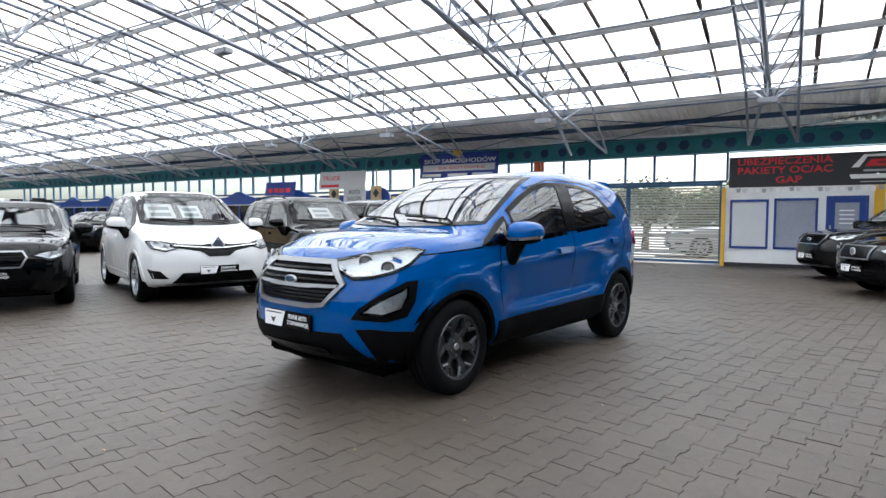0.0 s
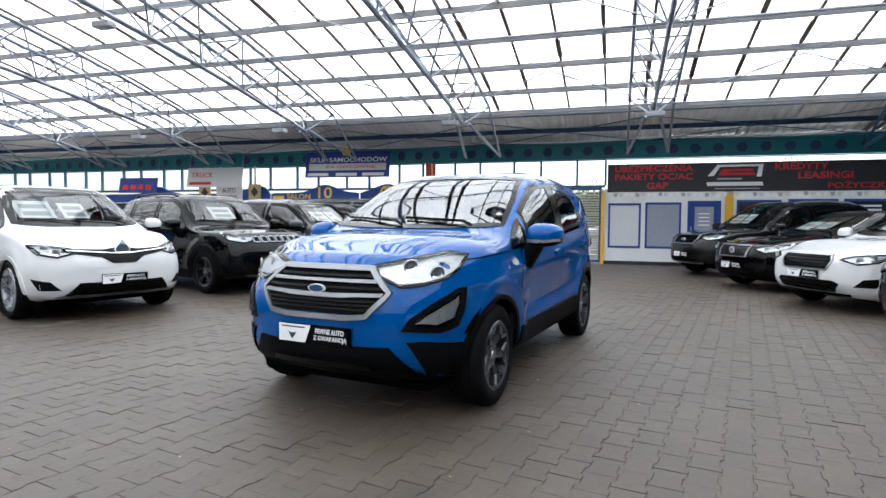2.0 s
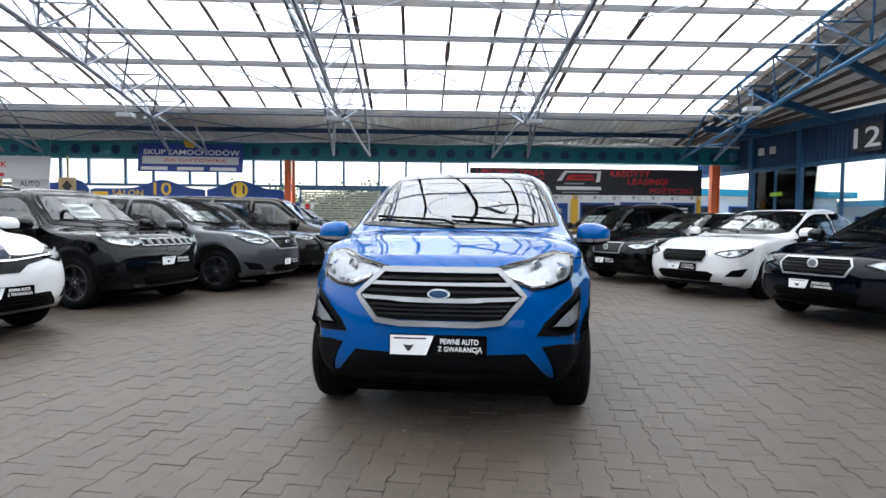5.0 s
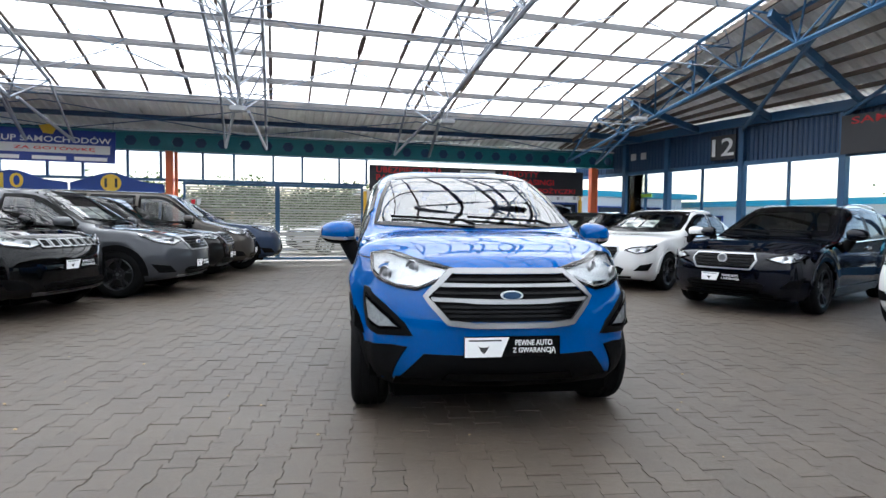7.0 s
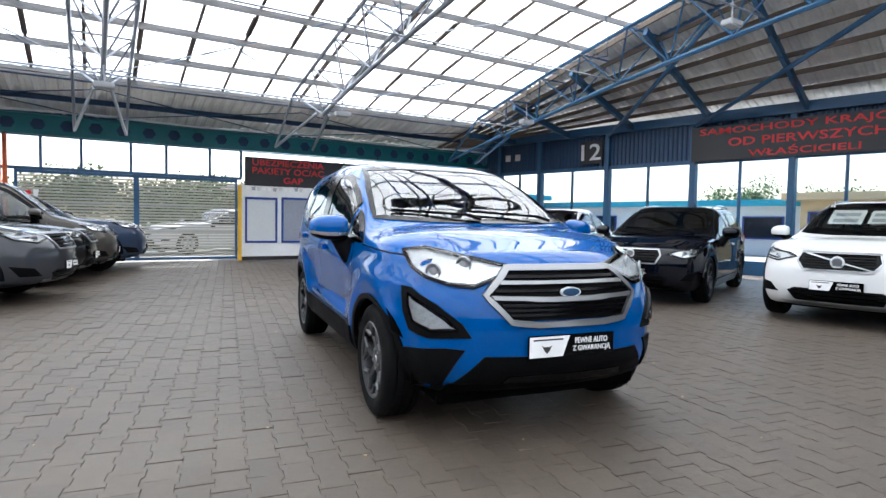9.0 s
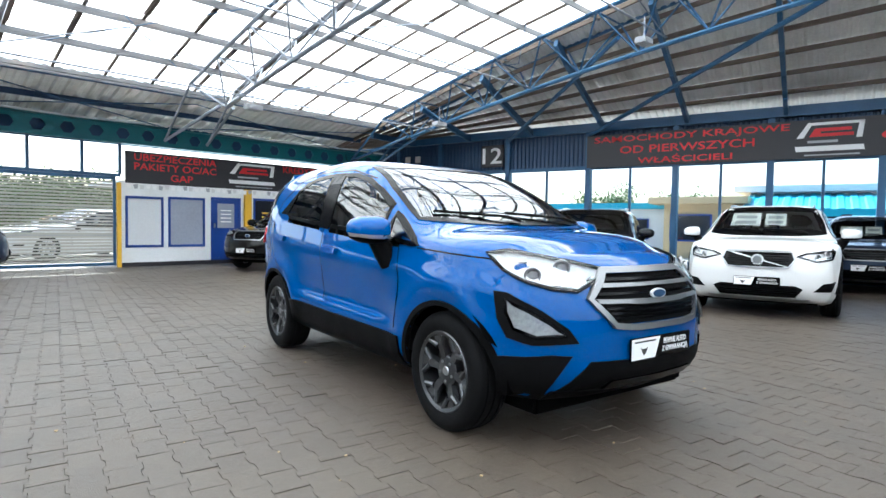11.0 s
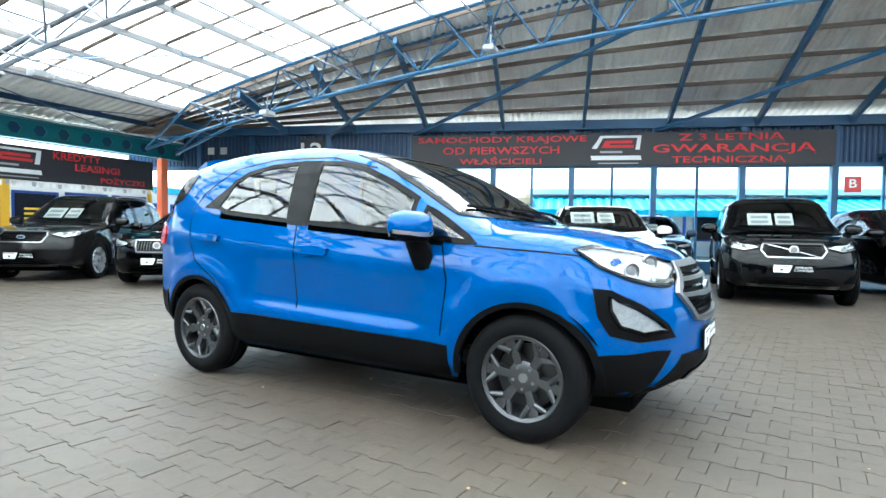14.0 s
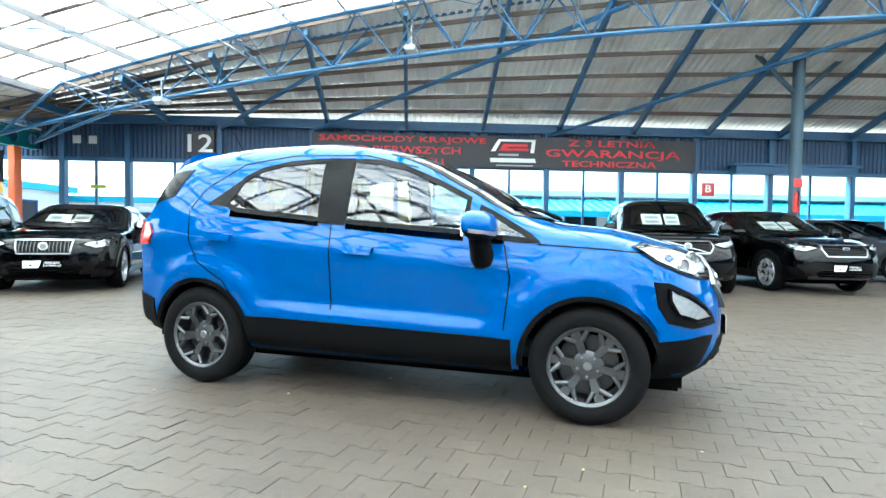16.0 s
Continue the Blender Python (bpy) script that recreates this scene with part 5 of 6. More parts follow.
# ---- the other cars ----
def spec(kind, paint, L, W, H, wb, fo, R=0.33, rim=0.225, hood=1.0, nose_z=0.86, cowl=-0.45, roof0=-1.3, clad="plastic", wheel="alloy_light", spokes=(5, 1, 0.02), hl=0.76, arch_paint=False, grille="bars", badge=None, rails=None, papers=True, chrome=False, plate_z=0.48):
    tail = fo - L
    q = tail + 0.05
    if kind == "sedan":
        top = [(tail, 0.95), (q + 0.1, 1.04), (q + 0.55, 1.07), (q + 1.25, H - 0.09), (q + 1.6, H - 0.02)]
        rear = [(-W * 0.33, 1.12), (W * 0.33, 1.12), (W * 0.28, H - 0.12), (-W * 0.28, H - 0.12)]
        c_end = q + 0.75
    elif kind == "van":
        top = [(tail, H - 0.35), (q + 0.05, H - 0.05), (q + 0.3, H)]
        rear = [(-W * 0.34, 1.15), (W * 0.34, 1.15), (W * 0.32, H - 0.3), (-W * 0.32, H - 0.3)]
        c_end = q + 0.35
    elif kind == "pickup":
        top = [(tail, 1.05), (q + 0.1, 1.08), (q + 1.5, 1.1), (q + 1.62, H - 0.12), (q + 1.8, H)]
        rear = [(-W * 0.3, 1.2), (W * 0.3, 1.2), (W * 0.28, H - 0.15), (-W * 0.28, H - 0.15)]
        c_end = q + 1.75
    else:
        sl = 0.55 if kind == "wagon" else 0.38
        top = [(tail, 0.98), (q + 0.05, 1.12), (q + sl * 0.6, H - 0.18), (q + sl, H - 0.06), (q + sl + 0.3, H - 0.03)]
        rear = [(-W * 0.33, 1.13), (W * 0.33, 1.13), (W * 0.29, H - 0.2), (-W * 0.29, H - 0.2)]
        c_end = q + sl * 0.9
    mid = (roof0 + c_end) / 2
    top += [(mid, H), (roof0, H - 0.03), (roof0 + 0.2, H - 0.10), (cowl + 0.03, hood + 0.03), (cowl + 0.15, hood), (0.1, hood - 0.03), (fo - 0.35, nose_z + 0.07), (fo, nose_z)]
    bz = hood - 0.06
    belt = [(tail, bz + 0.0), (tail + 0.8, bz + 0.03), (-wb * 0.5, bz - 0.01), (cowl, bz - 0.02), (0.2, hood - 0.12), (fo, nose_z - 0.1)]
    w2 = W / 2 - 0.02
    plan = [(tail, w2 * 0.85), (tail + 0.35, w2 * 0.96), (-wb, w2), (0, w2 * 0.99), (fo - 0.3, w2 * 0.94), (fo, w2 * 0.84)]
    gc = 0.2 if kind in ("suv", "pickup", "van") else 0.15
    bot = [(tail, gc + 0.18), (tail + 0.4, gc + 0.08), (-wb, gc), (0.3, gc), (fo, gc + 0.08)]
    tops = sorted(top)

    def zt(x):
        return float(np.interp(x, [a for a, _ in tops], [b for _, b in tops]))

    def zb(x):
        return float(np.interp(x, [a for a, _ in sorted(belt)], [b for _, b in sorted(belt)])) + 0.05

    def pane(x0, x1):
        lo, hi = [], []
        for x in np.linspace(x0, x1, 9):
            u = zt(x) - 0.11
            if u > zb(x) + 0.02:
                lo.append((x, zb(x)))
                hi.append((x, u))
        return lo + hi[::-1]

    xb = roof0 - 0.42
    xA = cowl - 0.12
    side = [(pane(xb + 0.05, xA), "car_glass"), (pane(max(c_end + 0.45, xb - 0.85), xb - 0.05), "privacy")]
    if c_end + 0.1 < xb - 1.05:
        side.append((pane(c_end + 0.12, xb - 0.95), "privacy"))
    wz0, wz1 = hood + 0.05, H - 0.10
    front = [(-0.385 * W, wz0 + 0.02), (-0.2 * W, wz0), (0.2 * W, wz0), (0.385 * W, wz0 + 0.02), (0.36 * W, (wz0 + wz1) / 2), (0.315 * W, wz1 - 0.01), (0.15 * W, wz1 + 0.01), (-0.15 * W, wz1 + 0.01), (-0.315 * W, wz1 - 0.01), (-0.36 * W, (wz0 + wz1) / 2)]
    gl = hl - 0.01
    fp = []
    fb = []
    if grille == "bars":
        fp += [("grille", [(-0.40, gl - 0.02), (-0.34, gl - 0.13), (0.34, gl - 0.13), (0.40, gl - 0.02), (0.36, gl + 0.05), (-0.36, gl + 0.05)], "gloss_black", 0.004, False)] + bars(gl - 0.10, gl + 0.02, 0.35, 4, 0.014, "plastic", 0.014)
        fb += [("grille_frame", fp[0][1], 0.014, "satin", 0.016, True)]
    elif grille == "slots":
        fp += [("grille", [(-0.46, gl - 0.06), (0.46, gl - 0.06), (0.46, gl + 0.05), (-0.46, gl + 0.05)], "gloss_black", 0.004, False)]
        fp += [("grille_slot", [(-0.435 + 0.128 * i, gl - 0.045), (-0.345 + 0.128 * i, gl - 0.045), (-0.345 + 0.128 * i, gl + 0.035), (-0.435 + 0.128 * i, gl + 0.035)], "plastic", 0.014, False) for i in range(7)]
        fb += [("grille_frame", fp[1 + i][1], 0.008, "satin", 0.018, True) for i in range(7)]
    elif grille == "upright":
        fp += [("grille", [(-0.33, gl - 0.13), (0.33, gl - 0.13), (0.36, gl + 0.05), (-0.36, gl + 0.05)], "gloss_black", 0.004, False)]
        fp += [("grille_bar", [(-0.31 + 0.0475 * i, gl - 0.12), (-0.303 + 0.0475 * i, gl - 0.12), (-0.303 + 0.0475 * i, gl + 0.04), (-0.31 + 0.0475 * i, gl + 0.04)], "alloy", 0.014, False) for i in range(14)]
        fb += [("grille_frame", fp[0][1], 0.014, "satin", 0.02, True)]
    elif grille == "slash":
        edge = [(-0.33, gl - 0.13), (0.33, gl - 0.13), (0.40, gl - 0.04), (0.37, gl + 0.05), (-0.37, gl + 0.05), (-0.40, gl - 0.04)]
        fp += [("grille", edge, "gloss_black", 0.004, False)] + bars(gl - 0.11, gl + 0.03, 0.34, 6, 0.006, "plastic", 0.012)
        fp += [("grille_bar", [(-0.33, gl + 0.035), (0.31, gl - 0.125), (0.35, gl - 0.125), (-0.29, gl + 0.042)], "satin", 0.018, False)]
        fb += [("grille_frame", edge, 0.014, "satin", 0.018, True)]
    elif grille == "wing":
        fp += [("grille", [(-0.60, gl + 0.0), (-0.24, gl - 0.06), (-0.13, gl - 0.13), (0.13, gl - 0.13), (0.24, gl - 0.06), (0.60, gl + 0.0), (0.58, gl + 0.04), (0.2, gl + 0.025), (0, gl + 0.05), (-0.2, gl + 0.025), (-0.58, gl + 0.04)], "gloss_black", 0.006, False)]
        fp += [("grille_bar", [(-0.55, gl + 0.012), (-0.12, gl - 0.025), (0.12, gl - 0.025), (0.55, gl + 0.012), (0.55, gl + 0.020), (0.12, gl - 0.013), (-0.12, gl - 0.013), (-0.55, gl + 0.020)], "chrome", 0.018, False)]
    fp += [("lower_grille", [(-0.42, 0.29), (0.42, 0.29), (0.50, 0.40), (0.42, 0.44), (-0.42, 0.44), (-0.50, 0.40)], "plastic", 0.006, False), ("lower_lip", [(-0.55, gc + 0.09), (0.55, gc + 0.09), (0.58, gc + 0.13), (-0.58, gc + 0.13)], "satin" if clad == "plastic" else "plastic", 0.012, False)]
    fp += bars(0.32, 0.41, 0.43, 3, 0.012, "gloss_black", 0.014)
    if grille == "wing":
        fp = fp[:2] + [("lower_grille", [(-0.58, 0.31), (0.58, 0.31), (0.46, 0.45), (-0.46, 0.45)], "gloss_black", 0.008, False)] + bars(0.34, 0.43, 0.45, 4, 0.010, "plastic", 0.016)
        fp += [("intake_strip", [(-0.64, 0.285), (0.64, 0.285), (0.66, 0.312), (-0.66, 0.312)], "satin", 0.018, False)]
    S = dict(W=W, wb=wb, R=R, rim=rim, nose=fo, tail=tail, paint=paint, wheel_mat=wheel, spokes=spokes, tum=0.12 if kind == "van" else 0.2, zc=0.55,
             top=top, belt=belt, plan=plan, bot=bot, glass_side=[(p, t) for p, t in side if len(p) > 3], glass_front=front, glass_rear=rear,
             shuts=[[(cowl - 0.05, gc + 0.2), (cowl - 0.02, bz)], [(xb, gc + 0.2), (xb, bz + 0.02)], [(-wb + R + 0.12, gc + 0.3), (-wb + 0.25, R * 2 + 0.1), (max(c_end + 0.35, xb - 0.95), bz + 0.03)]],
             handles=[(xb + 0.18, bz - 0.09), (xb - 0.85, bz - 0.07)], chrome_handles=chrome,
             sill=[(-wb + R + 0.1, gc + 0.06), (-R - 0.1, gc + 0.06), (-R - 0.1, gc + 0.17), (-wb + R + 0.1, gc + 0.17)], clad=clad, arch_paint=arch_paint, arch_w=0.05 if arch_paint else 0.09,
             mirror=(cowl - 0.22, bz + 0.12, W / 2 + 0.10), dash=cowl - 0.05, belt_z=bz, seat_z=0.5 if kind in ("sedan", "wagon") else 0.62, plate=(plate_z, 0.0),
             lamps=[("headlight", [(-0.24, hl - 0.01), (-0.06, hl - 0.065), (0.16, hl - 0.03), (0.34, hl + 0.065), (0.12, hl + 0.055), (-0.12, hl + 0.03)], "bright")],
             diag_parts=[("fog_housing", [(-0.10, 0.37), (0.14, 0.37), (0.24, 0.50), (0.0, 0.47)], "plastic", 0.004)],
             front_parts=fp, front_bands=fb, rear_lamps=[("tail_lamp", [(-0.2, bz - 0.1), (0.1, bz - 0.1), (0.14, bz + 0.04), (-0.2, bz + 0.04)], "red_lens")],
             badge=badge, rails=rails)
    if papers:
        wm = (wz0 + wz1) / 2
        S["papers"] = [(-0.28, wm - 0.06, 0.36, 0.2), (0.08, wm - 0.06, 0.26, 0.2)] if papers is True else papers
    if chrome:
        S["dlo_chrome"] = [(x, zb(x) - 0.028) for x in np.linspace(c_end + 0.4, xA + 0.05, 12)]
    return S


M["white_paint"] = car_paint("white_pearl_paint", (0.62, 0.62, 0.62), 0.1, 0.0)
M["black_paint"] = car_paint("black_paint", (0.0012, 0.0014, 0.002), 0.3, 0.0)
M["night_paint"] = car_paint("midnight_paint", (0.0014, 0.0022, 0.006), 0.3, 0.0)
M["grey_paint"] = car_paint("graphite_paint", (0.05, 0.053, 0.06), 0.3, 0.5)
M["brown_paint"] = car_paint("bronze_grey_paint", (0.06, 0.053, 0.046), 0.3, 0.5)
M["dark_paint"] = car_paint("dark_brown_grey_paint", (0.010, 0.0095, 0.0095), 0.3, 0.4)
M["steel_paint"] = car_paint("blue_grey_paint", (0.03, 0.045, 0.08), 0.3, 0.5)

ROW = [
    ("black hatchback with silver grille trim in the row of parked cars", (-7.08, 5.5, -38), spec("hatch", M["black_paint"], 4.3, 1.78, 1.46, 2.65, 0.88, hood=0.97, hl=0.72, clad="paint", arch_paint=True, papers=[(-0.2, 1.2, 0.4, 0.2)], cowl=-0.5, roof0=-1.5)),
    ("white people carrier with price sheets behind its windscreen", (-5.35, 7.3, -31), spec("suv", M["white_paint"], 4.4, 1.86, 1.65, 2.73, 0.90, R=0.345, rim=0.255, hood=1.05, nose_z=0.84, cowl=-0.30, roof0=-1.25, clad="paint", arch_paint=True, grille="wing", badge=(0.80, "diamond", 0.10), hl=0.80, papers=[(-0.42, 1.30, 0.4, 0.22), (0.02, 1.29, 0.3, 0.2)])),
    ("black off-roader with slotted grille and black wheels", (-4.36, 9.8, -31.5), spec("suv", M["black_paint"], 4.4, 1.82, 1.64, 2.63, 0.85, R=0.35, rim=0.235, hood=1.05, nose_z=0.95, cowl=-0.5, roof0=-1.25, wheel="alloy_black", grille="slots", hl=0.88, plate_z=0.62, papers=[(-0.1, 1.3, 0.42, 0.2)], rails=(-2.9, -1.35, 0.56, "gloss_black"))),
    ("graphite grey SUV with black and silver wheels", (-2.98, 11.5, -24.5), spec("suv", M["grey_paint"], 4.55, 1.78, 1.62, 2.66, 0.92, R=0.35, rim=0.235, hood=1.04, nose_z=0.86, wheel="alloy", spokes=(5, 1, 0.015), hl=0.84, badge=(0.80, "oval", 0.04))),
    ("black SUV with silver skid plate", (-2.3, 13.45, -18), spec("suv", M["dark_paint"], 4.55, 1.72, 1.58, 2.62, 0.92, R=0.35, rim=0.23, hood=1.02, hl=0.84, papers=False)),
    ("bronze grey passenger van with a tall cab", (-1.6, 14.95, -14), spec("van", M["brown_paint"], 4.9, 1.72, 1.74, 3.0, 0.9, R=0.33, rim=0.21, hood=1.1, nose_z=0.92, cowl=-0.15, roof0=-0.95, hl=0.88, papers=False)),
    ("blue grey pick-up truck at the end of the row", (-0.85, 16.05, -10), spec("pickup", M["steel_paint"], 5.2, 1.66, 1.62, 3.0, 0.95, R=0.37, rim=0.22, hood=1.08, nose_z=0.95, hl=0.92, papers=False)),
    ("dark brown grey SUV with pale wheels by the office", (4.75, 14.05, 196), spec("suv", M["dark_paint"], 4.6, 1.85, 1.68, 2.69, 0.94, R=0.36, rim=0.25, hood=1.05, nose_z=0.9, hl=0.86, badge=(0.80, "oval", 0.04), rails=(-3.0, -1.4, 0.57, "satin"))),
    ("black executive saloon with upright chrome grille", (4.75, 11.35, 196), spec("sedan", M["black_paint"], 4.95, 1.88, 1.44, 2.94, 0.88, R=0.345, rim=0.25, hood=0.96, nose_z=0.80, cowl=-0.6, roof0=-1.65, clad="paint", arch_paint=True, grille="upright", hl=0.74, chrome=True, badge=(0.70, "round", 0.06), plate_z=0.44)),
    ("white sports saloon with black lower intakes", (4.85, 9.07, 197), spec("sedan", M["white_paint"], 4.85, 1.86, 1.47, 2.8, 0.93, R=0.34, rim=0.235, hood=0.98, nose_z=0.78, cowl=-0.6, roof0=-1.6, clad="paint", arch_paint=True, wheel="alloy_black", hl=0.72, chrome=True, plate_z=0.5)),
    ("midnight black estate car with chrome window line", (4.7, 6.4, 192), spec("wagon", M["night_paint"], 4.98, 1.86, 1.5, 2.83, 0.95, R=0.345, rim=0.245, hood=0.98, nose_z=0.80, cowl=-0.6, roof0=-1.6, clad="paint", arch_paint=True, wheel="alloy_black", hl=0.74, chrome=True, badge=(0.72, "round", 0.06), rails=(-3.4, -1.7, 0.58, "chrome"), papers=False)),
    ("white raised estate car with black grille and diagonal bar", (4.75, 3.75, 181), spec("wagon", M["white_paint"], 4.94, 1.88, 1.55, 2.94, 0.88, R=0.36, rim=0.245, hood=1.02, nose_z=0.86, cowl=-0.55, roof0=-1.55, grille="slash", hl=0.80, badge=(0.74, "round", 0.07), papers=[(-0.3, 1.3, 0.4, 0.2), (0.1, 1.3, 0.28, 0.18)], rails=(-3.3, -1.6, 0.58, "satin"))),
    ("black SUV with chrome framed grille and price sheets", (5.1, 1.03, 168), spec("suv", M["black_paint"], 4.63, 1.89, 1.71, 2.77, 0.88, R=0.36, rim=0.24, hood=1.07, nose_z=0.92, cowl=-0.5, roof0=-1.35, grille="slash", hl=0.86, badge=(0.82, "round", 0.06), plate_z=0.56)),
    ("black coupe crossover with price sheets in its screen", (5.5, -1.75, 180), spec("suv", M["black_paint"], 4.39, 1.79, 1.56, 2.64, 0.93, R=0.345, rim=0.25, hood=1.02, nose_z=0.86, cowl=-0.5, roof0=-1.5, hl=0.82, badge=(0.80, "oval", 0.035))),
    ("dark blue hatchback behind the front row", (9.0, 2.35, 178), spec("hatch", M["steel_paint"], 4.0, 1.72, 1.48, 2.5, 0.8, hood=0.96, hl=0.76, R=0.31, rim=0.21)),
    ("black saloon parked far down the hall", (-17.6, 14.6, -70), spec("sedan", M["black_paint"], 4.8, 1.85, 1.45, 2.8, 0.9, hood=0.96, nose_z=0.8, cowl=-0.6, roof0=-1.6, clad="paint", arch_paint=True, hl=0.72, papers=False)),
    ("silver saloon beyond the crossover", (7.3, -5.6, 200), spec("sedan", M["grey_paint"], 4.7, 1.8, 1.46, 2.7, 0.9, hood=0.96, nose_z=0.8, cowl=-0.6, roof0=-1.6, clad="paint", arch_paint=True, hl=0.72, papers=False)),
    ("white saloon parked far down the hall", (-19.5, 17.0 - 1.6, -75), spec("sedan", M["white_paint"], 4.6, 1.8, 1.45, 2.7, 0.9, hood=0.96, nose_z=0.8, cowl=-0.6, roof0=-1.6, clad="paint", arch_paint=True, hl=0.72, papers=False)),
]
for lab, (x, y, h), S in ROW:
    build_car("car", lab, pose(x, y, 0, 0, 0, h), S)

# ---- gate ----
GX0, GXM, GX1 = -2.15, 0.25, 2.62
for k, (x0, x1) in enumerate(((GX0, GXM), (GXM, GX1))):
    g = thing("gate_%d" % (k + 1), "blue framed gate leaf with white louvre slats", "gate", "gate leaves", "structure")
    bm = bmesh.new()
    for xa in (x0 + 0.03, x1 - 0.03):
        box(bm, xa - 0.03, xa + 0.03, WALL_A - 0.04, WALL_A + 0.02, 0.04, 2.14, 0.004)
    for z in (0.08, 2.1):
        box(bm, x0 + 0.06, x1 - 0.06, WALL_A - 0.035, WALL_A + 0.015, z - 0.035, z + 0.035)
    part("gate_frame", bm, M["blue_steel"], g)
    bm = bmesh.new()
    for z in (0.75, 1.42):
        box(bm, x0 + 0.06, x1 - 0.06, WALL_A + 0.0, WALL_A + 0.03, z - 0.02, z + 0.02)
    part("gate_rail", bm, M["grey_ink"], g)
    bm = bmesh.new()
    beam(bm, (x0 + 0.06, WALL_A - 0.02, 0), (x1 - 0.06, WALL_A - 0.02, 0), 0.012, 0.046)
    slat = mesh_of("slat", bm, M["louvre"])
    for i in range(27):
        o = new("slat", slat)
        o.parent = g
        o.location = (0, 0, 0.15 + i * 0.0715)

# ---- office cabin under the banner ----
office = thing("office_cabin", "white office cabin with blue framed windows and door", "cabin", kind="structure")
OPEN = [(2.84, 3.82, 0.46, 1.70), (3.95, 4.99, 0.46, 1.72), (5.17, 6.10, 0.10, 1.76), (6.52, 7.70, 0.48, 1.78), (7.88, 9.14, 0.48, 1.80), (9.28, 10.45, 0.48, 1.80)]
bm = bmesh.new()
y0, y1 = WALL_A - 0.06, WALL_A + 0.1
xs = [2.72] + [v for o in OPEN for v in o[:2]] + [10.62]
for i in range(0, len(xs), 2):
    box(bm, xs[i], xs[i + 1], y0, y1, 0.08, 2.0)
for x0, x1, z0, z1 in OPEN:
    box(bm, x0, x1, y0, y1, 0.08, z0)
    box(bm, x0, x1, y0, y1, z1, 2.0)
part("wall", bm, M["white_wall"], office)
bm = bmesh.new()
box(bm, 2.7, 10.64, y0 - 0.02, y1, 0.0, 0.1)
part("plinth", bm, M["banner_dark"], office)
bm = bmesh.new()
box(bm, 2.7, 10.64, y0, y1 + 2.5, 2.0, 2.06)
part("roof", bm, M["white_wall"], office)
fills = ["office_blind", "office_glass", "shop_blue", "dark_glass", "dark_glass", "dark_glass"]
for k, ((x0, x1, z0, z1), fill) in enumerate(zip(OPEN, fills)):
    bm = bmesh.new()
    for a, b, c, d in ((x0, x0 + 0.06, z0, z1), (x1 - 0.06, x1, z0, z1), (x0 + 0.06, x1 - 0.06, z0, z0 + 0.06), (x0 + 0.06, x1 - 0.06, z1 - 0.06, z1)):
        box(bm, a, b, y0 - 0.025, y0 + 0.05, c, d, 0.004)
    w = part("door" if k == 2 else "window", bm, M["shop_blue"], office, "blue cabin door" if k == 2 else "blue framed window")
    bm = bmesh.new()
    box(bm, x0 + 0.06, x1 - 0.06, y0 + 0.0, y0 + 0.02, z0 + 0.06, z1 - 0.06)
    part("pane" if k != 2 else "leaf", bm, M[fill], w)
    if k == 2:
        bm = bmesh.new()
        box(bm, x0 + 0.2, x1 - 0.2, y0 - 0.006, y0, 0.95, 1.6, 0.003)
        part("pane", bm, M["office_glass"], w)
        bm = bmesh.new()
        for r in range(4):
            box(bm, x0 + 0.3, x1 - 0.3, y0 - 0.010, y0 - 0.006, 1.1 + r * 0.1, 1.13 + r * 0.1)
        part("bar", bm, M["white_ink"], w)
        bm = bmesh.new()
        box(bm, x0 + 0.08, x0 + 0.12, y0 - 0.06, y0 - 0.02, 0.95, 1.07, 0.006)
        part("door_handle", bm, M["satin"], w)
    if k >= 3:
        bm = bmesh.new()
        if k == 3:
            for r, mat in enumerate((0, 1, 2, 3)):
                box(bm, x0 + 0.3, x1 - 0.14, y0 - 0.006, y0 - 0.001, 1.02 + r * 0.11, 1.07 + r * 0.11)
            part("bar", bm, M["yellow_ink"], w, "yellow bars")
        else:
            for r in range(2):
                box(bm, x0 + 0.2, x1 - 0.25, y0 - 0.006, y0 - 0.001, 1.5 + r * 0.1, 1.55 + r * 0.1)
            part("bar", bm, M["white_ink"], w, "white bars")
for x0, x1 in ((2.62, 2.72), (6.2, 6.42), (10.5, 10.6)):
    p = thing("cabin_post", "yellow painted steel post by the cabin", "post", "cabin posts", "structure")
    bm = bmesh.new()
    box(bm, x0, x1, y0 - 0.1, y0 - 0.002, 0, 2.0, 0.006)
    part("post", bm, M["yellow"], p)
for x0, z1, nm in ((10.78, 2.95, "orange_pillar"), (-3.12, 2.95, "orange_pillar")):
    p = thing(nm, "orange red steel pillar carrying the teal beam", "pillar", "orange pillars", "structure")
    bm = bmesh.new()
    box(bm, x0, x0 + 0.19, WALL_A - 0.16, WALL_A + 0.04, 0, z1 - 0.03, 0.01)
    tube(bm, (x0 + 0.27, WALL_A - 0.06, 0), (x0 + 0.27, WALL_A - 0.06, z1 - 0.05), 0.05, 12)
    part("shaft", bm, M["orange"], p, "", 40)
    bm = bmesh.new()
    box(bm, x0 - 0.06, x0 + 0.25, WALL_A - 0.19, WALL_A + 0.05, z1 - 0.03, z1 - 0.0)
    part("cap_plate", bm, M["teal"], p)

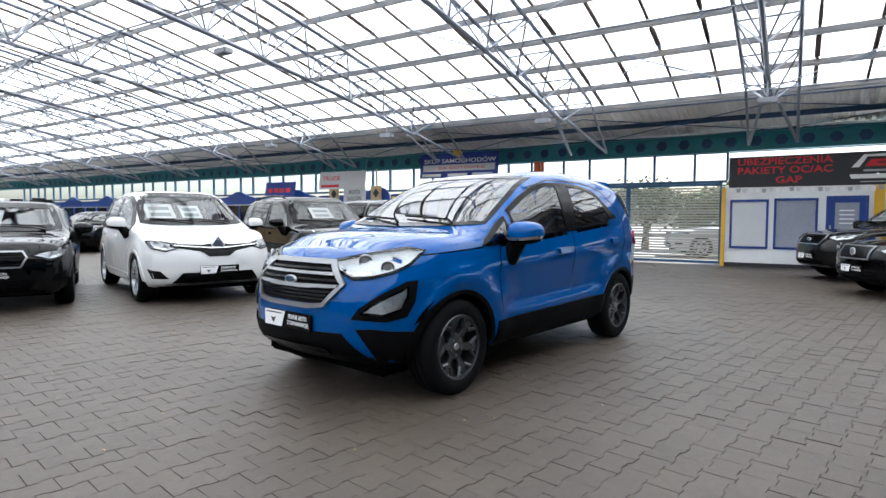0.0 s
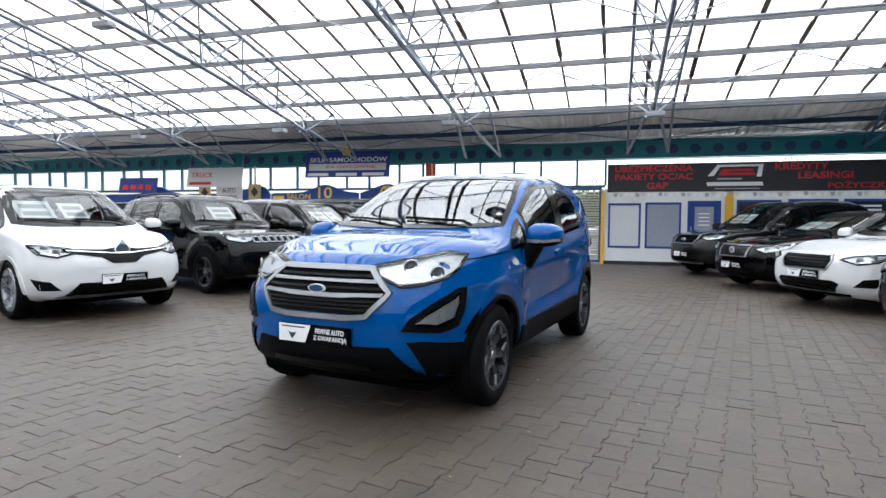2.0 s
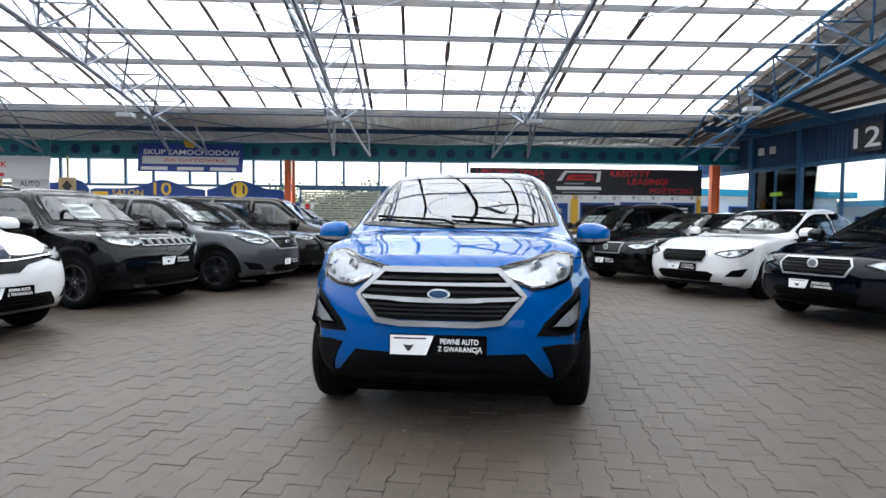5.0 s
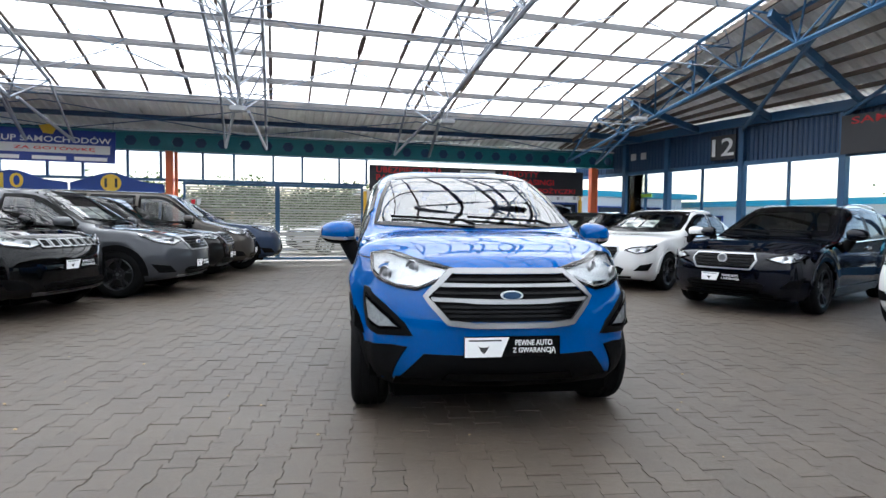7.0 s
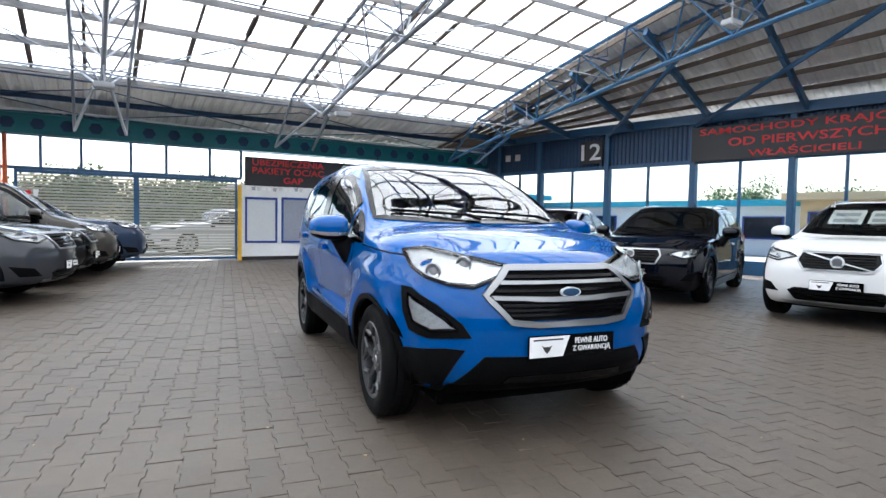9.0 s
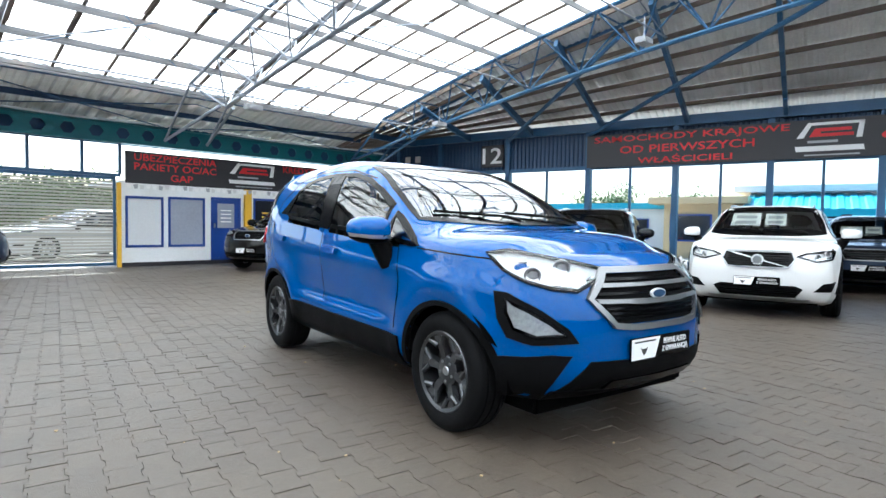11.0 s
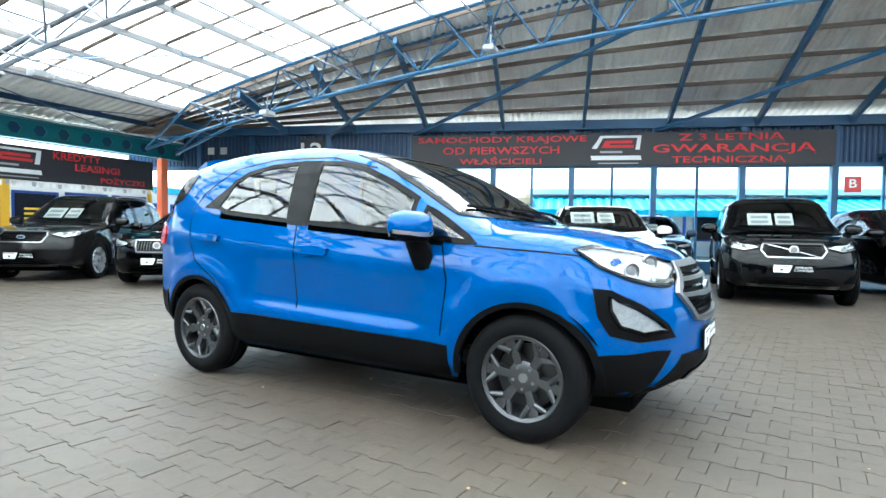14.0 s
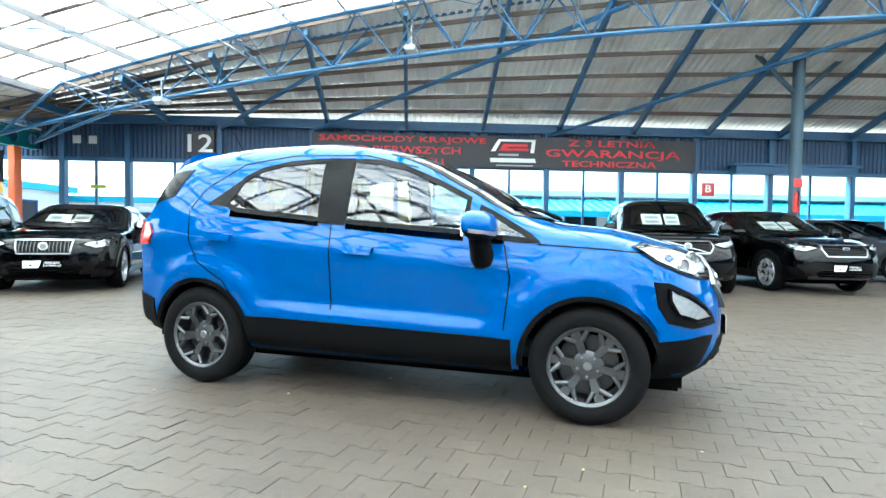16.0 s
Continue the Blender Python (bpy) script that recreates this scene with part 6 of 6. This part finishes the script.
# ---- bunting ----
def bunting(x0, x1, z, y, k, names, lab):
    """A cord with small flags of size k in the named colours."""
    t = thing("bunting", lab, "bunting")
    bm = bmesh.new()
    n = int((x1 - x0) / 0.5)
    for i in range(n):
        a, b = x0 + (x1 - x0) * i / n, x0 + (x1 - x0) * (i + 1) / n
        tube(bm, (a, y, z), ((a + b) / 2, y, z - 0.03), 0.004, 4)
        tube(bm, ((a + b) / 2, y, z - 0.03), (b, y, z), 0.004, 4)
    part("cord", bm, M["white_ink"], t)
    cols = [M[c] for c in names]
    meshes = []
    for m in cols:
        bm = bmesh.new()
        plate(bm, [(-0.06, 0.0), (-0.04, -0.13 * k), (0.04, -0.13 * k), (0.06, 0.0)], 0.003)
        meshes.append(mesh_of("flag", bm, m))
    for i in range(int((x1 - x0) / 0.16)):
        o = new("flag", meshes[i % 4])
        o.parent = t
        o.matrix_basis = pose(x0 + 0.08 + i * 0.16, y - 0.004, z - 0.012 - 0.012 * (i % 3), 90, rnd.uniform(-9, 9), 0)


bunting(2.8, 10.5, 1.995, WALL_A - 0.2, 0.75, ("white_ink", "grey_ink", "banner_white", "white_ink"), "string of small pale flags under the banner")
bunting(-9.5, -2.1, 1.70, WALL_A - 0.25, 1.3, ("red_ink", "white_ink", "banner_blue", "white_ink"), "string of small red white and blue flags")

# ---- shopfronts along the wall ----
def shop(x0, x1, number, word, label):
    s = thing("shopfront", label, "shopfront", "shopfronts", "structure")
    xm = (x0 + x1) / 2
    bm = bmesh.new()
    n = 16
    pts = [(x0, 1.76), (x1, 1.76), (x1, 2.04)]
    for i in range(n + 1):
        u = x1 - 0.15 - (x1 - x0 - 0.3) * i / n
        h = 0.26 * math.exp(-((u - number[0]) / 0.5) ** 2)
        pts.append((u, 2.06 + h))
    pts.append((x0, 2.04))
    plate(bm, pts, 0.05)
    o = part("fascia", bm, M["shop_blue"], s, "blue arched fascia board", at=facing_a(0, 0, WALL_A - 0.06))
    if number[1]:
        if number[2]:
            bm = bmesh.new()
            plate(bm, [(0.22 * math.cos(a), 0.22 * math.sin(a)) for a in np.linspace(0, 2 * math.pi, 25)[:-1]], 0.006)
            part("disc", bm, M["yellow_ink"], s, "yellow disc", at=facing_a(number[0], 2.05, WALL_A - 0.112))
            words(number[1], 0.27, 0.23, M["black_ink"], s, facing_a(number[0], 2.05, WALL_A - 0.12))
        else:
            words(number[1], 0.46, 0.36, M["yellow_ink"], s, facing_a(number[0], 2.06, WALL_A - 0.112))
    if word:
        words(word[1], word[2], 0.17, M["yellow_ink"], s, facing_a(word[0], 1.94, WALL_A - 0.112))
    bm = bmesh.new()
    box(bm, x0, x1, WALL_A - 0.02, WALL_A + 0.08, 0.0, 0.5)
    for x in np.arange(x0, x1 - 0.01, (x1 - x0) / 3):
        box(bm, x, x + 0.06, WALL_A - 0.02, WALL_A + 0.08, 0.5, 1.74)
    part("frame", bm, M["shop_blue"], s)
    bm = bmesh.new()
    box(bm, x0 + 0.06, x1, WALL_A + 0.02, WALL_A + 0.03, 0.5, 1.74)
    part("pane", bm, M["dark_glass"], s)
    return s


shop(-4.2, -2.2, (-3.35, "11", True), None, "blue shopfront with a round yellow number")
s10 = shop(-7.2, -4.25, (-5.35, "10", False), (-6.25, "SALON", 0.8), "blue shopfront lettered in yellow")
bm = bmesh.new()
box(bm, -7.15, -6.75, WALL_A - 0.115, WALL_A - 0.111, 1.82, 1.97)
part("patch", bm, M["yellow_ink"], s10, "yellow patch")
shop(-10.4, -7.25, (-7.7, "", False), None, "blue shopfront with an arched fascia")
sg = thing("shop_sign", "white shop sign with black lettering", "sign")
bm = bmesh.new()
box(bm, -9.15, -8.2, WALL_A - 0.2, WALL_A - 0.16, 1.78, 2.3, 0.006)
for a in (-9.0, -8.35):
    box(bm, a - 0.015, a + 0.015, WALL_A - 0.165, WALL_A - 0.02, 2.1, 2.13)
    box(bm, a - 0.015, a + 0.015, WALL_A - 0.17, WALL_A - 0.14, 2.1, 2.96)
part("board", bm, M["banner_white"], sg)
words("AUTO", 0.5, 0.15, M["black_ink"], sg, facing_a(-8.68, 2.16, WALL_A - 0.202))
words("SALON", 0.6, 0.15, M["black_ink"], sg, facing_a(-8.68, 1.93, WALL_A - 0.202))
for x in (-9.6, -7.75):
    sg = thing("diamond_sign", "small yellow diamond sign on a pale board", "sign", "diamond signs")
    bm = bmesh.new()
    box(bm, x - 0.22, x + 0.22, WALL_A - 0.19, WALL_A - 0.16, 1.85, 2.35, 0.004)
    box(bm, x - 0.015, x + 0.015, WALL_A - 0.17, WALL_A - 0.12, 2.3, 2.96)
    part("board", bm, M["cream"], sg)
    bm = bmesh.new()
    plate(bm, [(0, 0.17), (-0.13, 0), (0, -0.17), (0.13, 0)], 0.006)
    part("diamond", bm, M["black_ink"], sg, at=facing_a(x, 2.1, WALL_A - 0.192))
for i in range(8):
    shop(-10.5 - 3.2 * (i + 1), -10.5 - 3.2 * i - 0.05, (-11.5 - 3.2 * i, "", False), None, "far blue shopfront with an arched fascia")

# ---- closing walls ----
bm = bmesh.new()
box(bm, HALL_W - 0.3, HALL_W, WALL_D, WALL_A, 0, 6.2)
tagged(part("wall_west", bm, M["navy"]), "dark blue far end wall of the hall", "wall", kind="structure")
# long wall out of view, made solid to cut low side light
bm = bmesh.new()
box(bm, HALL_W, WALL_B, WALL_D - 0.3, WALL_D, 0, EAVE_Z)
tagged(part("wall_south", bm, M["navy"]), "unseen dark blue long wall, closed to cut low light", "wall", kind="structure")
bm = bmesh.new()
for y in np.arange(13.0, WALL_D + 2, -1.6):
    tube(bm, (HALL_W + 0.5, y, roof_z(y) - 0.15), (HALL_W + 0.5, y - 0.8, roof_z(y) - 1.0), 0.03, 5)
    tube(bm, (HALL_W + 0.5, y - 0.8, roof_z(y) - 1.0), (HALL_W + 0.5, y - 1.6, roof_z(y - 1.6) - 0.15), 0.03, 5)
tagged(part("far_lattice", bm, M["silver"]), "silver lattice along the far end of the roof", "truss", kind="structure")

# ---- column, extinguisher, door canopy and small signs of the end wall ----
col = thing("round_column", "tall blue grey round steel column", "column", kind="structure", at=pose(8.0, -3.1, 0))
bm = bmesh.new()
tube(bm, (0, 0, 0), (0, 0, roof_z(-3.1) - 0.3), 0.13, 24)
tube(bm, (0, 0, 0), (0, 0, 0.05), 0.26, 24)
part("shaft", bm, M["column"], col, "", 40)
bm = bmesh.new()
for s in (-1, 1):
    tube(bm, (0, 0, 4.2), (0, s * 1.8, roof_z(-3.1 + s * 1.8) - 0.4), 0.06, 8)
part("brace", bm, M["column"], col, "", 40)
ext = thing("fire_extinguisher", "red fire extinguisher hung on the round column", "extinguisher", at=pose(7.81, -3.02, 1.55))
bm = bmesh.new()
lathe(bm, [(0.001, 0), (0.06, 0), (0.065, 0.03), (0.065, 0.36), (0.05, 0.42), (0.02, 0.45), (0.02, 0.49), (0.001, 0.5)], 20, "z")
part("cylinder", bm, M["ext_red"], ext, "", 40)
bm = bmesh.new()
tube(bm, (-0.02, 0, 0.49), (-0.1, 0.02, 0.44), 0.012, 6)
tube(bm, (-0.1, 0.02, 0.44), (-0.09, 0.02, 0.12), 0.012, 6)
part("hose", bm, M["plastic"], ext, "", 40)
sg = thing("fire_sign", "small red fire safety sign on the column", "sign")
bm = bmesh.new()
box(bm, 7.845, 7.875, -3.18, -2.98, 2.12, 2.32, 0.004)
part("board", bm, M["ext_red"], sg)
sg = thing("letter_sign", "white sign with a red letter B", "sign")
bm = bmesh.new()
box(bm, WALL_B - 0.05, WALL_B - 0.03, -2.58, -2.22, 2.05, 2.42, 0.004)
part("board", bm, M["ext_red"], sg)
words("B", 0.16, 0.2, M["white_ink"], sg, facing_b(-2.4, 2.26, WALL_B - 0.052))
cn = thing("door_canopy", "blue steel door header on the end wall", "canopy", kind="structure")
bm = bmesh.new()
box(bm, WALL_B - 0.35, WALL_B - 0.02, -6.4, -3.0, 2.66, 2.88, 0.01)
box(bm, WALL_B - 0.42, WALL_B - 0.02, -6.5, -2.9, 2.88, 2.94, 0.006)
part("header", bm, M["blue_steel"], cn)
for y, w in ((14.35, 0.2), (13.95, 0.2)):
    sg = thing("notice", "small pale notice on the blue panel", "notice", "notices")
    bm = bmesh.new()
    box(bm, WALL_B - 0.12, WALL_B - 0.10, y - w / 2, y + w / 2, 3.1, 3.3, 0.003)
    part("board", bm, M["banner_white"], sg)
sg = thing("exit_sign", "small green exit sign over a door", "sign")
bm = bmesh.new()
box(bm, WALL_B - 0.06, WALL_B - 0.04, 13.65, 14.05, 1.95, 2.05, 0.003)
part("board", bm, M["green_sign"], sg)

# ---- lamps under the roof ----
for x, y in ((3.75, 12.4), (-0.5, 12.4), (-4.75, 12.4), (-9.0, 12.4), (8.0, 6.6), (8.0, 11.6), (-4.75, 7.5), (-9.0, 7.5)):
    lp = thing("high_bay_lamp", "small grey floodlight under the truss, unlit", "lamp", "roof lamps", at=pose(x, y, roof_z(y) - 1.28))
    bm = bmesh.new()
    box(bm, -0.16, 0.16, -0.1, 0.1, -0.05, 0.05, 0.015)
    part("housing", bm, M["grey_ink"], lp)
    bm = bmesh.new()
    tube(bm, (0, 0, 0.05), (0, 0, 0.42), 0.012, 6)
    part("hanger", bm, M["silver"], lp)

# ---- hall turn and spacing, fitted to the camera's view ----
set_in_hall("roof_skylight", "roof_sheet_joints", "roof_purlins", "roof_strip_a", "roof_strip_d", "eave_purlins_a", "eave_purlins_d", "roof_truss", "roof_ties", "roof_bracing",
            "beam_castellated", "wall_fascia", "cable_run", "window_strip", "gate_1", "gate_2", "wall_west", "wall_south", "far_lattice", "high_bay_lamp")
# cabin squeezed and shopfronts stretched along the wall to fit the camera's view
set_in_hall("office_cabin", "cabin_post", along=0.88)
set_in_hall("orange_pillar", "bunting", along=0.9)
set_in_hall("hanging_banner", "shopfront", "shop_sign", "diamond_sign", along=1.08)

# ---- outside ----
def building(name, label, x0, x1, y0, y1, h, wall, roofm, face, step=2.4):
    b = thing(name, label, "building")
    bm = bmesh.new()
    box(bm, x0, x1, y0, y1, -0.03, h)
    part("wall", bm, wall, b)
    bm = bmesh.new()
    box(bm, x0 - 0.5, x1 + 0.5, y0 - 0.5, y1 + 0.5, h, h + 0.25)
    part("roof", bm, roofm, b)
    along = np.arange((y0 if face == "x" else x0) + 0.8, (y1 if face == "x" else x1) - 1.4, step)
    bm = bmesh.new()
    if face == "x":
        box(bm, x0 - 0.04, x0 - 0.004, 0, 1.4, 0.7, h - 0.45)
    else:
        box(bm, 0, 1.4, y0 - 0.04, y0 - 0.004, 0.7, h - 0.45)
    me = mesh_of("window", bm, M["dark_glass"])
    bm = bmesh.new()
    for a, c, d, e in ((-0.06, 0.0, 0.66, h - 0.41), (1.4, 1.46, 0.66, h - 0.41), (-0.06, 1.46, h - 0.45, h - 0.40), (-0.06, 1.46, 0.64, 0.70)):
        if face == "x":
            box(bm, x0 - 0.07, x0 - 0.004, a, c, d, e)
        else:
            box(bm, a, c, y0 - 0.07, y0 - 0.004, d, e)
    fr = mesh_of("frame", bm, M["shop_blue"])
    for a in along:
        o = new("window", me)
        o.parent = b
        o.location = (0, a, 0) if face == "x" else (a, 0, 0)
        f = new("frame", fr)
        f.parent = o
    return b


building("pavilion", "long pale pavilion with blue framed windows", 21, 27, 8.6, 40, 1.95, M["pale_wall"], M["aqua"], "x")
building("kiosk", "cream rendered kiosk with a flat roof", 19.5, 24, 5.9, 8.4, 2.1, M["cream"], M["cream"], "x")
pv = building("pavilion", "pale pavilion behind an aqua canopy", 21.5, 27, -30, 5.6, 2.6, M["pale_wall"], M["banner_white"], "x")
bm = bmesh.new()
corrugated(bm, (21.6, -30, 2.55), (21.6, 5.6, 2.55), (18.6, 5.6, 1.85), (18.6, -30, 1.85), 0.4, 0.04, 1)
box(bm, 18.58, 18.62, -30, 5.6, 1.62, 1.87)
part("canopy", bm, M["aqua"], pv, "aqua ribbed canopy")
bm = bmesh.new()
for y in np.arange(-29, 5.5, 2.6):
    tube(bm, (18.7, y, -0.03), (18.7, y, 1.8), 0.06, 8)
part("canopy_posts", bm, M["shop_blue"], pv)
building("pavilion", "white and blue pavilion beyond the corner", 11.5, 20, 20.5, 24, 2.3, M["pale_wall"], M["aqua"], "y")
vn = thing("box_truck", "pale box truck far down the hall", "truck", at=pose(-24.5, 14.2, 0, 0, 0, 12))
bm = bmesh.new()
box(bm, -4.5, 1.2, -1.15, 1.15, 0.75, 2.35, 0.03)
part("box_body", bm, M["cream"], vn)
bm = bmesh.new()
box(bm, 1.3, 2.9, -1.0, 1.0, 0.5, 1.9, 0.12)
part("cab", bm, M["banner_white"], vn)
bm = bmesh.new()
lathe(bm, [(0.001, -0.12), (0.36, -0.12), (0.4, -0.08), (0.4, 0.08), (0.36, 0.12), (0.001, 0.12)], 24)
wm = mesh_of("wheel", bm, M["rubber"], 40)
for x in (-3.4, 2.1):
    for y in (-0.95, 0.95):
        o = new("wheel", wm)
        o.parent = vn
        o.location = (x, y, 0.4)


def tree(x, y, h, seed):
    r = random.Random(seed)
    t = thing("tree", "leafy green tree outside the hall", "tree", "trees outside", at=pose(x, y, -0.03))
    bm = bmesh.new()
    tube(bm, (0, 0, 0), (0.05, 0.03, h * 0.4), 0.16, 8, 0.1)
    tips = []
    for i in range(9):
        a, e = r.uniform(0, 6.28), r.uniform(0.3, 1.0)
        L = h * r.uniform(0.28, 0.5)
        p = Vector((0.05, 0.03, h * r.uniform(0.28, 0.42)))
        q = p + Vector((math.cos(a) * math.cos(e), math.sin(a) * math.cos(e), math.sin(e))) * L
        tube(bm, p, q, 0.06, 6, 0.02)
        tips += [p.lerp(q, f) for f in (0.5, 0.75, 1.0)]
    part("trunk", bm, M["bark"], t, "", 40)
    verts, faces = [], []
    for c in tips:
        for _ in range(130):
            d = Vector((r.gauss(0, 1), r.gauss(0, 1), r.gauss(0, 0.8))) * (h * 0.085)
            n = Vector((r.uniform(-1, 1), r.uniform(-1, 1), r.uniform(-1, 1))).normalized()
            s = n.orthogonal().normalized() * r.uniform(0.05, 0.1)
            u = n.cross(s)
            k = len(verts)
            verts += [tuple(c + d - s), tuple(c + d + u * 0.6), tuple(c + d + s), tuple(c + d - u * 0.6)]
            faces.append((k, k + 1, k + 2, k + 3))
    me = bpy.data.meshes.new("crown")
    me.from_pydata(verts, [], faces)
    me.materials.append(M["leaf"])
    o = new("crown", me)
    o.parent = t


for i, (x, y, h) in enumerate(((-1.6, 24.5, 3.2), (0.6, 25.5, 3.6), (2.6, 24.2, 3.0), (4.3, 26, 3.6), (-3.6, 26.5, 3.8), (28.5, 14.0, 4.6), (30, 9.5, 4.2), (13.5, 27, 4.6), (7, 28, 4.0))):
    tree(x, y, h, 40 + i)
bm = bmesh.new()
box(bm, -120, 120, 17.3, 120, -0.03, -0.005)
tagged(part("yard", bm, M["asphalt"]), "pale sunlit yard beyond the gate", "ground", kind="structure")
bm = bmesh.new()
box(bm, 10.9, 120, -120, 17.3, -0.03, -0.005)
tagged(part("yard_east", bm, M["asphalt"]), "pale sunlit yard beyond the end wall", "ground", kind="structure")
build_car("car", "white saloon standing in the yard beyond the gate", pose(2.2, 20.8, 0, 0, 0, 190), ROW[-1][2])
build_car("car", "blue grey hatchback standing in the yard outside", pose(14.5, 5.0, 0, 0, 0, 100), ROW[14][2])

# ---- pavers, last ----
floor = thing("pavement", "grey interlocking concrete pavers, dusty and worn", "pavement", kind="structure", at=pose(-1, 6, 0, 0, 0, 68))
PL, PW, PN, GAP = 0.1, 0.0790, 0.0635, 0.0010
OUT = [(-PL + GAP, -PW + GAP), (-PL * 0.55, -PW + GAP), (-PL * 0.38, -PN + GAP), (PL * 0.38, -PN + GAP), (PL * 0.55, -PW + GAP), (PL - GAP, -PW + GAP)]
OUT = OUT + [(x, -y) for x, y in OUT[::-1]]


def paver_geometry():
    top = [(x * 0.988, y * 0.985, 0.0) for x, y in OUT]
    edge = [(x, y, -0.006) for x, y in OUT]
    n = len(OUT)
    faces = [tuple(range(n))]
    for i in range(n):
        j = (i + 1) % n
        faces.append((n + i, n + j, j, i))
    return top + edge, faces


PV, PF = paver_geometry()
pm = bpy.data.meshes.new("paver")
pm.from_pydata(PV, [], PF)
pm.materials.append(M["paver"])
pr = np.random.RandomState(5)
base = np.array(PV)
near, verts, faces = [], [], []
rows = int(16 / (PW + PN))
placed = 0
for j in range(-rows, rows):
    v = j * (PW + PN)
    for i in range(-72, 72):
        u = i * 2 * PL + (PL if j % 2 else 0)
        wx, wy = -1 + u * math.cos(radians(68)) - v * math.sin(radians(68)), 6 + u * math.sin(radians(68)) + v * math.cos(radians(68))
        if wx > 10.4 or wy > 18.2 or wx < -11.5 or wy < -5.2:
            continue
        dz, rx, ry = pr.uniform(-0.0025, 0.0015), pr.normal(0, 0.006), pr.normal(0, 0.006)
        if -4.9 < u < -1.9 and 0.0 < v < 2.7:
            near.append((u, v, dz, rx, ry))
            continue
        p = base.copy()
        p[:, 2] += dz + rx * p[:, 1] + ry * p[:, 0]
        p[:, 0] += u
        p[:, 1] += v
        k = len(verts) * len(PV)
        verts.append(p)
        faces.append(k)
allv = np.concatenate(verts)
me = bpy.data.meshes.new("pavers")
fl = [tuple(k + a for a in f) for k in faces for f in PF]
me.from_pydata(allv.tolist(), [], fl)
me.materials.append(M["paver"])
ob = new("pavers", me)
ob.parent = floor
ob["kind"] = "stuff"
for u, v, dz, rx, ry in near[:300]:
    o = new("paver", pm)
    o.parent = floor
    o.matrix_basis = Matrix.LocRotScale((u, v, dz), Euler((rx, -ry, 0)), None)
bm = bmesh.new()
box(bm, HALL_W, -11.5, WALL_D, WALL_A + 0.1, -0.03, -0.002)
box(bm, -11.5, 10.9, WALL_D, -5.2, -0.03, -0.002)
tagged(part("floor", bm, M["paver"]), "far part of the dusty paved hall floor", "floor", kind="structure")
# streaks of sunlight on the floor, put in as thin pale slabs
for u, v, du, dv in [(-1.2, 3.9, 0.5, 0.06), (0.3, 4.1, 0.6, 0.07), (1.9, 4.3, 0.5, 0.06), (3.4, 4.4, 0.6, 0.06)]:
    ln = thing("sun_streak", "pale painted streak of sunlight on the pavers", "line mark", "line marks", at=floor.matrix_basis @ pose(u, v, 0.0, 0, 0, 6))
    bm = bmesh.new()
    box(bm, -du / 2, du / 2, -dv / 2, dv / 2, -0.002, 0.003)
    part("paint", bm, M["sun_streak_tone"], ln)
bm = bmesh.new()
for i in range(60):
    x, y = pr.uniform(-5, 2), pr.uniform(1.5, 9)
    s = pr.uniform(0.004, 0.011)
    vs = bmesh.ops.create_icosphere(bm, subdivisions=1, radius=s)["verts"]
    for v in vs:
        v.co = Vector((v.co.x * pr.uniform(0.7, 1.4) + x, v.co.y + y, v.co.z * 0.6 + s * 0.4))
tagged(part("grit", bm, M["cream"]), "scattered pale grit on the pavers", "grit", kind="stuff")
